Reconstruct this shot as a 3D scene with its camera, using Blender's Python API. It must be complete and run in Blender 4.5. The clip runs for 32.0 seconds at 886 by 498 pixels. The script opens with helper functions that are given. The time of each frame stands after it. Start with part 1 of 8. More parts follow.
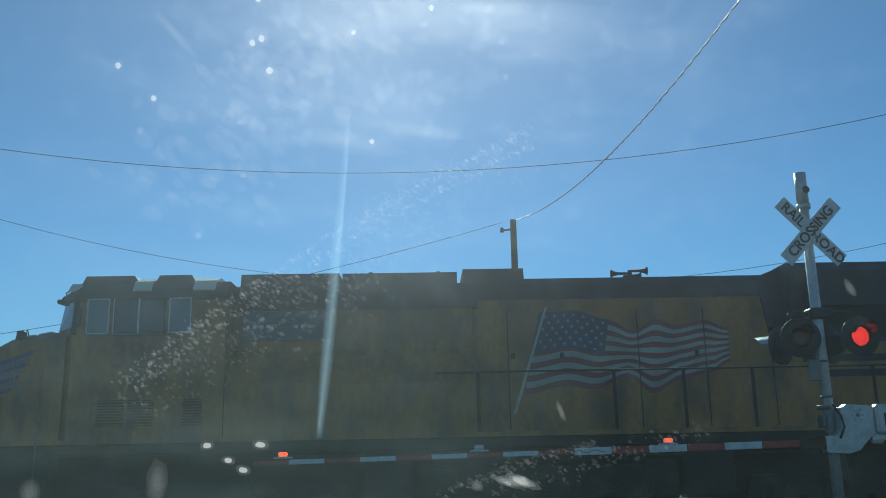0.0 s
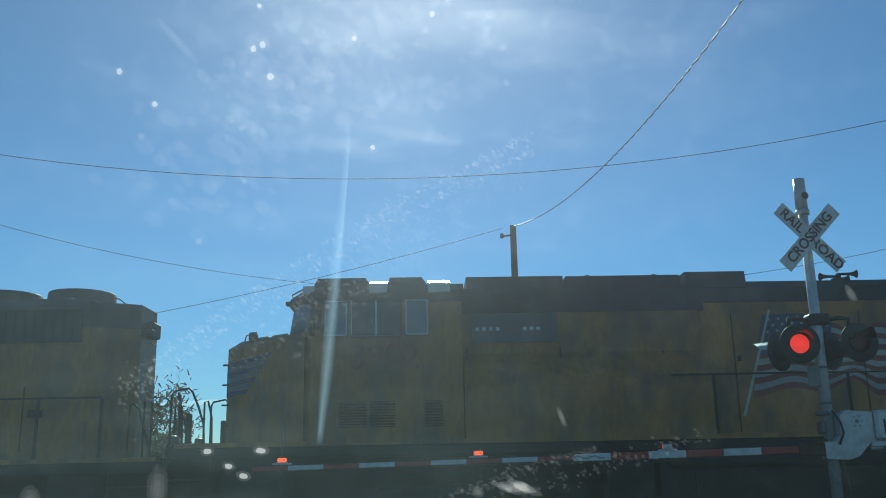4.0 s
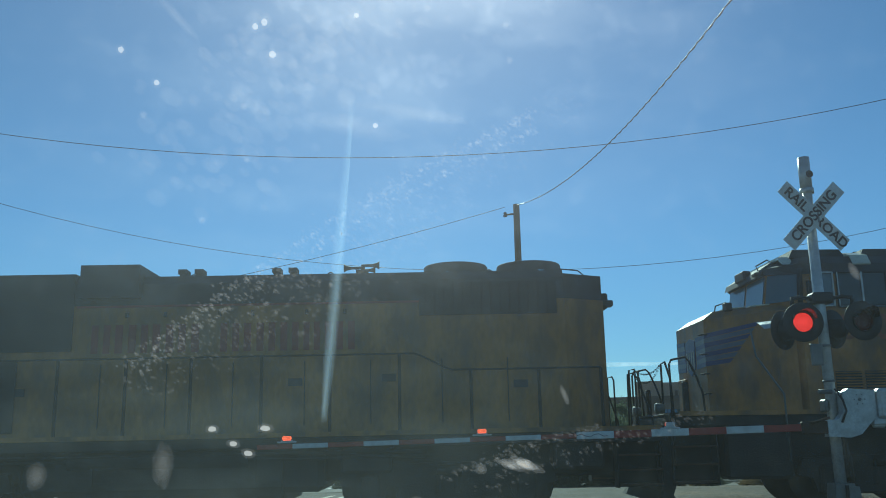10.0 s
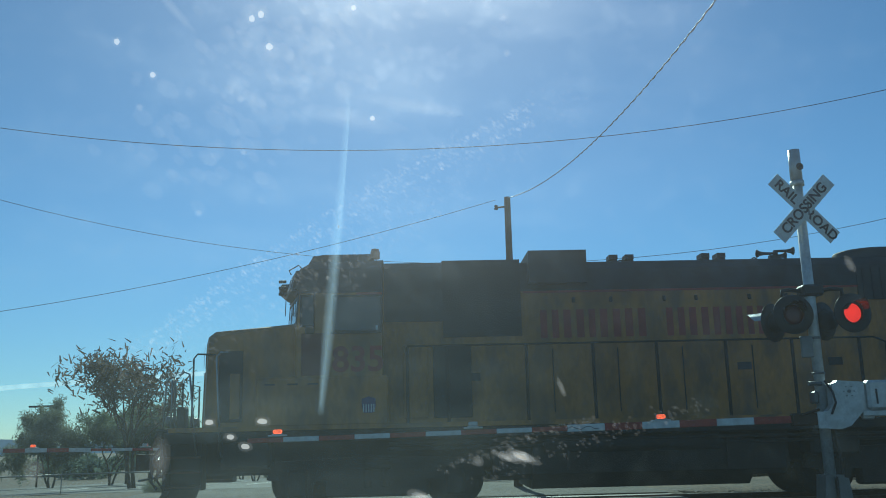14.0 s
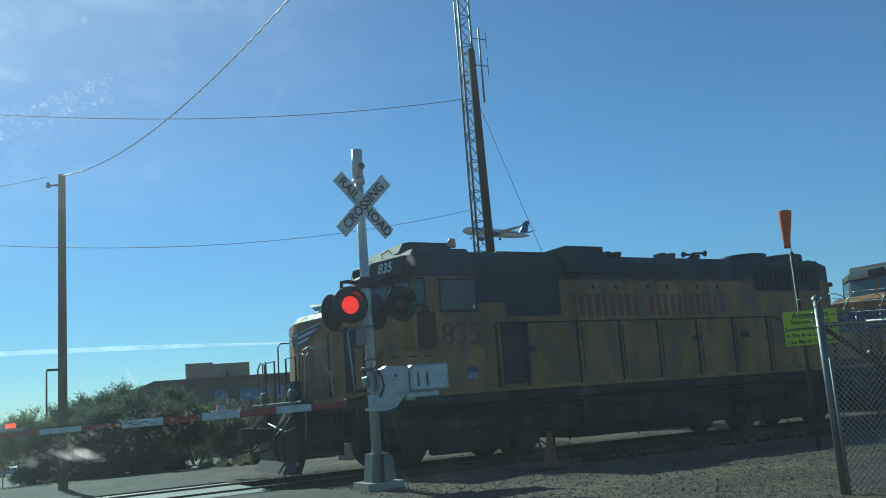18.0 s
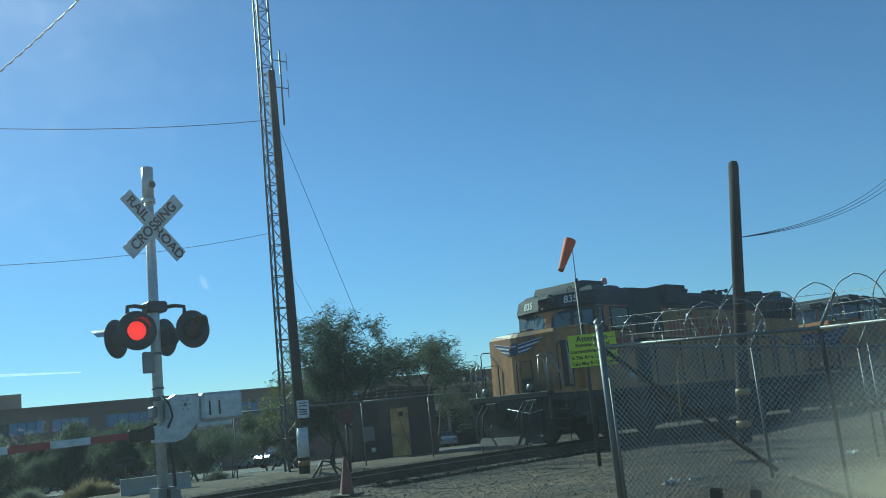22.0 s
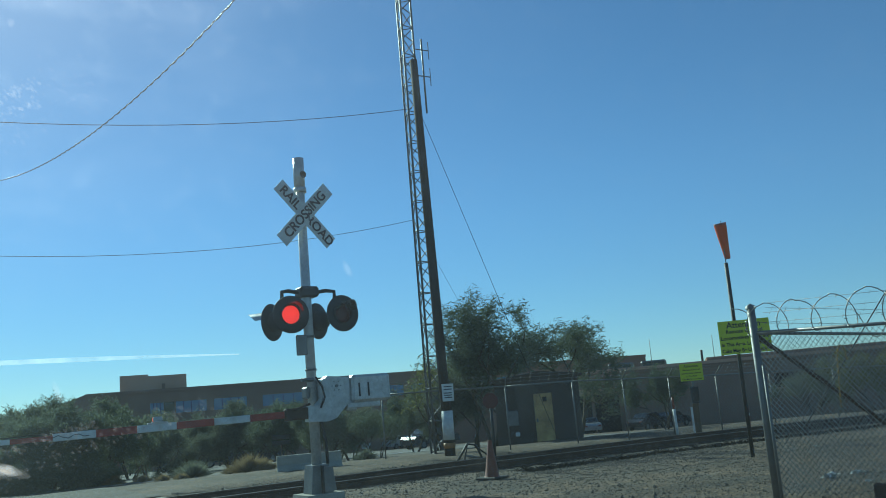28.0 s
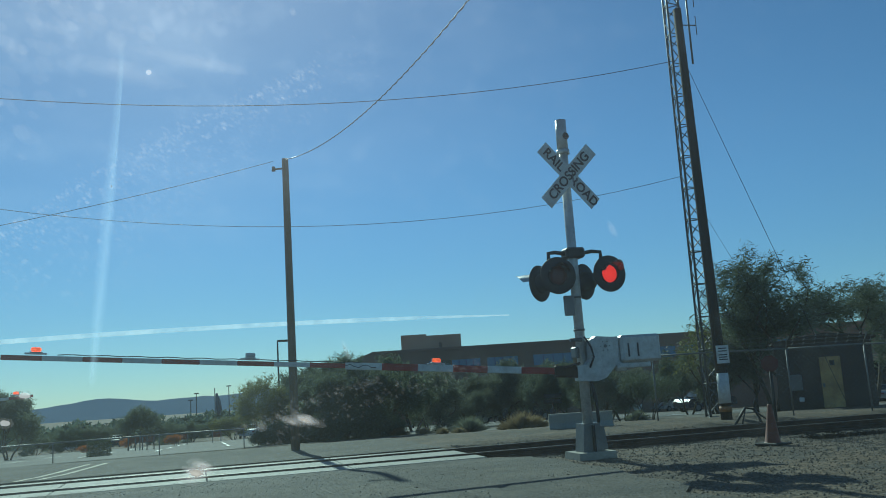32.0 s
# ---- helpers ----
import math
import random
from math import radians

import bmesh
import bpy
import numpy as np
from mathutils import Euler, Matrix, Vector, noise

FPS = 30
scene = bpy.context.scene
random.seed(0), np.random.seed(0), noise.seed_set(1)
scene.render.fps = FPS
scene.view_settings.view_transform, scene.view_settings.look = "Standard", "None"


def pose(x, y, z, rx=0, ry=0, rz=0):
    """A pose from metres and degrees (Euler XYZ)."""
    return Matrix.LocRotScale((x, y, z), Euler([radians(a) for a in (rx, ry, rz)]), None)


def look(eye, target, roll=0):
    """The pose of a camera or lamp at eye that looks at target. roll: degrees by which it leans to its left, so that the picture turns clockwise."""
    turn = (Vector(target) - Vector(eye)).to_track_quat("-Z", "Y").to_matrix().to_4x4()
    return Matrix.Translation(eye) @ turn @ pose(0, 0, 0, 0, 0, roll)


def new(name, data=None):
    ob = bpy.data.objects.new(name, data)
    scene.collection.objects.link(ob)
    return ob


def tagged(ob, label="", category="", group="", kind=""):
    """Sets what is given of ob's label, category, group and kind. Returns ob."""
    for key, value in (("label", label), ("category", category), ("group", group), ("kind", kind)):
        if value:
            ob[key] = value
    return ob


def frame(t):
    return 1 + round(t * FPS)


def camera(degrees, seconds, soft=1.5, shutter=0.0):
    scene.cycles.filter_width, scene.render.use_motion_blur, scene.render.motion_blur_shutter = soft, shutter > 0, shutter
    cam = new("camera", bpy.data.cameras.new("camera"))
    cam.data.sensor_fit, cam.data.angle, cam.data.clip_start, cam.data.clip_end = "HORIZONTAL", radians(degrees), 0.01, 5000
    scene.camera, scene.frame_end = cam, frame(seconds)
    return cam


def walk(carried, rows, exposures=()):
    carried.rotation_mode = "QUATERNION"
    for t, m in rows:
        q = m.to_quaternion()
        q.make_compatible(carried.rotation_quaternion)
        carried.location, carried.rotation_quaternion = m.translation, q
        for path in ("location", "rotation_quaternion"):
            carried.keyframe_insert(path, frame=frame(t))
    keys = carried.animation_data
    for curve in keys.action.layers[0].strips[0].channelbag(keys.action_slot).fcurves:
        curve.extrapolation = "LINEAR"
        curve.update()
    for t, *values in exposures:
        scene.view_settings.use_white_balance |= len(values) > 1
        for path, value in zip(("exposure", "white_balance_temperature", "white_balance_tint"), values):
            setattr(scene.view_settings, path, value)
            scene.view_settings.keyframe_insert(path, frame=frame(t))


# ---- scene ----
# ---------- camera and its path ----------
cam = camera(53.18, 32.0, soft=1.0)


def held(x, y, z, yaw, pitch, roll):
    return pose(x, y, z, 90 + pitch, 0, yaw) @ pose(0, 0, 0, 0, 0, roll)


# seconds, place, yaw, pitch, roll
PATH = [
    (0, -0.027, -0.072, 1.291, -0.26, 13.16, -1.17),
    (0.5, -0.028, -0.076, 1.290, -0.24, 12.71, -1.18),
    (1, -0.026, -0.076, 1.291, -0.25, 12.57, -1.15),
    (1.5, -0.022, -0.075, 1.288, -0.24, 12.66, -1.17),
    (2, -0.021, -0.077, 1.286, -0.24, 12.87, -1.15),
    (2.5, -0.019, -0.078, 1.288, -0.23, 13.06, -1.17),
    (3, -0.017, -0.080, 1.288, -0.22, 13.22, -1.16),
    (3.5, -0.013, -0.083, 1.289, -0.23, 13.38, -1.18),
    (5.5, 0.008, -0.098, 1.291, -0.18, 14.10, -0.93),
    (6, 0.007, -0.104, 1.295, -0.20, 14.36, -1.09),
    (6.5, 0.007, -0.101, 1.298, -0.18, 14.51, -1.07),
    (7, 0.005, -0.099, 1.300, -0.19, 14.57, -1.20),
    (7.5, 0.002, -0.100, 1.302, -0.20, 14.44, -1.18),
    (8, -0.002, -0.104, 1.304, -0.21, 14.22, -1.17),
    (8.5, -0.007, -0.097, 1.306, -0.21, 13.86, -1.24),
    (9, -0.011, -0.095, 1.303, -0.21, 13.34, -1.24),
    (9.5, -0.012, -0.081, 1.303, -0.10, 12.73, -1.15),
    (10, -0.012, -0.086, 1.300, 0.01, 12.14, -1.18),
    (10.5, -0.015, -0.084, 1.298, 0.21, 11.74, -1.10),
    (11, -0.018, -0.084, 1.297, 0.39, 11.59, -1.08),
    (11.5, -0.015, -0.081, 1.297, 0.54, 11.65, -1.02),
    (12, -0.013, -0.084, 1.298, 0.60, 11.80, -1.01),
    (12.5, -0.011, -0.087, 1.302, 0.58, 11.93, -1.10),
    (13, -0.014, -0.088, 1.305, 0.56, 11.98, -1.01),
    (13.5, -0.011, -0.081, 1.304, 0.31, 11.91, -1.14),
    (15.5, -0.021, 0.013, 1.299, -8.50, 10.63, -2.29),
    (16, -0.012, 0.018, 1.306, -13.10, 10.51, -2.81),
    (16.5, -0.013, 0.035, 1.311, -17.96, 10.27, -3.32),
    (17, -0.005, 0.052, 1.324, -22.26, 9.94, -3.93),
    (17.5, 0.002, 0.070, 1.337, -25.83, 9.61, -4.14),
    (18, 0.003, 0.068, 1.334, -28.56, 9.54, -4.39),
    (18.5, 0.005, 0.073, 1.327, -30.99, 9.55, -4.69),
    (19, 0.009, 0.077, 1.323, -33.27, 9.39, -4.97),
    (19.5, 0.019, 0.086, 1.325, -35.34, 9.08, -5.21),
    (20, 0.016, 0.089, 1.321, -37.23, 8.84, -5.45),
    (20.5, 0.018, 0.091, 1.321, -38.76, 8.86, -5.61),
    (21, 0.022, 0.095, 1.324, -40.00, 9.16, -5.75),
    (21.5, 0.022, 0.094, 1.326, -41.01, 9.68, -5.90),
    (22, 0.033, 0.100, 1.324, -41.80, 10.02, -5.92),
    (22.5, 0.033, 0.105, 1.326, -42.50, 10.05, -5.94),
    (23, 0.029, 0.108, 1.329, -43.14, 9.76, -5.96),
    (23.5, 0.035, 0.114, 1.333, -43.70, 9.30, -5.99),
    (24, 0.039, 0.119, 1.336, -44.27, 8.89, -6.02),
    (24.5, 0.038, 0.125, 1.338, -44.84, 8.59, -6.01),
    (26.5, 0.054, 0.129, 1.336, -45.00, 9.00, -6.03),
    (27, 0.046, 0.126, 1.334, -43.18, 9.50, -5.87),
    (27.5, 0.023, 0.100, 1.324, -38.48, 9.88, -5.42),
    (28, 0.000, 0.078, 1.316, -32.44, 9.94, -4.80),
    (28.5, -0.007, 0.055, 1.313, -27.31, 9.87, -4.36),
    (29, -0.009, 0.045, 1.315, -23.61, 9.91, -3.94),
    (29.5, -0.013, 0.033, 1.311, -21.10, 9.94, -3.75),
    (30, -0.012, 0.025, 1.308, -19.27, 9.67, -3.68),
    (30.5, -0.010, 0.027, 1.311, -17.70, 9.11, -3.70),
    (31, -0.011, 0.022, 1.306, -16.27, 8.40, -3.67),
    (31.5, -0.012, 0.022, 1.306, -15.35, 8.22, -3.66),
    (32, -0.016, 0.022, 1.305, -14.99, 8.70, -3.65),
]
walk(cam, [(r[0], held(*r[1:])) for r in PATH], ((0, 0.0, 6400, 6), (4.5, 0.0, 6400, 6), (6, -0.08, 6400, 6), (9, -0.06, 6400, 6), (11, 0.0, 6400, 6), (13.5, 0.02, 6400, 6), (16, -0.05, 6400, 6), (18, 0.17, 6400, 6), (20, 0.36, 6400, 6), (22, 0.38, 6400, 6), (27, 0.33, 6400, 6), (29, -0.05, 6400, 6), (30, -0.27, 6400, 6), (32, -0.17, 6400, 6)))

# ---------- sky, sun ----------
SUN_AZ, SUN_EL = 2.0, 33.0          # degrees left of +y, degrees up
world = bpy.data.worlds.new("world")
scene.world = world
world.use_nodes = True
wn = world.node_tree
for n in list(wn.nodes):
    wn.nodes.remove(n)
w_out = wn.nodes.new("ShaderNodeOutputWorld")
w_bg = wn.nodes.new("ShaderNodeBackground")
w_sky = wn.nodes.new("ShaderNodeTexSky")
w_sky.sky_type = "NISHITA"
w_sky.sun_disc = False
w_sky.sun_elevation = radians(SUN_EL)
w_sky.sun_rotation = radians(-SUN_AZ)
w_sky.altitude = 2000
w_sky.air_density = 1.0
w_sky.dust_density = 0.0
w_sky.ozone_density = 5.5
w_bg.inputs["Strength"].default_value = 0.097
# a gradient multiplied into the sky darkens it towards the horizon all round
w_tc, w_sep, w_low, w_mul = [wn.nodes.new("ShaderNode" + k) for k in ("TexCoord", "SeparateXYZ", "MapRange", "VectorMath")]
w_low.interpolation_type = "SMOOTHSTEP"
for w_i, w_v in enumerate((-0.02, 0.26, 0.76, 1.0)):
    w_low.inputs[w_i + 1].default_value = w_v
w_mul.operation = "SCALE"
wn.links.new(w_tc.outputs["Generated"], w_sep.inputs[0])
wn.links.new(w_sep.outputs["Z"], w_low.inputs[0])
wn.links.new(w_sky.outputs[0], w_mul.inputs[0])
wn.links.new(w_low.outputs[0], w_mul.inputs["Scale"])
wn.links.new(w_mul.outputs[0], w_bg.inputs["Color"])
wn.links.new(w_bg.outputs[0], w_out.inputs["Surface"])

sun = new("sun", bpy.data.lights.new("sun", "SUN"))
sun.data.energy = 4.2
sun.data.angle = radians(0.6)
sun.data.color = (1.0, 0.94, 0.85)
sun.matrix_world = look((0, 0, 60), (60 * math.sin(radians(SUN_AZ)) * math.cos(radians(SUN_EL)),
                                   -60 * math.cos(radians(SUN_AZ)) * math.cos(radians(SUN_EL)),
                                   60 - 60 * math.sin(radians(SUN_EL))))

# ---------- mesh tools ----------
class Shape:
    """Vertices and faces gathered piece by piece."""

    def __init__(self):
        self.v, self.f, self.smooth = [], [], set()

    def add(self, verts, faces, smooth=False):
        k = len(self.v)
        self.v += [tuple(p) for p in verts]
        for f in faces:
            if smooth:
                self.smooth.add(len(self.f))
            self.f.append(tuple(k + i for i in f))
        return self

    def box(self, x0, x1, y0, y1, z0, z1, m=None):
        p = [(x, y, z) for z in (z0, z1) for y in (y0, y1) for x in (x0, x1)]
        if m is not None:
            p = [m @ Vector(q) for q in p]
        return self.add(p, [(0, 2, 3, 1), (4, 5, 7, 6), (0, 1, 5, 4), (1, 3, 7, 5), (3, 2, 6, 7), (2, 0, 4, 6)])

    def soft_box(self, x0, x1, y0, y1, z0, z1, c=0.02, m=None):
        """A box with chamfered edges."""
        c = min(c, (x1 - x0) * 0.45, (y1 - y0) * 0.45, (z1 - z0) * 0.45)
        b = bmesh.new()
        bmesh.ops.create_cube(b, size=1.0)
        for q in b.verts:
            q.co = Vector(((x0 + x1) / 2 + q.co.x * (x1 - x0), (y0 + y1) / 2 + q.co.y * (y1 - y0), (z0 + z1) / 2 + q.co.z * (z1 - z0)))
        bmesh.ops.bevel(b, geom=list(b.edges), offset=c, segments=1, affect="EDGES")
        b.verts.index_update()
        p = [q.co.copy() for q in b.verts]
        if m is not None:
            p = [m @ q for q in p]
        self.add(p, [[q.index for q in f.verts] for f in b.faces])
        b.free()
        return self

    def tube(self, p0, p1, r0, r1=None, n=8, caps=True, smooth=True):
        r1 = r0 if r1 is None else r1
        p0, p1 = Vector(p0), Vector(p1)
        d = (p1 - p0).normalized()
        a = d.orthogonal().normalized()
        b = d.cross(a)
        ring = [(math.cos(2 * math.pi * i / n), math.sin(2 * math.pi * i / n)) for i in range(n)]
        vs = [p0 + (a * c + b * s) * r0 for c, s in ring] + [p1 + (a * c + b * s) * r1 for c, s in ring]
        self.add(vs, [(i, (i + 1) % n, n + (i + 1) % n, n + i) for i in range(n)], smooth)
        if caps:
            k = len(self.v) - 2 * n
            self.f.append(tuple(k + n - 1 - i for i in range(n)))
            self.f.append(tuple(k + n + i for i in range(n)))
        return self

    def path(self, pts, r, n=6):
        """A round bar along a line of points."""
        pts = [Vector(p) for p in pts]
        rings, up = [], None
        for i, p in enumerate(pts):
            d = (pts[min(i + 1, len(pts) - 1)] - pts[max(i - 1, 0)]).normalized()
            a = d.orthogonal().normalized() if up is None else (up - d * up.dot(d)).normalized()
            up = a
            b = d.cross(a)
            rr = r[i] if isinstance(r, (list, tuple)) else r
            rings.append([p + (a * math.cos(2 * math.pi * j / n) + b * math.sin(2 * math.pi * j / n)) * rr for j in range(n)])
        vs = [q for ring in rings for q in ring]
        fs = [(i * n + j, i * n + (j + 1) % n, (i + 1) * n + (j + 1) % n, (i + 1) * n + j) for i in range(len(pts) - 1) for j in range(n)]
        fs += [tuple(n - 1 - j for j in range(n)), tuple((len(pts) - 1) * n + j for j in range(n))]
        return self.add(vs, fs, True)

    def prism(self, poly, a, b, axis="y"):
        """A flat outline drawn out from a to b along an axis; the outline is (x, z) for y, (y, z) for x, (x, y) for z."""
        def put(p, w):
            return {"y": (p[0], w, p[1]), "x": (w, p[0], p[1]), "z": (p[0], p[1], w)}[axis]
        n = len(poly)
        vs = [put(p, a) for p in poly] + [put(p, b) for p in poly]
        fs = [(i, (i + 1) % n, n + (i + 1) % n, n + i) for i in range(n)]
        fs += [tuple(range(n - 1, -1, -1)), tuple(range(n, 2 * n))]
        return self.add(vs, fs)

    def lathe(self, prof, origin, axis=(0, 0, 1), n=16, smooth=True):
        """A profile of (radius, height) turned about an axis."""
        d = Vector(axis).normalized()
        a = d.orthogonal().normalized()
        b = d.cross(a)
        o = Vector(origin)
        vs = [o + d * h + (a * math.cos(2 * math.pi * j / n) + b * math.sin(2 * math.pi * j / n)) * max(r, 1e-4) for r, h in prof for j in range(n)]
        fs = [(i * n + j, i * n + (j + 1) % n, (i + 1) * n + (j + 1) % n, (i + 1) * n + j) for i in range(len(prof) - 1) for j in range(n)]
        return self.add(vs, fs, smooth)

    def mesh(self, name):
        me = bpy.data.meshes.new(name)
        me.from_pydata([tuple(p) for p in self.v], [], self.f)
        if self.smooth:
            me.polygons.foreach_set("use_smooth", [i in self.smooth for i in range(len(self.f))])
        b = bmesh.new()
        b.from_mesh(me)
        if len(b.faces) < 6000:
            bmesh.ops.recalc_face_normals(b, faces=list(b.faces))
        b.to_mesh(me)
        b.free()
        me.update()
        return me


def part(name, shape, material, parent=None, label="", at=None):
    """One mesh object, under a thing or a part."""
    me = shape if isinstance(shape, bpy.types.Mesh) else shape.mesh(name)
    if material is not None and not me.materials:
        me.materials.append(material)
    ob = new(name, me)
    if at is not None:
        ob.matrix_basis = at
    ob.parent = parent
    return tagged(ob, label)


def thing(name, label, category, at=None, group="", kind=""):
    """An empty at a thing's base that holds its parts."""
    ob = new(name)
    ob.empty_display_size = 0.2
    if at is not None:
        ob.matrix_basis = at
    return tagged(ob, label, category, group, kind)


def letters(text, size, depth=0.004, align="CENTER", bold=0.0):
    """A mesh of writing in the plane of x and z that faces -y."""
    cu = bpy.data.curves.new("writing", "FONT")
    cu.body, cu.size, cu.extrude, cu.align_x, cu.align_y, cu.offset = text, size, depth / 2, align, "CENTER", bold
    ob = bpy.data.objects.new("writing", cu)
    scene.collection.objects.link(ob)
    me = bpy.data.meshes.new_from_object(ob.evaluated_get(bpy.context.evaluated_depsgraph_get()))
    bpy.data.objects.remove(ob)
    bpy.data.curves.remove(cu)
    me.transform(pose(0, 0, 0, 90))
    return me


# ---------- materials ----------
def mat(name, col, rough=0.7, metal=0.0, var=0.2, scale=2.0, fine=30.0, bump=0.15, stretch=(1, 1, 1), dirt=None, dirt_amount=0.0, each=0.0, spec=0.5, grit=0.0, grit_scale=24.0):
    """A surface with broad stains, fine grain and relief. each: how far alike pieces differ."""
    m = bpy.data.materials.new(name)
    m.use_nodes = True
    nt = m.node_tree
    bs = nt.nodes["Principled BSDF"]
    bs.inputs["Roughness"].default_value = rough
    bs.inputs["Metallic"].default_value = metal
    bs.inputs["Specular IOR Level"].default_value = spec
    tc = nt.nodes.new("ShaderNodeTexCoord")
    mp = nt.nodes.new("ShaderNodeMapping")
    mp.inputs["Scale"].default_value = stretch
    nt.links.new(tc.outputs["Object"], mp.inputs[0])
    big = nt.nodes.new("ShaderNodeTexNoise")
    big.inputs["Scale"].default_value = scale
    big.inputs["Detail"].default_value = 6
    small = nt.nodes.new("ShaderNodeTexNoise")
    small.inputs["Scale"].default_value = fine
    small.inputs["Detail"].default_value = 4
    nt.links.new(mp.outputs[0], big.inputs["Vector"])
    nt.links.new(mp.outputs[0], small.inputs["Vector"])

    def mix(kind, fac, a, b):
        n = nt.nodes.new("ShaderNodeMix")
        n.data_type, n.blend_type = "RGBA", kind
        for sock, val in ((n.inputs[0], fac), (n.inputs[6], a), (n.inputs[7], b)):
            if hasattr(val, "is_output"):
                nt.links.new(val, sock)
            else:
                sock.default_value = val
        return n.outputs[2]

    def span(src, lo, hi, a=0.3, b=0.7):
        n = nt.nodes.new("ShaderNodeMapRange")
        n.inputs[1].default_value, n.inputs[2].default_value, n.inputs[3].default_value, n.inputs[4].default_value = a, b, lo, hi
        nt.links.new(src, n.inputs[0])
        return n.outputs[0]

    c = mix("MULTIPLY", 1.0, (*col, 1), mix("MIX", span(big.outputs["Fac"], 0, 1), (1 - var,) * 3 + (1,), (1 + var * 0.6,) * 3 + (1,)))
    c = mix("MULTIPLY", 1.0, c, mix("MIX", span(small.outputs["Fac"], 0, 1), (1 - var * 0.7,) * 3 + (1,), (1 + var * 0.4,) * 3 + (1,)))
    if dirt:
        n3 = nt.nodes.new("ShaderNodeTexNoise")
        n3.inputs["Scale"].default_value = scale * 2.7
        n3.inputs["Detail"].default_value = 8
        nt.links.new(mp.outputs[0], n3.inputs["Vector"])
        c = mix("MIX", span(n3.outputs["Fac"], 0, dirt_amount, 0.42, 0.68), c, (*dirt, 1))
    if grit:
        vo = nt.nodes.new("ShaderNodeTexVoronoi")
        vo.inputs["Scale"].default_value = grit_scale
        nt.links.new(mp.outputs[0], vo.inputs["Vector"])
        sx = nt.nodes.new("ShaderNodeSeparateColor")
        nt.links.new(vo.outputs["Color"], sx.inputs[0])
        c = mix("MULTIPLY", 1.0, c, mix("MIX", span(sx.outputs[0], 0, 1, 0.0, 1.0), (1 - grit,) * 3 + (1,), (1 + grit,) * 3 + (1,)))
    if each:
        oi = nt.nodes.new("ShaderNodeObjectInfo")
        c = mix("MULTIPLY", 1.0, c, mix("MIX", oi.outputs["Random"], (1 - each,) * 3 + (1,), (1 + each,) * 3 + (1,)))
    nt.links.new(c, bs.inputs["Base Color"])
    nt.links.new(span(small.outputs["Fac"], max(rough - 0.12, 0.03), min(rough + 0.12, 1.0)), bs.inputs["Roughness"])
    if bump:
        bp = nt.nodes.new("ShaderNodeBump")
        bp.inputs["Strength"].default_value = bump
        bp.inputs["Distance"].default_value = 0.02
        nt.links.new(vo.outputs["Distance"] if grit else small.outputs["Fac"], bp.inputs["Height"])
        nt.links.new(bp.outputs[0], bs.inputs["Normal"])
    return m


def glow(name, col, strength):
    m = bpy.data.materials.new(name)
    m.use_nodes = True
    bs = m.node_tree.nodes["Principled BSDF"]
    bs.inputs["Base Color"].default_value = (*col, 1)
    bs.inputs["Emission Color"].default_value = (*col, 1)
    bs.inputs["Emission Strength"].default_value = strength
    return m


def led_glow(name, col, strength, scale):
    """Glowing lens made of many small bright dots."""
    m = glow(name, col, strength)
    nt = m.node_tree
    tc, vo, mr = nt.nodes.new("ShaderNodeTexCoord"), nt.nodes.new("ShaderNodeTexVoronoi"), nt.nodes.new("ShaderNodeMapRange")
    vo.inputs["Scale"].default_value = scale
    vo.inputs["Randomness"].default_value = 0.35
    nt.links.new(tc.outputs["Object"], vo.inputs["Vector"])
    nt.links.new(vo.outputs["Distance"], mr.inputs[0])
    mr.inputs[1].default_value, mr.inputs[2].default_value = 0.15, 0.6
    mr.inputs[3].default_value, mr.inputs[4].default_value = strength * 1.5, strength * 0.45
    nt.links.new(mr.outputs[0], nt.nodes["Principled BSDF"].inputs["Emission Strength"])
    return m


YELLOW = mat("armour_yellow_paint", (0.46, 0.192, 0.052), 0.55, var=0.3, scale=0.9, fine=14, bump=0.05, stretch=(1, 1, 0.45), dirt=(0.11, 0.08, 0.06), dirt_amount=0.75)
LOCO_GREY = mat("harbour_grey_paint", (0.062, 0.072, 0.082), 0.68, var=0.25, scale=0.8, fine=16, bump=0.05, dirt=(0.04, 0.036, 0.033), dirt_amount=0.7, spec=0.25)
DARK_GREY = mat("sooty_grille", (0.035, 0.04, 0.043), 0.7, var=0.3)
UNDER = mat("grimy_underframe", (0.03, 0.03, 0.03), 0.8, var=0.4, scale=2, bump=0.3)
BLACK = mat("black_rubber", (0.02, 0.02, 0.02), 0.7, var=0.2)
RED = mat("red_lettering", (0.30, 0.045, 0.035), 0.5, var=0.3, scale=3)
WHITE = mat("white_paint", (0.72, 0.72, 0.7), 0.5, var=0.12, scale=3, dirt=(0.35, 0.32, 0.28), dirt_amount=0.4)
TAN = mat("pale_roof_panel", (0.55, 0.5, 0.38), 0.5, var=0.2)
# paler copy of the roof panel: sunlight is put into its colour
SUNLIT_ROOF_PANEL = mat("sunlit_pale_roof_panel", (0.72, 0.68, 0.55), 0.35, 0.2, var=0.15)
NAVY = mat("navy_decal", (0.03, 0.05, 0.16), 0.5, var=0.2)
EMBLEM_BLUE = mat("faded_pale_blue_decal", (0.13, 0.15, 0.2), 0.5, var=0.3)
# base colour lightened, standing for sunlight on the beacon
AMBER = mat("sunlit_amber_plastic", (0.75, 0.33, 0.2), 0.4, var=0.1)
MESH_WIRE = mat("weathered_fence_wire", (0.45, 0.45, 0.43), 0.42, 0.5, var=0.2, scale=4)
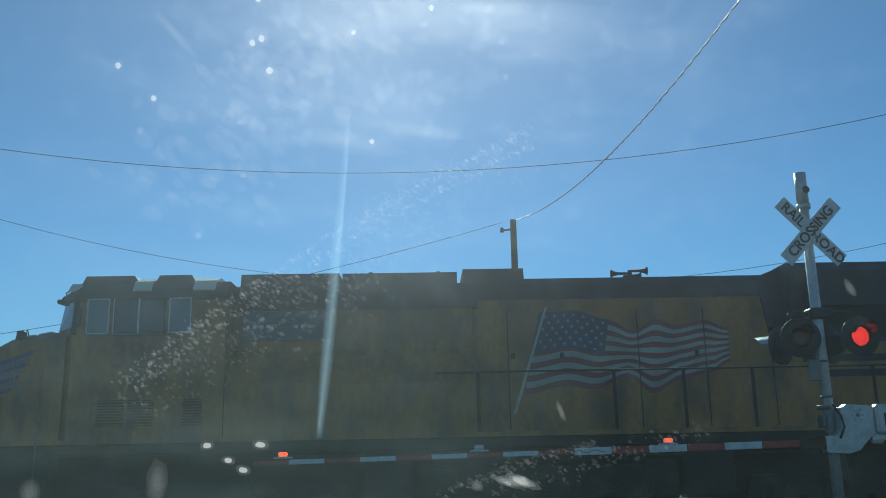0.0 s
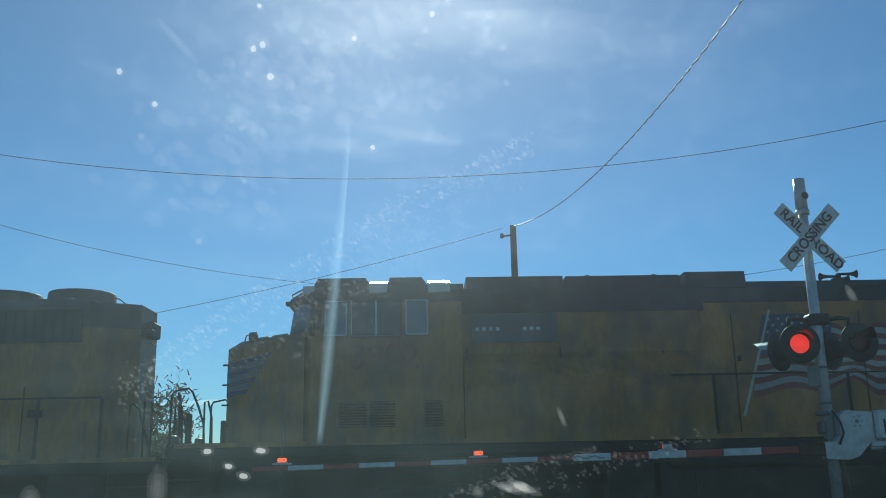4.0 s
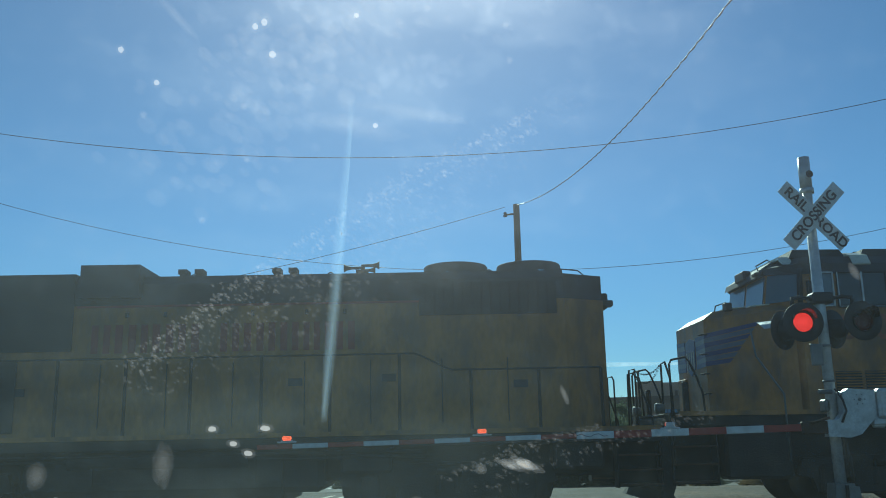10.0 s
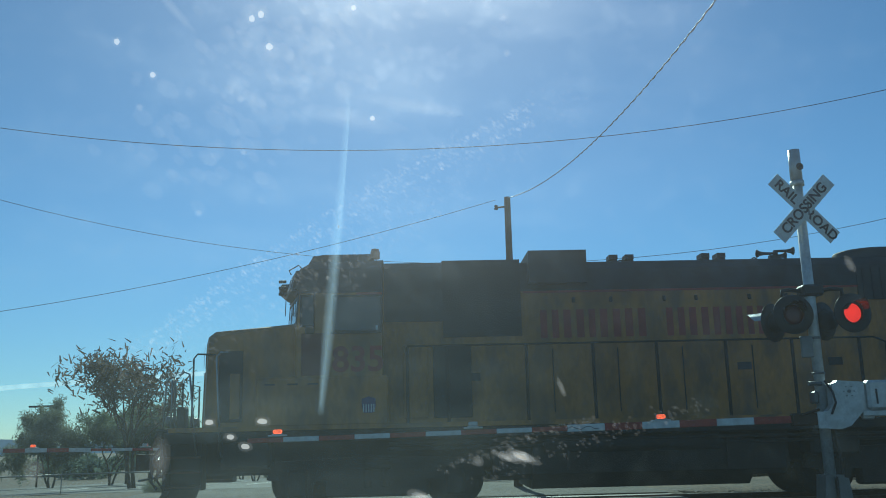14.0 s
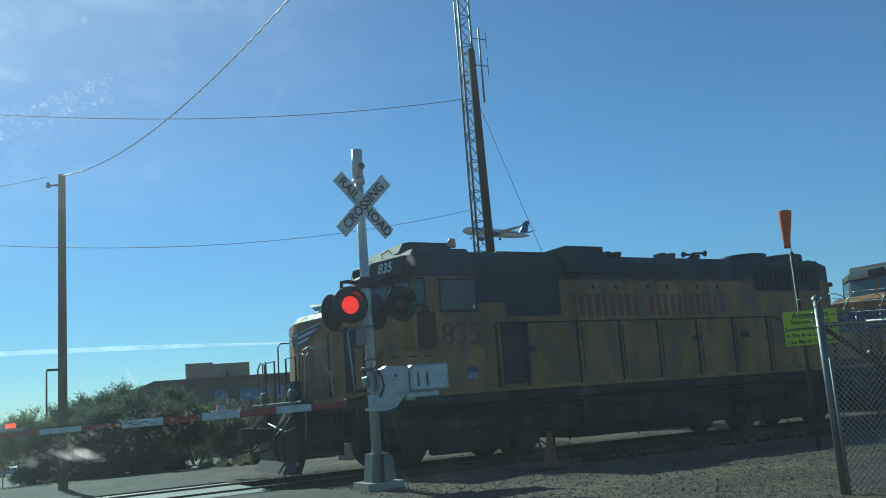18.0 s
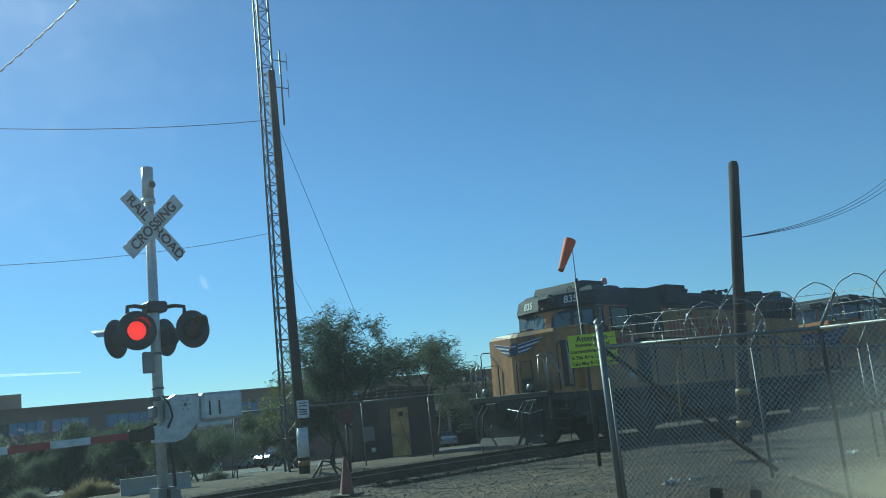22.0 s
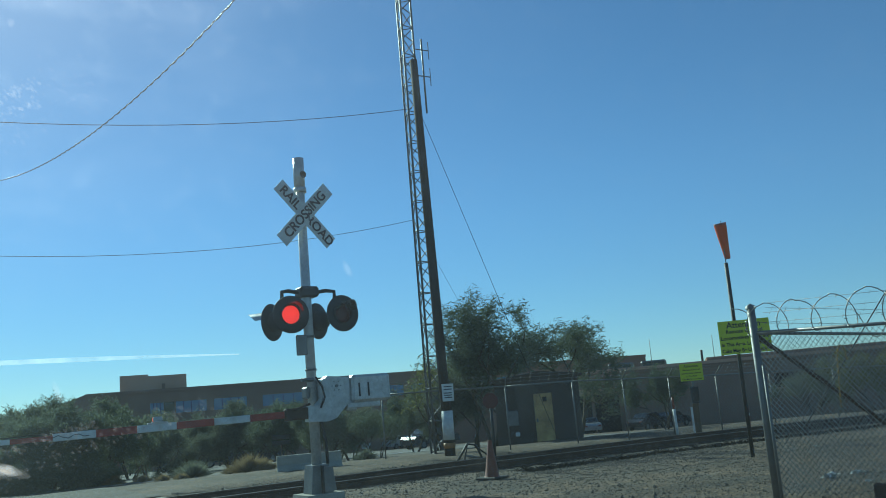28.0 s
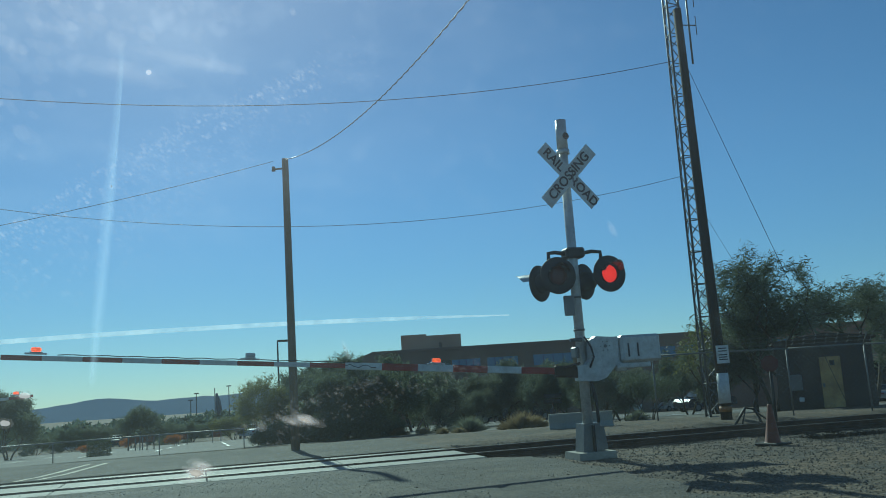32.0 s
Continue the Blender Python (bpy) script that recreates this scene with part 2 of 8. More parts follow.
DEEP_RED = mat("weathered_dark_red", (0.13, 0.025, 0.022), 0.6, var=0.25)
FADED_RED = mat("faded_red_number", (0.33, 0.11, 0.055), 0.5, var=0.35, scale=3)
FLAG_WHITE = mat("flag_faded_white", (0.42, 0.39, 0.34), 0.5, var=0.25, scale=2)
FLAG_RED = mat("flag_red", (0.27, 0.06, 0.05), 0.5, var=0.25)
FLAG_BLUE = mat("flag_blue", (0.05, 0.075, 0.13), 0.5, var=0.25)
STEEL = mat("worn_steel", (0.32, 0.33, 0.34), 0.4, 0.85, var=0.2, scale=4)
RAIL_TOP = mat("railhead_steel", (0.16, 0.13, 0.11), 0.5, 0.6, var=0.3, scale=3)
RUST = mat("rusty_steel", (0.09, 0.05, 0.035), 0.8, 0.1, var=0.35, scale=5, bump=0.2)
COIL_WIRE = mat("bright_razor_tape", (0.26, 0.26, 0.25), 0.42, 0.5, var=0.2, scale=4)
GALV = mat("galvanised_steel", (0.2, 0.2, 0.195), 0.5, 0.4, var=0.18, scale=6)
ALU = mat("aluminium_paint", (0.55, 0.56, 0.56), 0.42, 0.3, var=0.15, scale=5, dirt=(0.25, 0.22, 0.18), dirt_amount=0.35)
GATE_RED = mat("red_reflective_band", (0.38, 0.04, 0.03), 0.5, var=0.2, scale=6)
SIGNAL_BLACK = mat("matt_black_signal", (0.025, 0.025, 0.027), 0.6, var=0.2)
LENS_DARK = mat("unlit_red_lens", (0.10, 0.012, 0.01), 0.3, var=0.1, fine=60, bump=0.3)
LENS_LIT = led_glow("lit_red_lens", (1.0, 0.028, 0.02), 1.7, 45.0)
LAMP_LIT = led_glow("lit_arm_lamp", (1.0, 0.10, 0.035), 2.2, 40.0)
VISOR = mat("glossy_black_visor", (0.03, 0.03, 0.032), 0.22, var=0.1)
TOWER = mat("dark_tower_steel", (0.13, 0.135, 0.14), 0.5, 0.3, var=0.2, scale=4)
CONCRETE = mat("weathered_concrete", (0.38, 0.35, 0.29), 0.85, var=0.2, scale=1.5, fine=25, bump=0.25, each=0.08)
WOOD = mat("weathered_pole_wood", (0.17, 0.115, 0.075), 0.85, var=0.35, scale=3, fine=40, bump=0.4, stretch=(4, 4, 0.25))
DARK_WOOD = mat("creosoted_pole_wood", (0.055, 0.036, 0.026), 0.85, var=0.35, scale=3, fine=40, bump=0.4, stretch=(4, 4, 0.25))
TIE = mat("creosoted_tie_wood", (0.07, 0.05, 0.035), 0.9, var=0.35, scale=4, bump=0.4, each=0.25)
PANEL = mat("smooth_worn_concrete", (0.29, 0.27, 0.23), 0.75, var=0.35, scale=1.5, fine=25, bump=0.2, each=0.12)
ASPHALT = mat("worn_asphalt", (0.08, 0.07, 0.056), 0.92, var=0.45, scale=0.5, fine=34, bump=0.8, dirt=(0.13, 0.105, 0.075), dirt_amount=0.5, grit=0.4, grit_scale=32.0)
LOT = mat("parking_asphalt", (0.115, 0.104, 0.086), 0.9, var=0.2, scale=0.2, fine=6, bump=0.2)
GRAVEL = mat("dusty_gravel_ground", (0.124, 0.08, 0.045), 0.95, var=0.5, scale=0.6, fine=30, bump=1.0, dirt=(0.05, 0.045, 0.035), dirt_amount=0.65, grit=0.6, grit_scale=22.0)
STONE = mat("ballast_stone", (0.2, 0.16, 0.12), 0.9, var=0.45, scale=7, bump=0.3)
STUCCO = mat("brown_stucco", (0.3, 0.19, 0.14), 0.9, var=0.12, scale=0.25, fine=6, bump=0.2)
STUCCO_PINK = mat("salmon_stucco", (0.6, 0.37, 0.26), 0.9, var=0.1, scale=0.3, fine=6, bump=0.2)
BLUE_GLASS = mat("blue_window_glass", (0.09, 0.20, 0.34), 0.12, var=0.1, bump=0.0)
# blue-grey base colour stands for sky mirrored in the cab panes
PALE_GLASS = mat("sky_coloured_glass", (0.10, 0.15, 0.18), 0.1, var=0.1, bump=0.0)
WINDOW_DARK = mat("dark_window_glass", (0.02, 0.025, 0.03), 0.08, var=0.1, bump=0.0)
BARK = mat("tree_bark", (0.10, 0.075, 0.05), 0.9, var=0.35, scale=6, fine=40, bump=0.5)
ORANGE = mat("orange_plastic", (0.25, 0.055, 0.025), 0.55, var=0.2, scale=4, dirt=(0.2, 0.08, 0.04), dirt_amount=0.4)
SOCK = mat("orange_nylon", (0.85, 0.12, 0.02), 0.7, var=0.1)
SIGN_YELLOW = mat("fluorescent_yellow_sheet", (0.62, 0.70, 0.03), 0.5, var=0.08)
INK = mat("black_print", (0.02, 0.02, 0.02), 0.6, var=0.1)
DOOR_TAN = mat("faded_yellow_door", (0.56, 0.35, 0.14), 0.6, var=0.4, scale=2.5)
REFLECTOR = mat("amber_reflective_band", (0.48, 0.29, 0.1), 0.5, var=0.35, scale=5)
SHED = mat("dark_brown_siding", (0.085, 0.062, 0.05), 0.85, var=0.2, scale=1)

# ---------- the lie of the land ----------
TRACK_Y = 17.1
TRACK_SLOPE = 0.0193
RAILS = (TRACK_Y - 0.755, TRACK_Y + 0.755)
ROAD = (-7.5, 4.75)


def ease(a, b, x):
    t = min(max((x - a) / (b - a), 0.0), 1.0)
    return t * t * (3 - 2 * t)


def track_y(x):
    """The track's middle: it runs a degree off square to the road."""
    return TRACK_Y + TRACK_SLOPE * x


def rail_z(x):
    """Height of the rail tops: level over the road, then falling gently."""
    d = min(max(0.0, x - 8.0), 36.0)
    return -0.0005 * d * d - 0.03 * max(0.0, x - 44.0)


def ground_z(x, y):
    """Height of the ground: level with the rails on the road, a shallow ballast bed beside it."""
    y0, y = y, y - TRACK_SLOPE * min(max(x, -60.0), 60.0)
    near = 0.12 * (1 - ease(12.3, 15.3, y))
    on_road = ease(ROAD[0] - 2.0, ROAD[0], x) * (1 - ease(ROAD[1], ROAD[1] + 1.2, x))
    bed = -0.17 * ease(13.3, 15.4, y) * (1 - ease(18.8, 20.2, y)) * (1 - on_road)
    bed -= 0.13 * ease(14.2, 15.9, y) * (1 - ease(16.1, 16.5, y)) * (1 - on_road) * ease(4.9, 7.0, x)
    # a shallow swale between the yard and the track
    bed -= 0.2 * ease(9.3, 11.0, y) * (1 - ease(13.3, 15.4, y)) * ease(8.6, 10.5, x)
    reach = math.hypot(x, y)
    off = -0.05 * ease(18.2, 20.5, y) - 0.04 * max(0.0, min(reach, 110.0) - 24.0) * ease(21.5, 27, y) + rail_z(min(x, 40.0)) * ease(9, 14, y) * (1 - ease(21.5, 27, y))
    y = y0
    lump = 0.025 * noise.noise((x * 0.7, y * 0.7, 1.3)) + 0.02 * noise.noise((x * 2.3, y * 2.3, 5.1)) + 0.016 * noise.noise((x * 5.2, y * 5.2, 2.1)) if abs(x) < 60 and y < 45 else 0.0
    far = -0.0125 * max(0.0, reach - 115.0) * ease(22, 60, y)
    return far + near + bed + off + lump * (1 - 0.8 * on_road) - on_road * (0.012 + 0.16 * ease(15.3, 15.6, y - TRACK_SLOPE * x) * (1 - ease(18.6, 18.9, y - TRACK_SLOPE * x)))


def steps(lo, hi, fine_lo, fine_hi, d):
    out = list(np.arange(fine_lo, fine_hi + 1e-6, d))
    s, p = d, fine_hi
    while p < hi:
        s *= 1.35
        p += s
        out.append(p)
    s, p = d, fine_lo
    while p > lo:
        s *= 1.35
        p -= s
        out.insert(0, p)
    return out


gx, gy = steps(-4500, 4500, -9, 20, 0.15), steps(-4500, 4500, 3.0, 22, 0.15)
sh = Shape()
sh.v = [(x, y, ground_z(x, y)) for y in gy for x in gx]
sh.f = [(j * len(gx) + i, j * len(gx) + i + 1, (j + 1) * len(gx) + i + 1, (j + 1) * len(gx) + i) for j in range(len(gy) - 1) for i in range(len(gx) - 1)]
sh.smooth = set(range(len(sh.f)))
ground = tagged(part("ground", sh, GRAVEL), "dry dusty brown ground strewn with gravel beside the track", "ground", kind="structure")

rx, ry = [ROAD[0] + i * (ROAD[1] - ROAD[0]) / 16 for i in range(17)], [-40, -20, -10, -5] + [i * 0.5 for i in range(-2, 31)]
ry = [y for y in ry if y <= 15.55]
sh = Shape()
sh.v = [(x + ((0.7 * noise.noise((y * 0.7, 3.0, 0)) + 0.25 * noise.noise((y * 2.7, 3.0, 0))) * max(0, abs(i - 8) - 5) / 3 if y > -4 else 0), y, max(ground_z(x, y), 0.12 * (1 - ease(12.3, 15.3, y)) - 0.012) + 0.022) for y in ry for i, x in enumerate(rx)]
sh.f = [(j * 17 + i, j * 17 + i + 1, (j + 1) * 17 + i + 1, (j + 1) * 17 + i) for j in range(len(ry) - 1) for i in range(16)]
tagged(part("road", sh, ASPHALT), "worn grey asphalt road leading over the crossing", "road", kind="structure")
sh = Shape()
ry = [18.65 + 0.5 * i for i in range(13)]
sh.v = [(x, y, max(ground_z(x, y), -0.02 - 0.05 * ease(18.2, 20.5, y)) + 0.02) for y in ry for i, x in enumerate(rx)]
sh.f = [(j * 17 + i, j * 17 + i + 1, (j + 1) * 17 + i + 1, (j + 1) * 17 + i) for j in range(len(ry) - 1) for i in range(16)]
tagged(part("road", sh, ASPHALT), "worn grey asphalt road beyond the crossing", "road", kind="structure")

# yellow stripes on the road beyond the rails
LINE = mat("worn_road_paint", (0.55, 0.50, 0.38), 0.8, var=0.3, scale=3)
for k in (0.0, 0.28):
    sh = Shape()
    pts = [(-3.75 + 1.5 * k + 0.113 * i, 18.75 + 0.62 * i) for i in range(8)]
    vs = []
    for x, y in pts:
        z = max(ground_z(x, y), -0.02 - 0.05 * ease(18.2, 20.5, y)) + 0.026
        vs += [(x, y, z), (x + 0.12, y, z)]
    sh.add(vs, [(2 * i, 2 * i + 1, 2 * i + 3, 2 * i + 2) for i in range(7)])
    tagged(part("road_marking", sh, LINE), "worn pale lane line on the asphalt", "road marking", kind="structure")

# parking lot beyond
sh = Shape()
sh.v = [(x, y, ground_z(x, y) + 0.015) for y in [28 + 2 * k for k in range(34)] for x in [-36 + 4 * k for k in range(20)]]
sh.f = [(j * 20 + i, j * 20 + i + 1, (j + 1) * 20 + i + 1, (j + 1) * 20 + i) for j in range(33) for i in range(19)]
tagged(part("parking_lot", sh, LOT), "pale grey asphalt parking lot with white stripes", "parking lot", kind="structure")
for row, y0 in enumerate((36.5, 46, 58, 70)):
    for i in range(22):
        x0 = -27 + i * 2.75
        sh = Shape()
        sh.add([(xx, yy, ground_z(xx, yy) + 0.04) for yy in (y0, y0 + 1.7, y0 + 3.4, y0 + 5) for xx in (x0, x0 + 0.11)], [(0, 1, 3, 2), (2, 3, 5, 4), (4, 5, 7, 6)])
        tagged(part("parking_stripe", sh, WHITE), "white painted parking bay stripe", "road marking", "parking stripes", "structure")

# ---------- the railway ----------
track = thing("railway_track", "single railway track with dark rusty rails on ballast", "railway track")
RAIL_PROF = [(-0.075, -0.172), (0.075, -0.172), (0.075, -0.16), (0.012, -0.14), (0.010, -0.045), (0.036, -0.035), (0.036, -0.006), (0.028, 0.0), (-0.028, 0.0), (-0.036, -0.006), (-0.036, -0.035), (-0.010, -0.045), (-0.012, -0.14), (-0.075, -0.16)]
for y in RAILS:
    for name, prof, mt, lb in (("rail", RAIL_PROF, RUST, "rusty steel rail"), ("railhead", [(-0.026, 0.0), (0.026, 0.0), (0.026, 0.003), (-0.026, 0.003)], RAIL_TOP, "bright worn running surface")):
        k, sh = len(prof), Shape()
        xs = (-160, 8.0, 12, 16, 20, 24, 28, 34, 44, 120)
        sh.v = [(x, y + TRACK_SLOPE * x + a, b + rail_z(x)) for x in xs for a, b in prof]
        sh.f = [(j * k + i, j * k + (i + 1) % k, (j + 1) * k + (i + 1) % k, (j + 1) * k + i) for j in range(len(xs) - 1) for i in range(k)]
        part(name, sh, mt, track, lb)
tie = Shape().soft_box(-0.115, 0.115, TRACK_Y - 1.3, TRACK_Y + 1.3, -0.33, -0.175, 0.012).mesh("tie")
plate = Shape().box(-0.1, 0.1, -0.17, 0.17, -0.176, -0.168).mesh("tie_plate")
for i in range(-16, 74):
    x = 5.3 + i * 0.53
    if ROAD[0] - 0.2 < x < ROAD[1] + 0.15:
        continue
    part("tie", tie, TIE, track, at=pose(x + random.uniform(-0.02, 0.02), TRACK_SLOPE * x + random.uniform(-0.04, 0.04), rail_z(x), 0, 0, random.uniform(-1, 1)))
    for y in RAILS:
        part("tie_plate", plate, RUST, track, at=pose(x, y + TRACK_SLOPE * x, rail_z(x)))
# concrete panels that fill the crossing
crossing = thing("crossing_surface", "pale concrete panels laid between the rails at the crossing", "level crossing", kind="structure")
SKEW = pose(0, TRACK_Y, 0, 0, 0, math.degrees(math.atan(TRACK_SLOPE))) @ pose(0, -TRACK_Y, 0)
for i in range(5):
    xa = ROAD[0] + i * (ROAD[1] - ROAD[0]) / 5
    xb = ROAD[0] + (i + 1) * (ROAD[1] - ROAD[0]) / 5 - 0.015
    for ya, yb in ((RAILS[0] + 0.11, RAILS[1] - 0.11), (RAILS[0] - 0.75, RAILS[0] - 0.05), (RAILS[1] + 0.05, RAILS[1] + 0.75)):
        part("concrete_panel", Shape().soft_box(xa, xb, ya, yb, -0.22, -0.03, 0.012), PANEL, crossing, at=SKEW)
    for y in RAILS:
        part("flangeway_strip", Shape().box(xa, xb, y + 0.04, y + 0.1, -0.2, -0.045), BLACK, crossing, at=SKEW)


def pebble(sh, x, y, z, r):
    """A small broken stone."""
    b = [(1, 0, 0), (-1, 0, 0), (0, 1, 0), (0, -1, 0), (0, 0, 1), (0, 0, -0.6)]
    a = random.uniform(0, 6.28)
    ca, sa = math.cos(a), math.sin(a)
    vs = []
    for p in b:
        k = r * random.uniform(0.65, 1.25)
        vs.append((x + k * (p[0] * ca - p[1] * sa), y + k * (p[0] * sa + p[1] * ca), z + 0.75 * k * p[2]))
    sh.add(vs, [(0, 2, 4), (2, 1, 4), (1, 3, 4), (3, 0, 4), (2, 0, 5), (1, 2, 5), (3, 1, 5), (0, 3, 5)])


sh = Shape()
for i in range(15000):
    x = random.uniform(4.6, 34) if i % 3 else random.uniform(4.6, 16)
    y = random.gauss(14.6, 1.1) if i % 2 else random.uniform(18.1, 19.6)
    if x < ROAD[1] + 0.3 or 15.9 < y < 18.2:
        continue
    y += TRACK_SLOPE * x
    pebble(sh, x, y, ground_z(x, y) + 0.004, random.uniform(0.012, 0.03))
for i in range(4200):
    x = random.uniform(5, 30)
    y = track_y(x) + random.uniform(-1.6, 1.6)
    pebble(sh, x, y, -0.18 + rail_z(x), random.uniform(0.02, 0.04))
tagged(part("ballast", sh, STONE), "grey and brown crushed stone along the rails", "ballast", kind="stuff")
sh = Shape()
for i in range(30000):
    x, y = random.uniform(0.5, 17), random.uniform(4.0, 14.5)
    if x < ROAD[1] and random.random() < 0.45:
        continue
    pebble(sh, x, y, ground_z(x, y) + 0.006, random.uniform(0.006, 0.016) if random.random() < 0.97 else random.uniform(0.016, 0.035))
for i in range(9000):
    x, y = random.uniform(-8, 5.4), random.uniform(7.5, 15.4)
    pebble(sh, x, y, 0.12 * (1 - ease(12.3, 15.3, y)) + 0.014, random.uniform(0.003, 0.008) if random.random() < 0.93 else random.uniform(0.008, 0.016))
tagged(part("loose_stones", sh, STONE), "loose pebbles and small rocks scattered on the dirt", "stones", kind="stuff")

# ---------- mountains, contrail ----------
# haze is painted in: a bluish base colour and an even glow
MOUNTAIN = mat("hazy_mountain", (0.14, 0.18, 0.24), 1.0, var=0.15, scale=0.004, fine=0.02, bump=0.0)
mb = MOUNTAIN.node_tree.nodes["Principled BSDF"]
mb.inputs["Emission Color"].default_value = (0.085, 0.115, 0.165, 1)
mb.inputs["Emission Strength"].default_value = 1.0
sh = Shape()
n, ridge = 160, []
for i in range(n + 1):
    az = radians(50 - 110 * i / n)
    d = 4200
    deg = math.degrees(az)
    h = 0.30 + 0.12 * math.sin(deg * 0.6 - 2.6) + 0.07 * math.sin(deg * 1.3) + 0.05 * noise.noise((deg * 1.3, 0, 0)) - 0.5 * ease(7, 14, deg) + 0.4 * ease(16, 30, deg)
    ridge.append((-math.sin(az) * d, math.cos(az) * d, h * d * math.pi / 180))
vs = []
for x, y, z in ridge:
    vs += [(x, y, -90), (x, y, z), (x * 1.08, y * 1.08, -90)]
sh.add(vs, [(3 * i + a, 3 * i + 3 + a, 3 * i + 4 + a, 3 * i + 1 + a) for i in range(n) for a in (0, 1)])
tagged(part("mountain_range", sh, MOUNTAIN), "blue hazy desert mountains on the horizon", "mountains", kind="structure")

CLOUD = bpy.data.materials.new("thin_cloud")
CLOUD.use_nodes = True
nt = CLOUD.node_tree
nt.nodes.remove(nt.nodes["Principled BSDF"])
tr, df, tl, ad, mx = [nt.nodes.new("ShaderNode" + k) for k in ("BsdfTransparent", "BsdfDiffuse", "BsdfTranslucent", "AddShader", "MixShader")]
ns = nt.nodes.new("ShaderNodeTexNoise")
ns.inputs["Scale"].default_value = 0.012
mr = nt.nodes.new("ShaderNodeMapRange")
mr.inputs[1].default_value, mr.inputs[2].default_value, mr.inputs[3].default_value, mr.inputs[4].default_value = 0.3, 0.7, 0.14, 0.42
tc = nt.nodes.new("ShaderNodeTexCoord")
nt.links.new(tc.outputs["Object"], ns.inputs["Vector"])
nt.links.new(ns.outputs["Fac"], mr.inputs[0])
df.inputs[0].default_value = tl.inputs[0].default_value = (0.85, 0.85, 0.85, 1)
nt.links.new(df.outputs[0], ad.inputs[0])
nt.links.new(tl.outputs[0], ad.inputs[1])
nt.links.new(mr.outputs[0], mx.inputs[0])
nt.links.new(tr.outputs[0], mx.inputs[1])
nt.links.new(ad.outputs[0], mx.inputs[2])
nt.links.new(mx.outputs[0], nt.nodes["Material Output"].inputs[0])
sh = Shape()
vs = []
for i in range(60):
    az = radians(40 - i)
    d, deg = 3000, 40 - i
    el = 4.45 - 0.0042 * (deg + 5) * (deg + 5) * 0.35
    wd = 0.14 * min(1, (i + 4) / 12) * (1 - ease(-4, -22, -abs(deg)) * 0) * (1 if deg > -10 else max(0.15, 1 - (-10 - deg) / 12))
    for e in (el - wd, el + wd):
        vs.append((-math.sin(az) * d, math.cos(az) * d, 1.3 + d * math.tan(radians(e))))
sh.add(vs, [(2 * i, 2 * i + 1, 2 * i + 3, 2 * i + 2) for i in range(59)])
contrail = tagged(part("contrail", sh, CLOUD), "thin white vapour trail low across the blue sky", "contrail", kind="structure")
contrail.visible_shadow = False

# ---------- locomotives: nose towards -x, rail tops at z = 0, seen side at -y ----------
def wheelset(x, r, truck):
    ob = part("wheelset", Shape().tube((0, -0.62, 0), (0, 0.62, 0), 0.09, n=10), UNDER, truck, at=pose(x, 0, r))
    for y in (-0.755, 0.755):
        s = 1 if y > 0 else -1
        part("wheel", Shape().lathe([(0.10, -0.07), (0.40, -0.05), (r, -0.05), (r, 0.05), (r + 0.03, 0.06), (r + 0.03, 0.085), (0.10, 0.085), (0.10, -0.07)], (0, y, 0), (0, -s, 0), 28), UNDER, ob, "dark steel wheel with a worn tread")
    part("axle_bolt", Shape().box(0.16, 0.22, -0.85, -0.80, -0.03, 0.03).box(-0.22, -0.16, -0.85, -0.80, -0.03, 0.03), STEEL, ob)
    return ob


def bogie(loco, xs, r):
    """A truck with side frames, springs and axle boxes; its wheelsets turn."""
    mid = sum(xs) / len(xs)
    tr = part("truck", Shape().soft_box(mid - 1.2, mid + 1.2, -0.7, 0.7, 0.62, 0.85, 0.05), UNDER, loco, "black cast steel truck")
    for s in (-1, 1):
        a, b = xs[0] - 0.55, xs[-1] + 0.55
        prof = [(a, 0.55), (a + 0.1, 0.85), (mid, 0.92), (b - 0.1, 0.85), (b, 0.55), (b - 0.15, 0.52)]
        for x in reversed(xs):
            prof += [(x + 0.3, 0.5), (x + 0.22, 0.26), (x - 0.22, 0.26), (x - 0.3, 0.5)]
        prof += [(a + 0.15, 0.52)]
        part("side_frame", Shape().prism(prof, s * 1.02, s * 1.16), UNDER, tr)
        for x in xs:
            part("axle_box", Shape().soft_box(x - 0.17, x + 0.17, min(s * 1.0, s * 1.24), max(s * 1.0, s * 1.24), 0.24, 0.72, 0.04), UNDER, tr)
        for x0, x1 in zip(xs, xs[1:]):
            m = (x0 + x1) / 2
            for k in (-0.16, 0.16):
                part("coil_spring", Shape().lathe([(0.07 + 0.02 * (i % 2), 0.38 + 0.03 * i) for i in range(12)], (m + k, s * 1.1, 0), n=10), UNDER, tr)
            part("brake_rigging", Shape().soft_box(x0 + 0.45, x1 - 0.45, min(s * 0.9, s * 1.14), max(s * 0.9, s * 1.14), 0.22, 0.6, 0.04), UNDER, tr)
            part("brake_cylinder", Shape().tube((m - 0.2, s * 1.2, 0.78), (m + 0.25, s * 1.2, 0.78), 0.09, n=10), UNDER, tr)
    return [wheelset(x, r, loco) for x in xs]


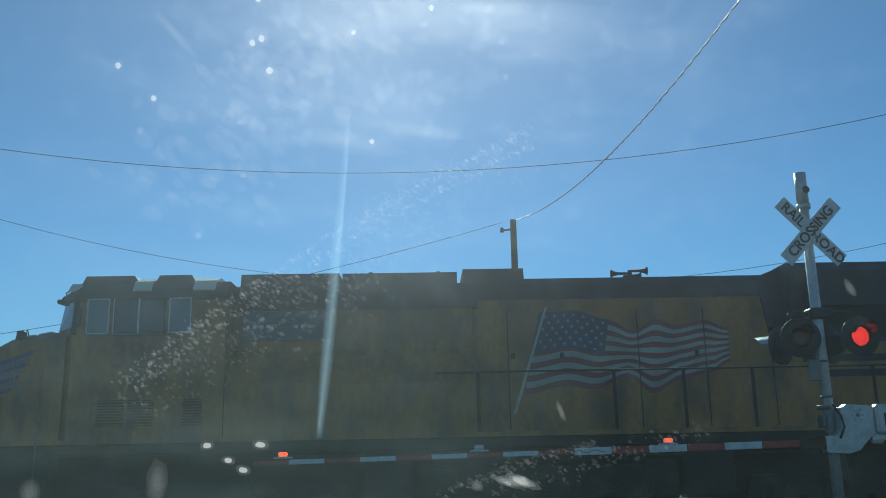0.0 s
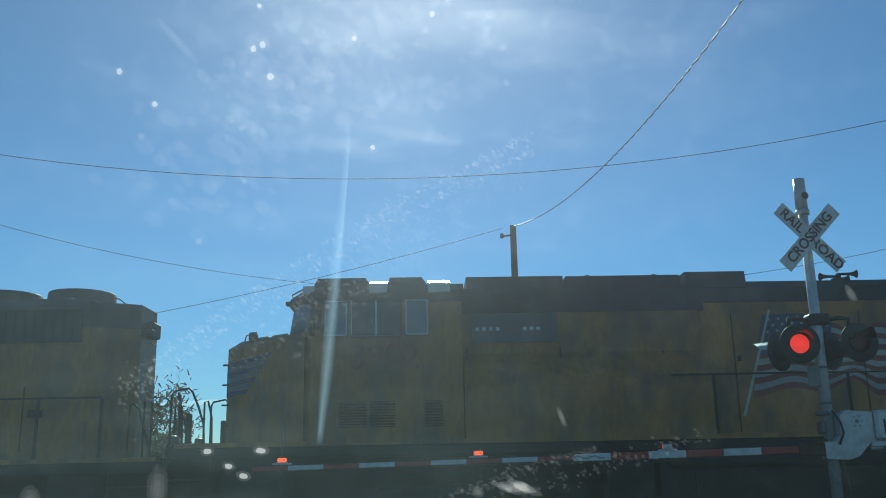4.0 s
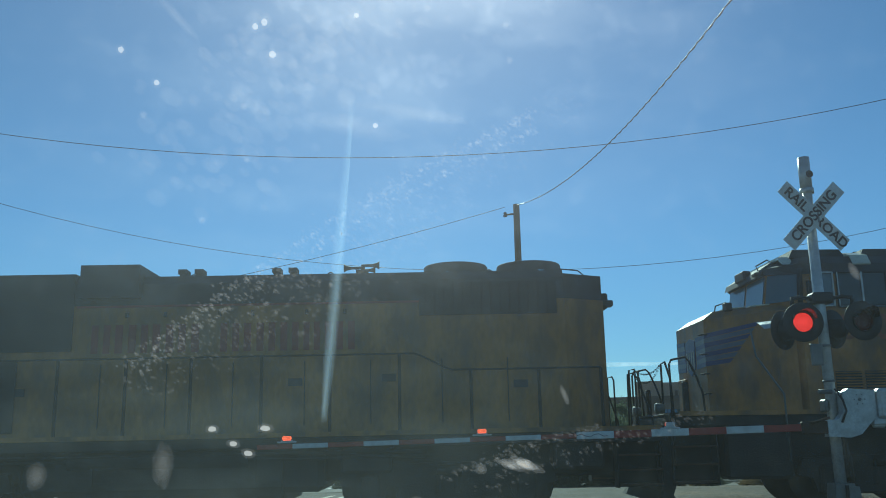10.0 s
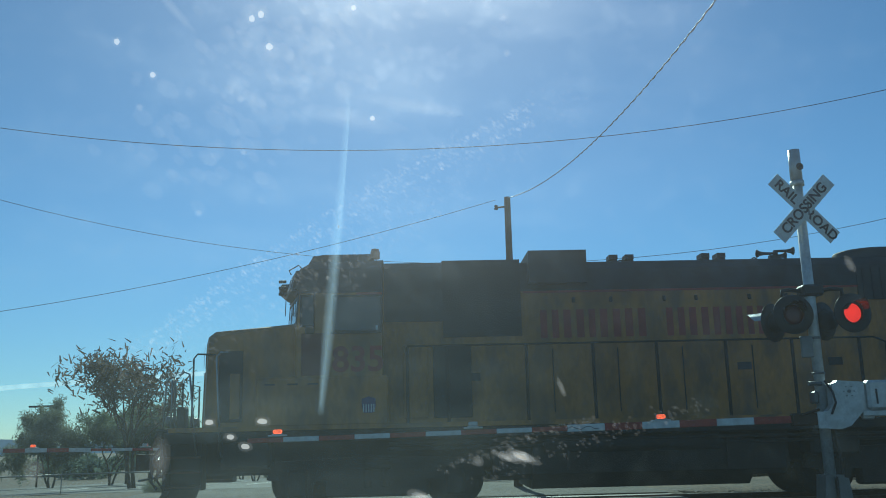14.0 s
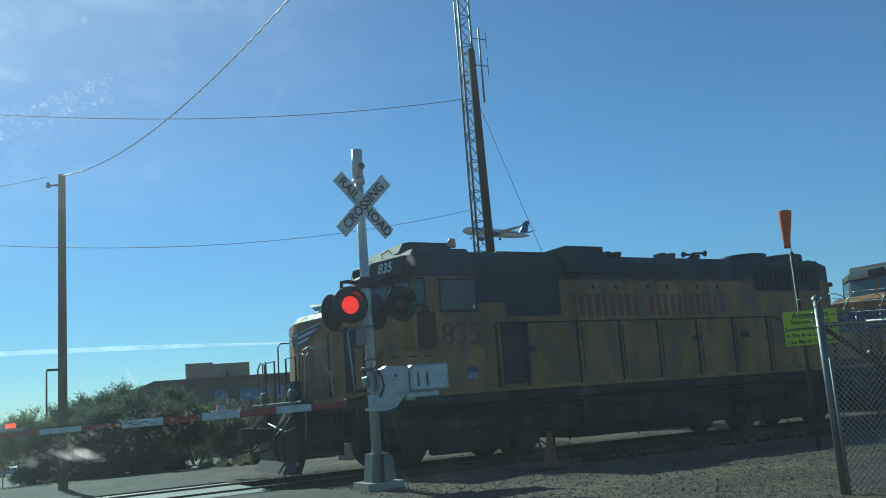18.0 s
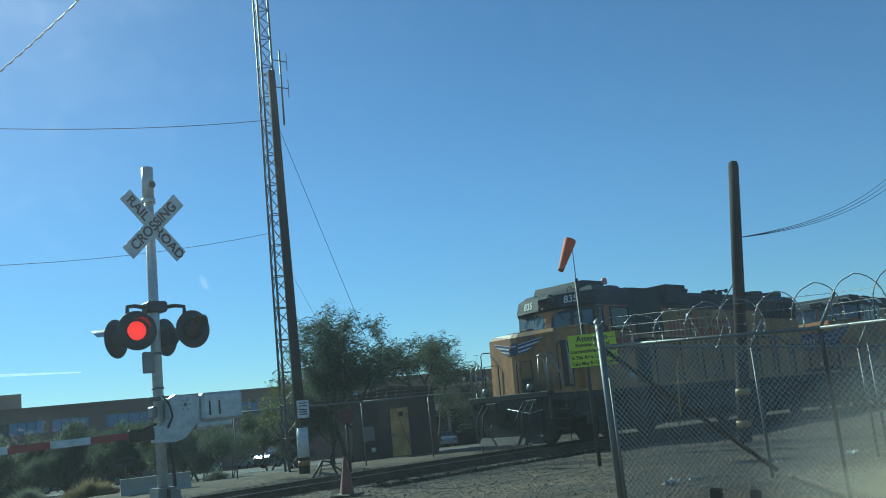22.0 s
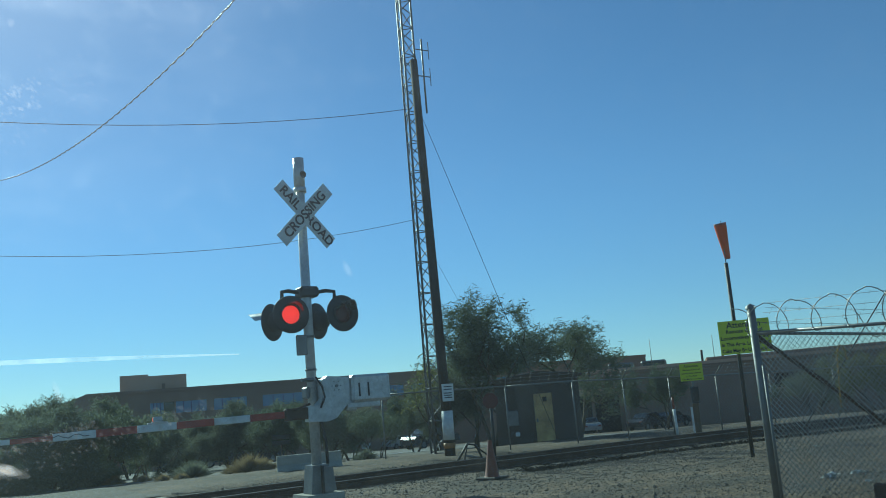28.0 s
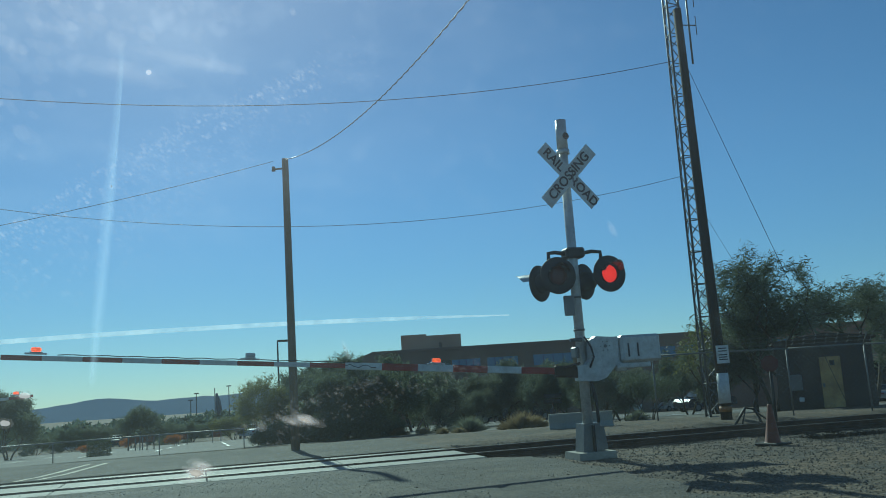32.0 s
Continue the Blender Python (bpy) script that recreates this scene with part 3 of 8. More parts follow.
def step_well(loco, x0, x1, z_deck, steps_n=4):
    """Boarding steps at a corner."""
    for s in (-1, 1):
        sh = Shape()
        ya, yb = (s * 1.15, s * 1.5) if s > 0 else (s * 1.5, s * 1.15)
        sh.box(x0, x0 + 0.02, ya, yb, 0.42, z_deck).box(x1 - 0.02, x1, ya, yb, 0.42, z_deck)
        sh.box(x0, x1, s * 1.15 - 0.01, s * 1.15 + 0.01, 0.42, z_deck)
        st = part("step_box", sh, UNDER, loco)
        for i in range(steps_n):
            z = 0.46 + i * (z_deck - 0.46) / steps_n
            part("tread", Shape().box(x0 + 0.02, x1 - 0.02, ya - 0.01, yb, z, z + 0.03), RUST if i < 3 else UNDER, st, "worn steel step edge")


def rail_bar(loco, pts, r=0.018, material=None, name="handrail", label=""):
    return part(name, Shape().path(pts, r, 7), material or UNDER, loco, label)


def coupler(loco, x, s):
    sh = Shape().soft_box(min(x, x + s * 0.45), max(x, x + s * 0.45), -0.11, 0.11, 0.74, 1.0, 0.03)
    sh.prism([(x + s * 0.42, -0.16), (x + s * 0.72, -0.2), (x + s * 0.75, 0.02), (x + s * 0.58, 0.05), (x + s * 0.6, 0.17), (x + s * 0.42, 0.16)], 0.72, 1.02, "z")
    part("coupler", sh, RUST, loco, "rusty knuckle coupler")
    part("cut_lever", Shape().path([(x + s * 0.05, -1.3, 1.0), (x + s * 0.12, -0.9, 0.92), (x + s * 0.2, -0.2, 1.08)], 0.014, 6), STEEL, loco)
    for y in (-0.45, 0.45):
        pts = [(x + s * 0.05, y, 0.95), (x + s * 0.3, y * 0.9, 0.6), (x + s * 0.62, y * 0.7, 0.55)]
        part("brake_hose", Shape().path(pts, 0.022, 6), BLACK, loco)


def fan(loco, x, z, r):
    """A roof fan: a flared ring over a dark grille."""
    f = part("roof_fan", Shape().lathe([(r, -0.02), (r, 0.14), (r * 0.97, 0.17), (r * 0.9, 0.17), (r * 0.88, 0.05)], (x, 0, z), n=28), LOCO_GREY, loco)
    sh = Shape()
    for i in range(16):
        a = math.pi * 2 * i / 16
        sh.tube((x, 0, z + 0.13), (x + r * 0.9 * math.cos(a), r * 0.9 * math.sin(a), z + 0.13), 0.008, n=4)
    part("fan_guard", sh, DARK_GREY, f)
    part("fan_hub", Shape().tube((x, 0, z), (x, 0, z + 0.14), 0.16, n=12), DARK_GREY, f)


def horn(loco, x, z):
    h = part("air_horn", Shape().box(x - 0.12, x + 0.12, -0.05, 0.05, z, z + 0.1).box(x - 0.02, x + 0.05, -0.04, 0.04, z, z + 0.2), DARK_GREY, loco, "cluster of air horns on the roof")
    for k, (d, y, zz, ln) in enumerate(((-1, 0.0, 0.14, 0.36), (1, -0.09, 0.17, 0.34), (1, 0.09, 0.11, 0.25))):
        part("trumpet", Shape().lathe([(0.025, 0), (0.03, ln * 0.6), (0.05, ln * 0.85), (0.085, ln), (0.07, ln)], (x, y, z + zz), (d, 0, 0), 12), DARK_GREY, h)


def lift_eye(loco, x, z, y=-0.4):
    pts = [(x + 0.055 * math.cos(a), y, z + 0.06 + 0.055 * math.sin(a)) for a in [i * math.pi / 5 for i in range(11)]]
    part("lifting_eye", Shape().path(pts, 0.014, 6), DARK_GREY, loco)


def door_seam(loco, x, z0, z1, y, w=0.05):
    part("door_seam", Shape().soft_box(x - w / 2, x + w / 2, y - 0.02, y + 0.01, z0, z1, 0.006), DARK_GREY, loco)


def louvre(loco, x0, x1, z0, z1, y, n=9):
    l = part("louvre", Shape().box(x0, x1, y - 0.008, y + 0.02, z0, z1), DARK_GREY, loco, "dark ventilation louvre")
    for i in range(n):
        z = z0 + (i + 0.5) * (z1 - z0) / n
        part("slat", Shape().add([(x0, y - 0.009, z + 0.012), (x1, y - 0.009, z + 0.012), (x1, y - 0.03, z - 0.014), (x0, y - 0.03, z - 0.014)], [(0, 1, 2, 3)]), YELLOW, l)


def side_window(loco, x0, x1, z0, z1, y, frame_mat, split=()):
    w = part("window", Shape().box(x0, x1, y - 0.006, y + 0.0, z0, z1), PALE_GLASS if frame_mat is ALU else WINDOW_DARK, loco, "cab side window")
    t = 0.028
    fr = Shape().soft_box(x0 - t, x0, y - 0.03, y + 0.01, z0 - t, z1 + t, 0.006).soft_box(x1, x1 + t, y - 0.03, y + 0.01, z0 - t, z1 + t, 0.006)
    fr.soft_box(x0, x1, y - 0.03, y + 0.01, z0 - t, z0, 0.006).soft_box(x0, x1, y - 0.03, y + 0.01, z1, z1 + t, 0.006)
    part("window_frame", fr, frame_mat, w, "bright metal window frame")
    for s in split:
        part("window_bar", Shape().box(s - 0.012, s + 0.012, y - 0.025, y, z0, z1), frame_mat, w)
    return w


def underframe(loco, x0, x1, zd, tank):
    """Sill, fuel tank and the piping beneath the deck."""
    part("side_sill", Shape().soft_box(x0, x1, -1.5, 1.5, zd - 0.26, zd - 0.05, 0.03), UNDER, loco)
    part("deck", Shape().soft_box(x0, x1, -1.53, 1.53, zd - 0.05, zd, 0.015), UNDER, loco)
    part("sill_stripe", Shape().box(x0 + 0.1, x1 - 0.1, -1.537, -1.53, zd - 0.06, zd + 0.02), YELLOW, loco, "dirty yellow stripe along the sill")
    a, b = tank
    prof = [(-1.35, 0.55), (-1.0, 0.28), (1.0, 0.28), (1.35, 0.55), (1.4, 1.05), (1.2, zd - 0.26), (-1.2, zd - 0.26), (-1.4, 1.05)]
    part("fuel_tank", Shape().prism(prof, a, b, "x"), UNDER, loco, "black rounded fuel tank")
    for z, y in ((zd - 0.33, -1.42), (zd - 0.42, -1.38)):
        part("air_pipe", Shape().tube((a - 2.5, y, z), (b + 2.5, y, z), 0.03, n=6), UNDER, loco)
    part("air_reservoir", Shape().tube((a + 0.2, -1.30, zd - 0.42), (b - 0.6, -1.30, zd - 0.42), 0.16, n=12), UNDER, loco)
    for x in (a + 0.6, b - 0.5):
        part("tank_strap", Shape().box(x, x + 0.05, -1.42, -1.39, 0.6, 1.1), UNDER, loco)


# ----- the older four-axle engine with the low nose -----
def engine_low_nose(at):
    lo = thing("low_nose_locomotive", "dirty yellow and grey four-axle diesel locomotive with a low nose", "locomotive", at)
    zd, hy = 1.45, 0.92
    underframe(lo, -0.38, 16.6, zd, (6.0, 9.9))
    wheels = bogie(lo, (1.9, 4.64), 0.51) + bogie(lo, (11.4, 14.14), 0.51)
    # nose: two faces that meet in a blunt edge
    plan = [(0.27, -1.26), (-0.03, -0.12), (-0.03, 0.12), (0.27, 1.26), (2.0, 1.26), (2.0, -1.26)]
    sh = Shape()
    sh.add([(x, y, zd) for x, y in plan] + [(x + (0.03 if x < 0.7 else 0), y * 0.99, 3.02 + 0.115 * x) for x, y in plan] + [(x + (0.13 if x < 0.7 else 0), y * 0.9, 3.14 + 0.075 * x) for x, y in plan],
           [(i + k * 6, (i + 1) % 6 + k * 6, (i + 1) % 6 + 6 + k * 6, i + 6 + k * 6) for i in range(6) for k in (0, 1)] + [(5, 4, 3, 2, 1, 0), (12, 13, 14, 15, 16, 17)])
    part("nose", sh, YELLOW, lo, "yellow low short hood with a blunt pointed front")
    part("nose_top", Shape().prism([(0.3, 3.168), (1.3, 3.243), (1.3, 3.252), (0.3, 3.178)], -0.5, 0.5), TAN, lo)
    part("nose_bell", Shape().soft_box(0.45, 0.75, -0.15, 0.15, 3.17, 3.26, 0.03), DARK_GREY, lo)
    part("nose_door_recess", Shape().box(0.5, 0.92, -1.272, -1.16, 1.55, 2.8), SIGNAL_BLACK, lo, "dark open recess in the nose side")
    part("nose_door", Shape().soft_box(0.7, 0.88, -1.28, -1.25, 1.6, 2.4, 0.01), YELLOW, lo)
    part("front_door", Shape().prism([(-0.04, zd + 0.02), (0.16, zd + 0.02), (0.18, 2.5), (-0.02, 2.5)], -0.16, -0.14), YELLOW, lo)
    wing = part("front_emblem", Shape().prism([(-0.11, 2.58), (0.0, 2.5), (0.11, 2.58), (0.11, 2.84), (0.0, 2.88), (-0.11, 2.84)], -0.014, -0.004, "x"), NAVY, lo, "blue shield with white striped wings on the nose")
    part("stripe", Shape().box(-0.018, -0.013, -0.09, 0.09, 2.76, 2.79), WHITE, wing)
    for sgn in (-1, 1):
        for i in range(5):
            z = 2.55 + i * 0.052
            u0, u1 = 0.04, 0.3 + 0.1 * i
            pts = []
            for u, dz in ((u0, 0.0), (u1, 0.05 + 0.02 * i), (u1, 0.09 + 0.02 * i), (u0, 0.05)):
                pts.append((-0.03 + 0.3 * u - 0.012, sgn * (0.12 + 1.14 * u + 0.008), z + dz))
            part("stripe", Shape().add(pts, [(0, 1, 2, 3)]), NAVY if i % 2 == 0 else WHITE, wing)
            pts2 = [(x - 0.002, y, zz + 0.03) for x, y, zz in pts]
            part("stripe", Shape().add([pts2[0], pts2[1], (pts2[1][0], pts2[1][1], pts2[1][2] + 0.02), (pts2[0][0], pts2[0][1], pts2[0][2] + 0.02)], [(0, 1, 2, 3)]), WHITE if i % 2 == 0 else NAVY, wing)
    # cab: faceted front that meets in the middle, leaning back at the top
    rings = [(zd, 1.56, 1.9, 1.5), (3.2, 1.52, 1.9, 1.5), (3.78, 1.58, 1.94, 1.5), (3.86, 1.5, 1.86, 1.5), (4.22, 1.66, 1.94, 1.46), (4.38, 1.95, 2.12, 1.25)]
    vs = []
    for z, xc, xs_, y in rings:
        vs += [(xc, -0.1, z), (xc, 0.1, z), (xs_, y, z), (3.4, y, z), (3.4, -y, z), (xs_, -y, z)]
    nr = len(rings)
    low = Shape().add(vs[:18], [(k * 6 + i, k * 6 + (i + 1) % 6, k * 6 + 6 + (i + 1) % 6, k * 6 + 6 + i) for k in range(2) for i in range(6)] + [(5, 4, 3, 2, 1, 0), (12, 13, 14, 15, 16, 17)])
    part("cab", low, YELLOW, lo, "yellow standard cab with a grey roof")
    high = Shape().add(vs[18:], [(k * 6 + i, k * 6 + (i + 1) % 6, k * 6 + 6 + (i + 1) % 6, k * 6 + 6 + i) for k in range(2) for i in range(6)] + [(5, 4, 3, 2, 1, 0), (12, 13, 14, 15, 16, 17)])
    part("cab_roof", high, LOCO_GREY, lo, "grey faceted cab roof")
    part("cab_band", Shape().box(1.9, 3.405, -1.505, 1.505, 3.775, 3.87), LOCO_GREY, lo)
    part("red_edge", Shape().box(2.95, 3.408, -1.51, -1.504, 3.72, 3.775), RED, lo)
    part("roof_box", Shape().prism([(1.98, 4.36), (2.1, 4.57), (2.3, 4.6), (3.17, 4.6), (3.31, 4.36)], -0.85, 0.85), LOCO_GREY, lo)
    rail_bar(lo, [(1.68, -0.75, 4.25), (1.64, -0.75, 4.33), (1.82, -0.75, 4.43), (1.88, -0.75, 4.36)], 0.012)
    part("beacon", Shape().lathe([(0.09, 0), (0.09, 0.12), (0.07, 0.18), (0.0, 0.2)], (3.26, -0.88, 4.5), n=14), AMBER, lo, "amber roof beacon")
    part("roof_lip", Shape().box(3.0, 3.42, -1.2, 1.2, 4.3, 4.41), LOCO_GREY, lo)
    # each half of the front: two windows below a number board, built in the plane of the face
    for sgn in (-1, 1):
        ax, ay, bx, by_ = 1.52, sgn * 0.1, 1.9, sgn * 1.5

        def at_face(u, z, out):
            k = (z - 3.2) / 0.58
            n = Vector((-(by_ - ay) * sgn, (bx - ax) * sgn, 0)).normalized()
            if n.x > 0:
                n = -n
            return Vector((ax + (bx - ax) * u + 0.08 * (1 - u) * k + 0.04 * u * k, ay + (by_ - ay) * u, z)) + n * out

        part("front_wall", Shape().add([at_face(u, z, o) for o in (0.0, 0.012) for u, z in ((0.02, 3.2), (0.99, 3.2), (0.99, 3.78), (0.02, 3.78))], [(4, 5, 6, 7), (0, 1, 5, 4), (1, 2, 6, 5), (2, 3, 7, 6), (3, 0, 4, 7)]), DARK_GREY, lo)
        for u0, u1 in ((0.08, 0.44), (0.52, 0.92)):
            w = part("windscreen", Shape().add([at_face(u, z, o) for o in (0.012, 0.02) for u, z in ((u0, 3.27), (u1, 3.27), (u1, 3.66), (u0, 3.66))], [(4, 5, 6, 7), (0, 1, 5, 4), (1, 2, 6, 5), (2, 3, 7, 6), (3, 0, 4, 7)]), PALE_GLASS, lo)
            part("wiper", Shape().tube(at_face(u0 + 0.1, 3.7, 0.04), at_face(u0 + 0.24, 3.42, 0.04), 0.01, n=4), BLACK, w)
        lo_in, lo_out, hi_out, hi_in = Vector((1.5, sgn * 0.3, 3.84)), Vector((1.78, sgn * 1.36, 3.84)), Vector((1.86, sgn * 1.34, 4.22)), Vector((1.6, sgn * 0.3, 4.22))
        deep = Vector((0.2, 0, 0))
        nb = part("number_board", Shape().add([lo_in, lo_out, hi_out, hi_in, lo_in + deep, lo_out + deep, hi_out + deep, hi_in + deep],
                                               [(0, 1, 2, 3), (4, 7, 6, 5), (0, 4, 5, 1), (1, 5, 6, 2), (2, 6, 7, 3), (3, 7, 4, 0)]), DARK_GREY, lo, "black number board box")
        me = letters("835", 0.3, bold=0.006)
        # lettering lies in the board's own plane
        across = ((lo_out - lo_in) * (1 if sgn < 0 else -1)).normalized()
        rise = ((hi_in + hi_out) - (lo_in + lo_out)).normalized()
        out = across.cross(rise).normalized()
        mid = (lo_in + lo_out + hi_out + hi_in) / 4 + out * 0.012 
        me.transform(Matrix(((across.x, -out.x, rise.x, mid.x), (across.y, -out.y, rise.y, mid.y), (across.z, -out.z, rise.z, mid.z), (0, 0, 0, 1))))
        part("number", me, WHITE, nb)
    hl = part("headlight", Shape().soft_box(1.4, 1.6, -0.2, 0.2, 3.92, 4.17, 0.03), DARK_GREY, lo)
    for y in (-0.09, 0.09):
        part("headlight_lens", Shape().lathe([(0.0, 0.0), (0.08, 0.0), (0.08, 0.03)], (1.4, y, 4.05), (-1, 0, 0), 14), WINDOW_DARK, hl)
    for z in (3.96, 4.08, 4.2):
        part("marker_lamp", Shape().tube((1.38, -0.28, z), (1.52, -0.28, z), 0.03, n=8), DARK_GREY, lo)
    side_window(lo, 1.98, 2.18, 3.2, 3.72, -1.505, DARK_GREY)
    w = side_window(lo, 2.56, 3.5 - 0.12, 3.1, 3.7, -1.505, DARK_GREY)
    part("sash_tab", Shape().box(3.29, 3.33, -1.53, -1.5, 3.06, 3.18), WHITE, w)
    part("window_sill", Shape().soft_box(2.5, 3.4, -1.56, -1.5, 3.04, 3.07, 0.01), DARK_GREY, lo)
    part("mirror", Shape().soft_box(2.06, 2.22, -1.62, -1.58, 3.04, 3.16, 0.01), DARK_GREY, lo)
    me = letters("835", 0.62, bold=0.012)
    me.transform(pose(2.98, -1.506, 2.57))
    part("cab_number", me, RED, lo, "large red number on the cab side")
    part("patch_panel", Shape().soft_box(1.98, 2.4, -1.508, -1.495, 2.32, 3.06, 0.004), DEEP_RED, lo, "dark maroon repainted patch on the cab side")
    sh = part("shield_emblem", Shape().prism([(3.08, 1.66), (3.04, 1.76), (3.04, 1.9), (3.16, 1.94), (3.28, 1.9), (3.28, 1.76), (3.24, 1.66)], -1.532, -1.51), NAVY, lo, "small blue and white striped shield")
    for i in range(5):
        part("stripe", Shape().box(3.06 + i * 0.045, 3.08 + i * 0.045, -1.537, -1.53, 1.67, 1.81), WHITE, sh)
    part("side_skirt", Shape().soft_box(1.2, 3.5, -1.52, -1.05, zd, 2.3, 0.03), YELLOW, lo, "yellow equipment box with small vents")
    for x in (1.35, 1.75, 2.1):
        part("vent_slot", Shape().box(x, x + 0.18, -1.527, -1.51, 2.16, 2.19), DARK_GREY, lo)
    for s in (-1, 1):
        part("wiper", Shape().tube((1.53, s * 0.35, 3.84), (1.55, s * 0.55, 3.5), 0.01, n=4), BLACK, lo)
    # hood
    part("hood", Shape().prism([(-hy, zd), (-hy, 4.22), (-hy + 0.12, 4.37), (hy - 0.12, 4.37), (hy, 4.22), (hy, zd)], 3.4, 15.0, "x"), YELLOW, lo, "long yellow engine hood")
    part("hood_top", Shape().prism([(-hy - 0.012, 3.83), (-hy - 0.012, 4.225), (-hy + 0.115, 4.385), (hy - 0.115, 4.385), (hy + 0.012, 4.225), (hy + 0.012, 3.83)], 5.9, 15.0, "x"), LOCO_GREY, lo, "grey upper hood")
    part("red_band", Shape().box(6.0, 12.3, -hy - 0.016, -hy, 3.79, 3.83), RED, lo)
    part("blower_section", Shape().prism([(-hy - 0.02, 3.3), (-hy - 0.02, 4.3), (-hy + 0.1, 4.42), (hy - 0.1, 4.42), (hy + 0.02, 4.3), (hy + 0.02, 3.3)], 3.42, 4.5, "x"), LOCO_GREY, lo, "dark filter section behind the cab")
    part("intake_grille", Shape().box(4.5, 5.95, -hy - 0.025, hy + 0.025, 3.0, 4.43), DARK_GREY, lo)
    part("roof_hatch", Shape().soft_box(4.5, 5.87, -0.7, 0.7, 4.4, 4.48, 0.02), LOCO_GREY, lo)
    part("brake_blister", Shape().prism([(6.1, 3.95), (6.1, 4.56), (7.18, 4.56), (7.18, 3.95)], -1.12, 1.12), LOCO_GREY, lo, "box-shaped roof blister")
    part("radiator_grille", Shape().box(12.3, 14.85, -hy - 0.03, hy + 0.03, 3.55, 4.16), DARK_GREY, lo, "dark radiator intake grille")
    for i in range(14):
        x = 12.4 + i * 0.175
        part("grille_bar", Shape().box(x, x + 0.02, -hy - 0.045, -hy - 0.03, 3.56, 4.15), UNDER, lo)
    for x in (13.02, 14.46):
        fan(lo, x, 4.45, 0.63)
    part("hood_end", Shape().prism([(14.98, -hy), (15.8, -0.5), (15.8, 0.5), (14.98, hy)], zd, 3.83, "z"), YELLOW, lo, "bevelled hood end")
    part("hood_end_top", Shape().prism([(14.98, -hy), (15.78, -0.5), (15.78, 0.5), (14.98, hy)], 3.83, 4.3, "z"), LOCO_GREY, lo)
    part("rear_headlight", Shape().soft_box(15.78, 15.96, -0.22, 0.22, 3.72, 4.02, 0.03), DARK_GREY, lo)
    part("marker_lamp", Shape().soft_box(15.66, 16.0, -0.5, -0.3, 3.72, 3.84, 0.02), DARK_GREY, lo)
    for i in range(7):
        z = 2.0 + i * 0.33
        rail_bar(lo, [(15.72, 0.15, z), (15.8, 0.15, z), (15.8, 0.45, z), (15.72, 0.45, z)], 0.012, name="ladder_rung")
    part("horn_mount", Shape().soft_box(11.08, 11.28, -0.08, 0.08, 4.36, 4.51, 0.02), DARK_GREY, lo)
    horn(lo, 11.18, 4.5)
    for x in (7.82, 8.13, 9.6, 9.91):
        part("exhaust_stack" if x < 9 else "roof_vent", Shape().prism([(-0.55, 4.37), (-0.55, 4.55), (-0.3, 4.55), (-0.3, 4.37)], x - 0.06, x + 0.07, "x").box(x - 0.09, x + 0.07, -0.58, -0.28, 4.47, 4.56), DARK_GREY, lo)
    for x in (7.98, 10.6, 13.65):
        lift_eye(lo, x, 4.37)
    rail_bar(lo, [(14.95, -0.5, 4.36), (15.0, -0.5, 4.46), (15.35, -0.5, 4.42), (15.5, -0.48, 4.3)], 0.012)
    # doors, vents and plain lettering shapes along the hood
    for x in (6.5, 7.7, 8.9, 10.2, 11.4, 12.7, 13.9):
        door_seam(lo, x, 1.6, 2.75, -hy, 0.018)
    part("hood_door", Shape().soft_box(3.75, 4.2, -hy - 0.035, -hy, 1.55, 2.85, 0.02), YELLOW, lo)
    part("hood_door", Shape().soft_box(4.3, 5.0, -hy - 0.035, -hy, 1.55, 2.85, 0.02), DARK_GREY, lo, "dark open hood door")
    for i, x in enumerate((6.9, 7.6, 8.6, 9.2, 10.2, 10.9)):
        part("latch", Shape().soft_box(x, x + 0.06, -hy - 0.03, -hy, 3.6, 3.7, 0.01), DARK_GREY, lo)
    for x, z in ((4.9, 2.2), (9.9, 2.3), (11.6, 2.35), (14.0, 2.2)):
        part("placard", Shape().box(x, x + 0.26, -hy - 0.012, -hy, z, z + 0.14), LOCO_GREY, lo)
    xs = 6.3
    for k, w in enumerate((0.34, 0.38, 0.12, 0.38, 0.38, -1, 0.34, 0.36, 0.34, 0.12, 0.30, 0.12, 0.34)):
        if w < 0:
            xs += 0.3
            continue
        for a, b in (((0.0, 0.36), (0.64, 1.0)) if w > 0.2 else ((0.0, 1.0),)):
            part("lettering_bar", Shape().box(xs + a * w, xs + b * w, -hy - 0.006, -hy + 0.002, 2.95, 3.47), RED, lo)
        xs += w + 0.09
    # walkway rails and porch rails
    rail_bar(lo, [(3.84, -1.46, 2.8), (12.2, -1.46, 2.8), (12.32, -1.46, 2.76), (12.75, -1.46, 2.54), (12.87, -1.46, 2.5), (15.5, -1.46, 2.5)], 0.018)
    for x in (3.84, 4.55, 5.95, 7.14, 8.28, 9.52, 10.72, 11.94, 13.2, 14.4, 15.5):
        part("stanchion", Shape().soft_box(x - 0.028, x + 0.028, -1.475, -1.45, zd, 2.79 if x < 12.5 else 2.49, 0.006), UNDER, lo)
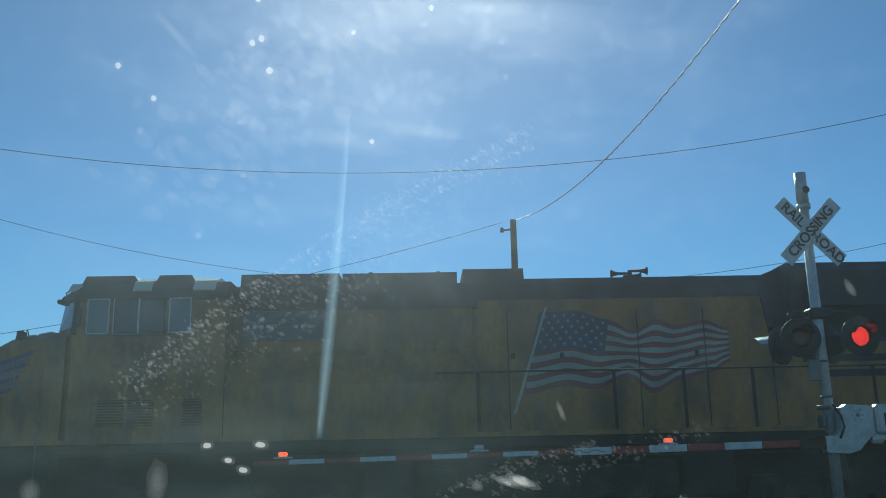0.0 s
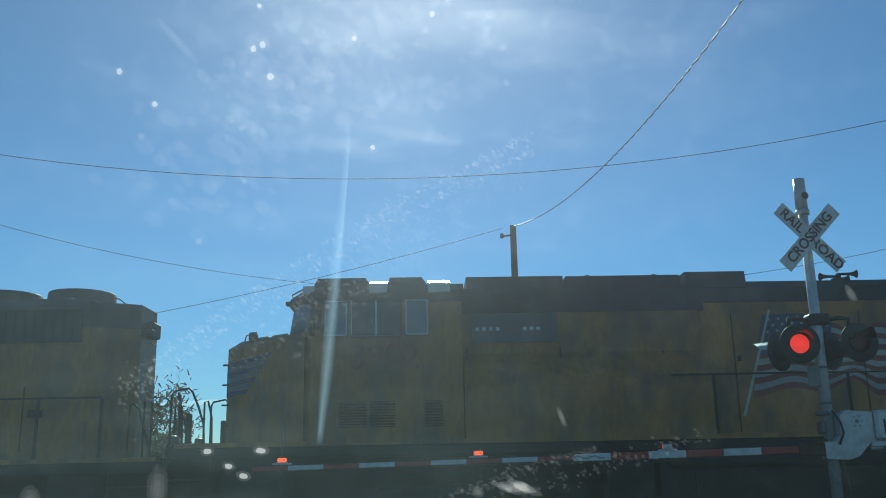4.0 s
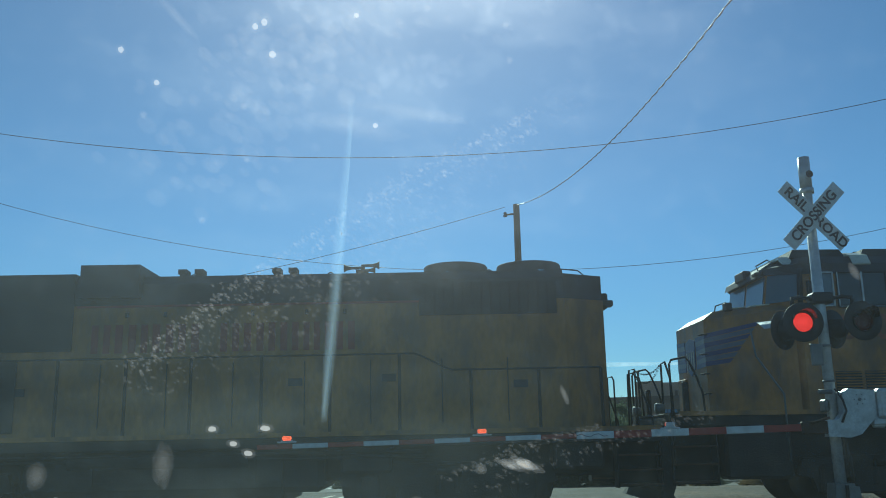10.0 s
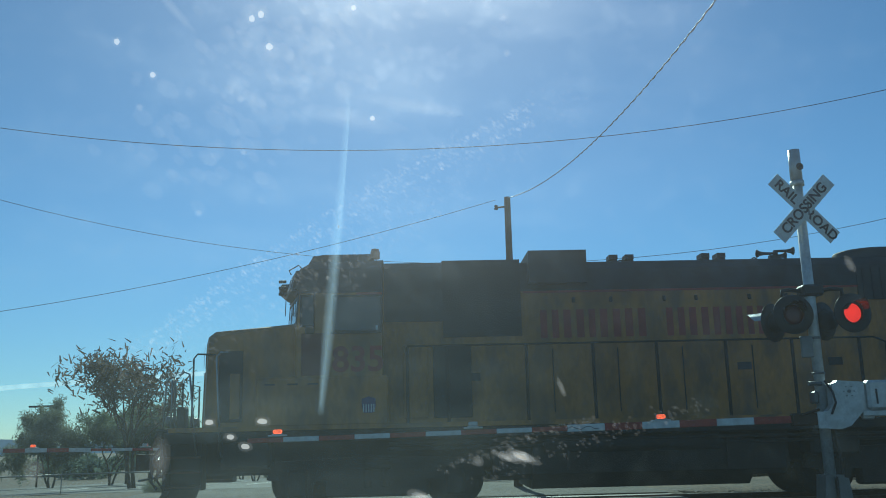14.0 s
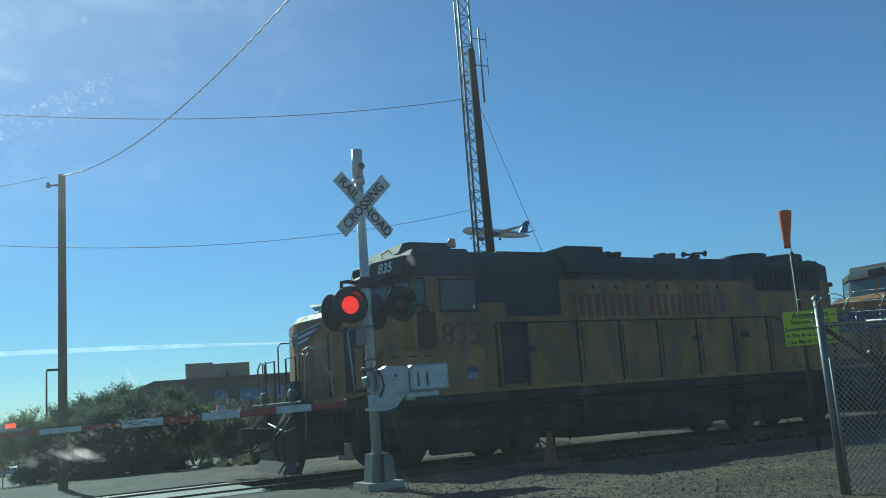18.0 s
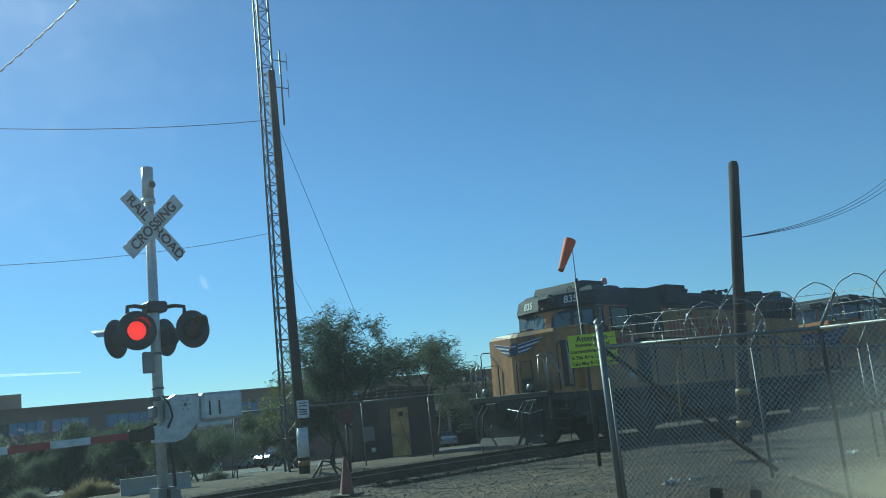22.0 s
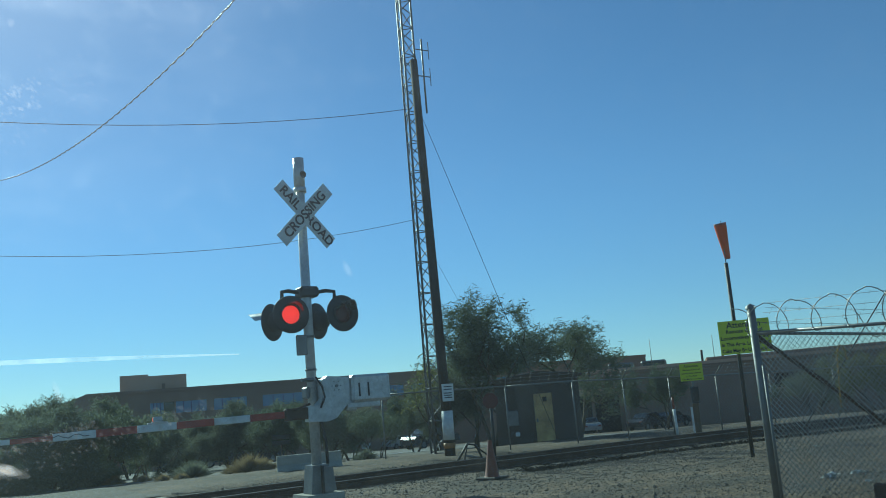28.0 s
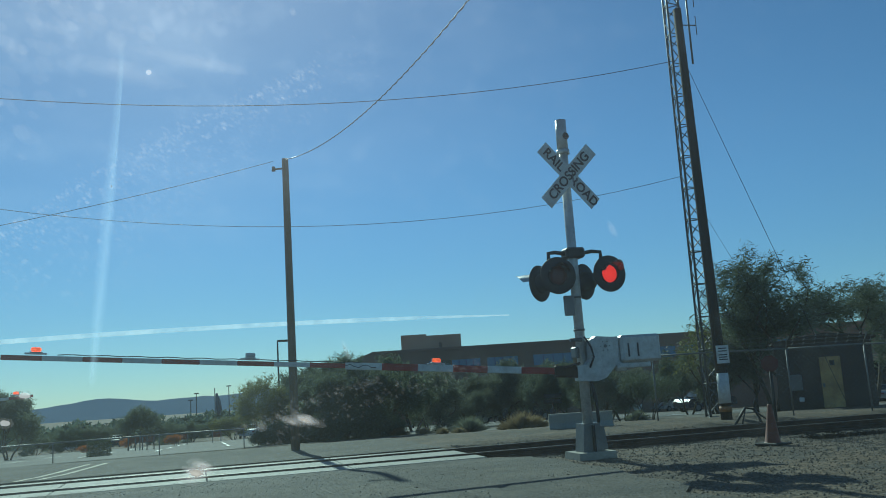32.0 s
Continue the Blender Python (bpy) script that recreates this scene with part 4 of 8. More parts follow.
    for s in (-1, 1):
        rail_bar(lo, [(-0.42, s * 1.45, 0.75), (-0.36, s * 1.45, 2.2), (-0.3, s * 1.45, 2.34), (-0.22, s * 1.42, 2.3), (-0.2, s * 1.42, zd)], 0.018, GALV)
        rail_bar(lo, [(0.1, s * 1.45, zd), (0.1, s * 1.45, 2.66), (0.16, s * 1.44, 2.74), (0.45, s * 1.3, 2.74)], 0.016, UNDER)
        rail_bar(lo, [(-0.3, s * 1.3, zd), (-0.3, s * 1.3, 2.3), (-0.3, s * 1.1, 2.34), (-0.3, s * 1.05, zd)], 0.016, STEEL)
        rail_bar(lo, [(-0.36, s * 0.35, zd), (-0.36, s * 0.35, 2.3), (-0.36, s * 0.9, 2.3), (-0.36, s * 0.9, zd)], 0.018)
        rail_bar(lo, [(16.4, s * 1.45, 0.75), (16.36, s * 1.45, 1.6), (16.14, s * 1.45, 2.3), (16.06, s * 1.45, 2.38), (15.98, s * 1.42, 2.36), (15.96, s * 1.42, zd)], 0.018)
        rail_bar(lo, [(16.1, s * 1.0, zd), (16.1, s * 1.0, 2.46), (16.2, s * 1.0, 2.48), (16.22, s * 0.95, 2.4), (16.22, s * 0.95, zd)], 0.018)
        part("ditch_light", Shape().lathe([(0.0, 0.0), (0.09, 0.0), (0.1, 0.03), (0.08, 0.16), (0.0, 0.17)], (-0.5, s * 0.85, 1.6), (1, 0, 0), 14), GALV, lo, "round bright ditch light")
    rail_bar(lo, [(0.62, -1.5, 0.95), (0.55, -1.49, 1.9), (0.5, -1.46, 2.68), (0.56, -1.44, 2.76), (0.7, -1.41, 2.76)], 0.02, STEEL, label="bright worn grab iron")
    rail_bar(lo, [(0.2, -1.5, 1.0), (0.1, -1.48, 1.9), (0.0, -1.3, 2.4), (-0.15, -1.1, 2.46), (-0.25, -1.0, 2.4)], 0.018, STEEL, label="bright worn grab iron")
    part("frame_core", Shape().soft_box(-0.3, 16.4, -0.85, 0.85, 0.62, zd - 0.06, 0.05), UNDER, lo, "black main frame")
    part("tank_end", Shape().soft_box(5.3, 10.6, -1.25, 1.25, 0.45, zd - 0.06, 0.1), UNDER, lo)
    for x0 in (0.55, 10.9, 14.6):
        part("side_box", Shape().soft_box(x0, x0 + 0.9, -1.4, -0.9, 0.75, zd - 0.1, 0.05), UNDER, lo)
    part("brake_wheel_stand", Shape().soft_box(-0.36, -0.2, -0.75, -0.5, zd, 1.85, 0.02), DARK_GREY, lo)
    part("anticlimber", Shape().soft_box(-0.5, -0.36, -1.5, 1.5, 1.3, 1.47, 0.02), UNDER, lo)
    part("pilot", Shape().prism([(-0.46, 1.3), (-0.46, 0.35), (-0.6, 0.14), (-0.42, 0.14), (-0.32, 0.4), (-0.32, 1.3)], -1.15, 1.15), UNDER, lo, "black front pilot plate")
    part("rear_pilot", Shape().prism([(16.6, 1.3), (16.6, 0.35), (16.75, 0.14), (16.55, 0.14), (16.45, 0.4), (16.45, 1.3)], -1.42, 1.42), UNDER, lo)
    step_well(lo, -0.34, 0.3, zd)
    step_well(lo, 15.7, 16.5, zd)
    coupler(lo, -0.5, -1)
    for y, d in ((-1.0, 0.2), (-0.8, 0.28), (-0.6, 0.22), (0.7, 0.26), (0.95, 0.2)):
        rail_bar(lo, [(-0.48, y, 1.25), (-0.48 - d, y + 0.03, 0.95), (-0.5 - d, y + 0.06, 0.55), (-0.5 - 0.6 * d, y + 0.1, 0.42)], 0.022, BLACK, "air_hose")
    for y in (-0.9, 0.6):
        part("hose_bracket", Shape().soft_box(-0.54, -0.46, y - 0.2, y + 0.2, 1.1, 1.28, 0.02), UNDER, lo)
    coupler(lo, 16.6, 1)
    return lo, [(w, 0.51) for w in wheels]


# ----- the wide-nosed six-axle engine with the painted flag -----
def flag(loco, y):
    """A painted waving flag: wavy stripes, a blue field and stars."""
    x0, x1 = 10.15, 13.65

    def wave(u, knots):
        for (ua, a), (ub, b) in zip(knots, knots[1:]):
            if u <= ub:
                return a + (b - a) * ease(ua, ub, u)
        return knots[-1][1]

    def top(u):
        return 3.84 + wave(u, ((0, 0.0), (0.18, 0.03), (0.36, -0.14), (0.5, -0.36), (0.62, -0.14), (0.72, -0.27), (0.88, -0.18), (1.0, -0.34)))

    def low(u):
        return 3.84 + wave(u, ((0, -1.5), (0.2, -1.34), (0.34, -1.42), (0.5, -1.2), (0.62, -1.52), (0.76, -1.26), (0.9, -1.16), (1.0, -0.95)))

    fl = part("painted_flag", Shape().prism([(10.26, 3.95), (10.3, 3.95), (9.66, 2.0), (9.6, 2.0)], y - 0.01, y - 0.002), TAN, loco, "faded waving flag with red and white stripes")
    for k in range(13):
        vs, fs = [], []
        for i in range(29):
            u = i / 28
            x = x0 + (x1 - x0) * u - 0.33 * (k / 13) * (1 - u)
            a, b = top(u), low(u)
            za, zb = a + (b - a) * k / 13, a + (b - a) * (k + 1) / 13
            vs += [(x, y - 0.005, za), (x - 0.02, y - 0.005, zb)]
        fs = [(2 * i, 2 * i + 1, 2 * i + 3, 2 * i + 2) for i in range(28)]
        part("stripe", Shape().add(vs, fs), FLAG_RED if k % 2 == 0 else FLAG_WHITE, fl)
    vs = []
    for i in range(13):
        u = i / 12 * 0.37
        x = x0 + (x1 - x0) * u
        a, b = top(u) + 0.01, top(u) + (low(u) - top(u)) * 0.5
        vs += [(x - 0.01, y - 0.009, a), (x - 0.17 * (1 - u) - 0.01, y - 0.009, b)]
    part("blue_field", Shape().add(vs, [(2 * i, 2 * i + 1, 2 * i + 3, 2 * i + 2) for i in range(12)]), FLAG_BLUE, fl)
    for r in range(6):
        for c in range(7 if r % 2 == 0 else 6):
            u = (0.035 + c * 0.052 + (0.026 if r % 2 else 0)) * 0.98
            v = (r + 0.7) / 13
            x = x0 + (x1 - x0) * u - 0.33 * v * (1 - u)
            z = top(u) + (low(u) - top(u)) * v
            pts = [(x + (0.042 if i % 2 == 0 else 0.017) * math.sin(i * math.pi / 5), z + (0.042 if i % 2 == 0 else 0.017) * math.cos(i * math.pi / 5)) for i in range(10)]
            part("star", Shape().add([(p[0], y - 0.012, p[1]) for p in pts], [tuple(range(10))]), FLAG_WHITE, fl)


def engine_wide_nose(at):
    lo = thing("wide_nose_locomotive", "yellow and grey wide-nosed diesel locomotive with a painted flag", "locomotive", at)
    zd, hy, cy = 1.66, 0.92, 1.53
    underframe(lo, -0.6, 21.2, zd, (7.9, 12.4))
    wheels = bogie(lo, (2.2, 4.2, 6.2), 0.53) + bogie(lo, (14.2, 16.2, 18.2), 0.53)
    part("frame_core", Shape().soft_box(-0.5, 21.0, -0.85, 0.85, 0.55, zd - 0.06, 0.05), UNDER, lo, "black main frame")
    for x0, x1 in ((0.3, 1.5), (6.9, 7.8), (12.5, 13.4), (18.9, 20.2)):
        part("side_box", Shape().soft_box(x0, x1, -1.42, -0.9, 0.5, zd - 0.1, 0.06), UNDER, lo)
    # nose and cab
    def loft(rings):
        """Six-sided rings (height, front, half front, where the flank begins, half width, back) from the bottom up; tops may slope."""
        vs = []
        for z, xf, yf, xs_, ys, xb, up in rings:
            vs += [(xf, -yf, z), (xf, yf, z), (xs_, ys, z + up), (xb, ys, z + up), (xb, -ys, z + up), (xs_, -ys, z + up)]
        n = len(rings)
        return Shape().add(vs, [(k * 6 + i, k * 6 + (i + 1) % 6, k * 6 + 6 + (i + 1) % 6, k * 6 + 6 + i) for k in range(n - 1) for i in range(6)] + [(5, 4, 3, 2, 1, 0), tuple(range(6 * n - 6, 6 * n))])

    part("nose", loft([(zd, 0.24, 0.92, 1.36, 1.5, 1.7, 0), (3.36, 0.24, 0.92, 1.36, 1.5, 1.7, 0.08), (3.52, 0.46, 0.82, 1.36, 1.3, 1.7, 0.05)]), YELLOW, lo, "yellow full-width nose tapering to the front")
    for x0, x1 in ((0.62, 0.98), (1.06, 1.36)):
        part("nose_panel", Shape().add([(x, y, 3.525 + 0.056 * (x - 0.46) + dz) for dz in (0.0, 0.02) for x, y in ((x0, -0.86 - 0.5 * (x0 - 0.5)), (x1, -0.86 - 0.5 * (x1 - 0.5)), (x1, -0.1), (x0, -0.1))], [(3, 2, 1, 0), (4, 5, 6, 7), (0, 1, 5, 4), (1, 2, 6, 5), (2, 3, 7, 6), (3, 0, 4, 7)]), TAN, lo, "pale panel on the nose top")
    part("nose_box", Shape().soft_box(0.62, 0.76, -1.06, -0.9, 3.5, 3.66, 0.02), DARK_GREY, lo)
    rail_bar(lo, [(0.5, -0.8, 3.5), (0.53, -0.8, 3.63), (0.72, -0.82, 3.69), (0.76, -0.82, 3.53)], 0.014)
    # a shield on the front, its striped wings wrapping round to the flanks
    sd = part("front_emblem", Shape().prism([(-0.3, 2.52), (0.0, 2.38), (0.3, 2.52), (0.3, 3.04), (0.0, 3.1), (-0.3, 3.04)], 0.226, 0.238, "x"), NAVY, lo, "blue and white shield on the nose front")
    for i in range(4):
        part("stripe", Shape().box(0.218, 0.227, -0.25 + 0.14 * i, -0.19 + 0.14 * i, 2.5, 2.84), FLAG_WHITE, sd)
    for side in (-1, 1):
        A, B = Vector((0.24, side * 0.92, 0)), Vector((1.36, side * 1.5, 0))
        nrm = Vector((-0.46, side * 0.888, 0))
        for i in range(7):
            z, reach = 2.5 + 0.085 * i, 0.34 + 0.065 * i
            edge = [A + nrm * 0.005 + Vector((0, 0, z)), A.lerp(B, reach) + nrm * 0.005 + Vector((0, 0, z + 0.05 + 0.02 * i)), A.lerp(B, reach + 0.05) + nrm * 0.005 + Vector((0, 0, z + 0.13 + 0.02 * i)), A + nrm * 0.005 + Vector((0, 0, z + 0.084))]
            part("wing_stripe", Shape().add(edge + [p - nrm * 0.01 for p in edge], [(0, 1, 2, 3), (0, 4, 5, 1), (1, 5, 6, 2), (2, 6, 7, 3), (3, 7, 4, 0)]), NAVY if i % 2 == 0 else EMBLEM_BLUE, lo)
            inner = [Vector((0.232, side * y, z + dz)) for y, dz in ((0.36, -0.02), (0.92, 0.0), (0.92, 0.084), (0.36, 0.064))]
            part("wing_stripe", Shape().add(inner + [p + Vector((0.01, 0, 0)) for p in inner], [(0, 1, 2, 3), (0, 4, 5, 1), (1, 5, 6, 2), (2, 6, 7, 3), (3, 7, 4, 0)]), NAVY if i % 2 == 0 else EMBLEM_BLUE, lo)
    part("front_door", Shape().soft_box(0.2, 0.24, 0.36, 0.88, zd + 0.03, 2.35, 0.01), YELLOW, lo)
    part("cab", loft([(zd, 1.36, 1.0, 1.82, cy, 4.5, 0), (3.56, 1.36, 1.0, 1.82, cy, 4.5, 0), (4.2, 1.46, 0.98, 1.86, cy, 4.5, 0), (4.42, 1.72, 0.9, 2.0, cy - 0.1, 4.5, 0)]), YELLOW, lo, "yellow wide cab")
    # windscreens on the front and on the angled corners
    for y0, y1 in ((-0.95, -0.05), (0.05, 0.95)):
        part("windscreen", Shape().prism([(1.355, 3.62), (1.435, 4.14), (1.45, 4.14), (1.37, 3.62)], y0, y1), PALE_GLASS, lo, "grey windscreen pane")
    for side in (-1, 1):
        lo0, lo1, hi1, hi0 = Vector((1.39, side * 1.035, 3.62)), Vector((1.79, side * 1.5, 3.62)), Vector((1.83, side * 1.5, 4.14)), Vector((1.475, side * 1.02, 4.14))
        out = Vector((-0.76, side * 0.65, 0)) * 0.012
        part("corner_windscreen", Shape().add([lo0 + out, lo1 + out, hi1 + out, hi0 + out, lo0, lo1, hi1, hi0], [(0, 1, 2, 3), (0, 4, 5, 1), (1, 5, 6, 2), (2, 6, 7, 3), (3, 7, 4, 0)]), PALE_GLASS, lo, "angled corner windscreen pane")
        part("corner_post", Shape().tube((1.83, side * 1.525, 3.5), (1.87, side * 1.525, 4.2), 0.05, n=8), DARK_GREY, lo)
    part("cab_roof", loft([(4.17, 1.4, 1.02, 1.83, cy + 0.02, 4.54, -0.08), (4.28, 1.43, 1.02, 1.84, cy + 0.02, 4.54, 0), (4.43, 1.7, 0.9, 1.98, cy - 0.1, 4.54, 0)]), LOCO_GREY, lo, "grey cab roof")
    part("visor", Shape().prism([(1.32, 4.15), (1.36, 4.27), (1.66, 4.47), (1.86, 4.47), (1.86, 4.42), (1.42, 4.2)], -0.95, 0.95), LOCO_GREY, lo)
    for a, b in ((1.86, 2.81), (3.18, 3.84)):
        part("roof_box", Shape().prism([(a - 0.05, 4.44), (a + 0.03, 4.6), (b - 0.05, 4.6), (b + 0.06, 4.44)], -1.25, 1.25), LOCO_GREY, lo)
    for a, b in ((2.84, 3.17), (3.9, 4.3)):
        part("roof_panel", Shape().prism([(-cy - 0.04, 4.27), (-cy + 0.08, 4.45), (-1.1, 4.56), (1.1, 4.56), (1.1, 4.42), (-1.1, 4.42), (-cy - 0.03, 4.25)], a, b, "x"), SUNLIT_ROOF_PANEL, lo, "metal roof panel coloured pale as if sunlit")
    part("roof_panel", Shape().prism([(-1.38, 4.3), (-1.2, 4.47), (1.1, 4.47), (1.1, 4.42), (-1.2, 4.42)], 1.62, 1.84, "x"), SUNLIT_ROOF_PANEL, lo)
    rail_bar(lo, [(3.3, -0.6, 4.6), (3.35, -0.6, 4.67), (3.65, -0.6, 4.69), (3.72, -0.6, 4.62)], 0.015)
    rail_bar(lo, [(1.4, -0.8, 4.28), (1.36, -0.8, 4.38), (1.58, -0.8, 4.5), (1.68, -0.8, 4.44)], 0.014)
    for x in (2.15, 2.42):
        part("roof_stud", Shape().soft_box(x, x + 0.12, -0.3, 0.0, 4.6, 4.64, 0.01), DARK_GREY, lo)
    part("headlight", Shape().soft_box(1.3, 1.46, -0.25, 0.25, 4.22, 4.4, 0.02), DARK_GREY, lo)
    part("class_lamp", Shape().soft_box(1.26, 1.42, -0.95, -0.8, 4.16, 4.24, 0.02), DARK_GREY, lo)
    for x0, x1 in ((2.08, 2.43), (3.52, 3.87)):
        side_window(lo, x0, x1, 3.52, 4.1, -cy - 0.004, ALU)
    side_window(lo, 2.54, 3.4, 3.52, 4.1, -cy - 0.004, DARK_GREY, (2.97,))
    part("window_bar", Shape().box(2.52, 2.54, -cy - 0.035, -cy - 0.01, 3.5, 4.12).box(2.955, 2.985, -cy - 0.035, -cy - 0.01, 3.5, 4.12), ALU, lo)
    part("window_ledge", Shape().soft_box(2.52, 3.42, -cy - 0.05, -cy, 3.47, 3.5, 0.008), GALV, lo)
    part("mirror", Shape().soft_box(1.92, 2.0, -cy - 0.14, -cy - 0.1, 3.62, 3.95, 0.01).tube((1.96, -cy - 0.1, 3.8), (1.96, -cy, 3.8), 0.01, n=5), DARK_GREY, lo)
    me = letters("3902", 0.62, bold=0.012)
    me.transform(pose(3.12, -cy - 0.004, 3.1))
    part("cab_number", me, FADED_RED, lo, "large red number on the cab side")
    for x0, x1 in ((2.33, 2.79), (2.86, 3.3), (3.81, 4.13)):
        louvre(lo, x0, x1, 1.9, 2.34, -cy)
    for x0 in (5.2, 5.6, 6.45, 6.85):
        for k in range(3):
            part("vent_slot", Shape().box(x0, x0 + 0.2, -cy + 0.055, -cy + 0.08, 2.26 + k * 0.07, 2.29 + k * 0.07), DARK_GREY, lo)
    rail_bar(lo, [(0.86, -cy - 0.05, 3.1), (0.92, -cy - 0.06, 2.62), (1.36, -cy - 0.06, 1.95), (1.36, -cy - 0.06, 0.8)], 0.018, GALV)
    for k in range(4):
        z = 2.0 + 0.36 * k
        rail_bar(lo, [(0.28, -0.96, z), (0.18, -1.0, z), (0.14, -0.86, z), (0.23, -0.8, z)], 0.011, name="grab_iron")
    # auxiliary cab and hood
    part("auxiliary_cab", Shape().prism([(-cy, zd), (-cy, 2.55), (-hy - 0.1, 3.2), (-hy - 0.1, 4.4), (hy + 0.1, 4.4), (hy + 0.1, 3.2), (cy, 2.55), (cy, zd)], 4.52, 8.9, "x"), YELLOW, lo, "yellow equipment section behind the cab")
    part("upper_grey", Shape().box(4.52, 9.0, -hy - 0.115, hy + 0.115, 3.95, 4.41), LOCO_GREY, lo)
    part("blower_opening", Shape().box(4.7, 6.27, -hy - 0.13, hy + 0.13, 3.4, 3.94), WINDOW_DARK, lo, "dark opening with slatted screen")
    for i in range(10):
        if i in (4, 5, 6):
            continue
        part("screen_slat", Shape().box(4.76 + i * 0.125, 4.83 + i * 0.125, -hy - 0.14, -hy - 0.128, 3.62, 3.68), WHITE, lo)
    for a, b, z in ((4.62, 6.44, 4.66), (6.5, 8.64, 4.65), (8.75, 9.89, 4.7)):
        part("roof_hatch", Shape().prism([(-hy - 0.05, 4.38), (-hy + 0.02, z), (hy - 0.02, z), (hy + 0.05, 4.38)], a, b, "x"), LOCO_GREY, lo, "grey roof hatch box")
    part("hood", Shape().prism([(-hy, zd), (-hy, 4.38), (-hy + 0.1, 4.5), (hy - 0.1, 4.5), (hy, 4.38), (hy, zd)], 8.9, 14.4, "x"), YELLOW, lo, "yellow engine hood")
    part("hood_top", Shape().prism([(-hy - 0.012, 4.1), (-hy - 0.012, 4.385), (-hy + 0.09, 4.512), (hy - 0.09, 4.512), (hy + 0.012, 4.385), (hy + 0.012, 4.1)], 8.95, 14.4, "x"), LOCO_GREY, lo)
    part("radiator_cab", Shape().prism([(-hy, zd), (-hy, 3.3), (-1.3, 3.75), (-1.5, 4.45), (-1.3, 4.64), (1.3, 4.64), (1.5, 4.45), (1.3, 3.75), (hy, 3.3), (hy, zd)], 14.7, 20.2, "x"), LOCO_GREY, lo, "dark flared radiator section")
    part("radiator_ramp", Shape().prism([(14.25, 4.45), (14.7, 4.62), (14.7, 3.5), (14.4, 3.5)], -0.95, 0.95), LOCO_GREY, lo)
    part("radiator_lower", Shape().box(14.4, 20.2, -hy - 0.01, hy + 0.01, zd, 3.2), YELLOW, lo)
    part("radiator_screen", Shape().prism([(14.95, 3.8), (14.95, 4.4), (19.9, 4.4), (19.9, 3.8)], -1.52, 1.52), DARK_GREY, lo)
    for x in (7.0, 8.3):
        lift_eye(lo, x, 4.65)
    part("horn_mount", Shape().soft_box(12.0, 12.2, -0.08, 0.08, 4.5, 4.62, 0.02), DARK_GREY, lo)
    horn(lo, 12.1, 4.61)
    for x in (8.95, 11.36, 12.6, 13.83, 16.0, 18.0):
        part("stanchion", Shape().soft_box(x - 0.028, x + 0.028, -1.475, -1.45, zd, 2.72, 0.006), UNDER, lo)
        door_seam(lo, x + 0.6, zd + 0.05, 3.9, -hy, 0.018)
    for x in (4.6, 6.3, 7.3, 8.2):
        door_seam(lo, x, zd + 0.1, 3.3 if x < 7 else 3.2, -hy - 0.11 if x > 7 else -cy + 0.45, 0.03)
    rail_bar(lo, [(8.2, -1.46, 2.72), (19.9, -1.46, 2.72)], 0.018)
    for x in (9.6, 10.5, 13.0, 15.2, 17.0):
        part("latch", Shape().soft_box(x, x + 0.07, -hy - 0.03, -hy, 3.0, 3.1, 0.01), DARK_GREY, lo)
    flag(lo, -hy - 0.002)
    for k in range(2):
        part("slogan_bar", Shape().box(15.0 + 0.2 * k, 17.2 - 0.3 * k, -hy - 0.02, -hy - 0.011, 2.85 - 0.28 * k, 2.98 - 0.28 * k), DARK_GREY, lo)
    for s in (-1, 1):
        rail_bar(lo, [(-0.6, s * 1.47, 0.7), (-0.6, s * 1.47, 2.5), (-0.56, s * 1.46, 2.58), (-0.31, s * 1.45, 2.63), (-0.24, s * 1.45, 2.56), (-0.12, s * 1.45, 2.28), (-0.03, s * 1.45, 2.0), (-0.01, s * 1.45, zd)], 0.02)
        rail_bar(lo, [(-0.6, s * 0.9, zd), (-0.6, s * 0.9, 2.55), (-0.58, s * 1.1, 2.58), (-0.5, s * 1.12, 2.25), (-0.48, s * 1.12, zd)], 0.02)
        part("end_bracket", Shape().soft_box(-0.36, -0.26, s * 1.35 - 0.05, s * 1.35 + 0.05, zd, 2.2, 0.02), UNDER, lo)
        rail_bar(lo, [(21.1, s * 1.4, 0.7), (21.1, s * 1.4, 2.6), (20.6, s * 1.4, 2.7), (20.3, s * 1.4, 2.7)], 0.02)
        part("ditch_light", Shape().lathe([(0.0, 0.0), (0.09, 0.0), (0.1, 0.03), (0.08, 0.16), (0.0, 0.17)], (-0.75, s * 0.9, 1.75), (1, 0, 0), 14), GALV, lo)
    for drop, z_end in ((0.13, 2.46), (0.24, 2.38)):
        links = Shape()
        for i in range(24):
            f = (i + 0.5) / 24
            c = Vector((-0.63 - 0.5 * f, -0.95, 2.53 + (z_end - 2.53) * f - 4 * drop * f * (1 - f)))
            links.path([c + Vector((0.018 * math.cos(a), 0.012 * math.sin(a) * (i % 2), 0.012 * math.sin(a) * (1 - i % 2))) for a in [j * math.pi / 4 for j in range(9)]], 0.005, 4)
        part("safety_chain", links, UNDER, lo, "sagging safety chain between the engines")
    part("pilot", Shape().prism([(-0.75, 1.45), (-0.75, 0.4), (-0.95, 0.14), (-0.7, 0.14), (-0.6, 0.4), (-0.6, 1.45)], -1.42, 1.42), UNDER, lo)
    step_well(lo, -0.65, 0.15, zd)
    step_well(lo, 20.4, 21.1, zd)
    coupler(lo, -0.7, -1)
    coupler(lo, 21.2, 1)
    return lo, [(w, 0.53) for w in wheels]

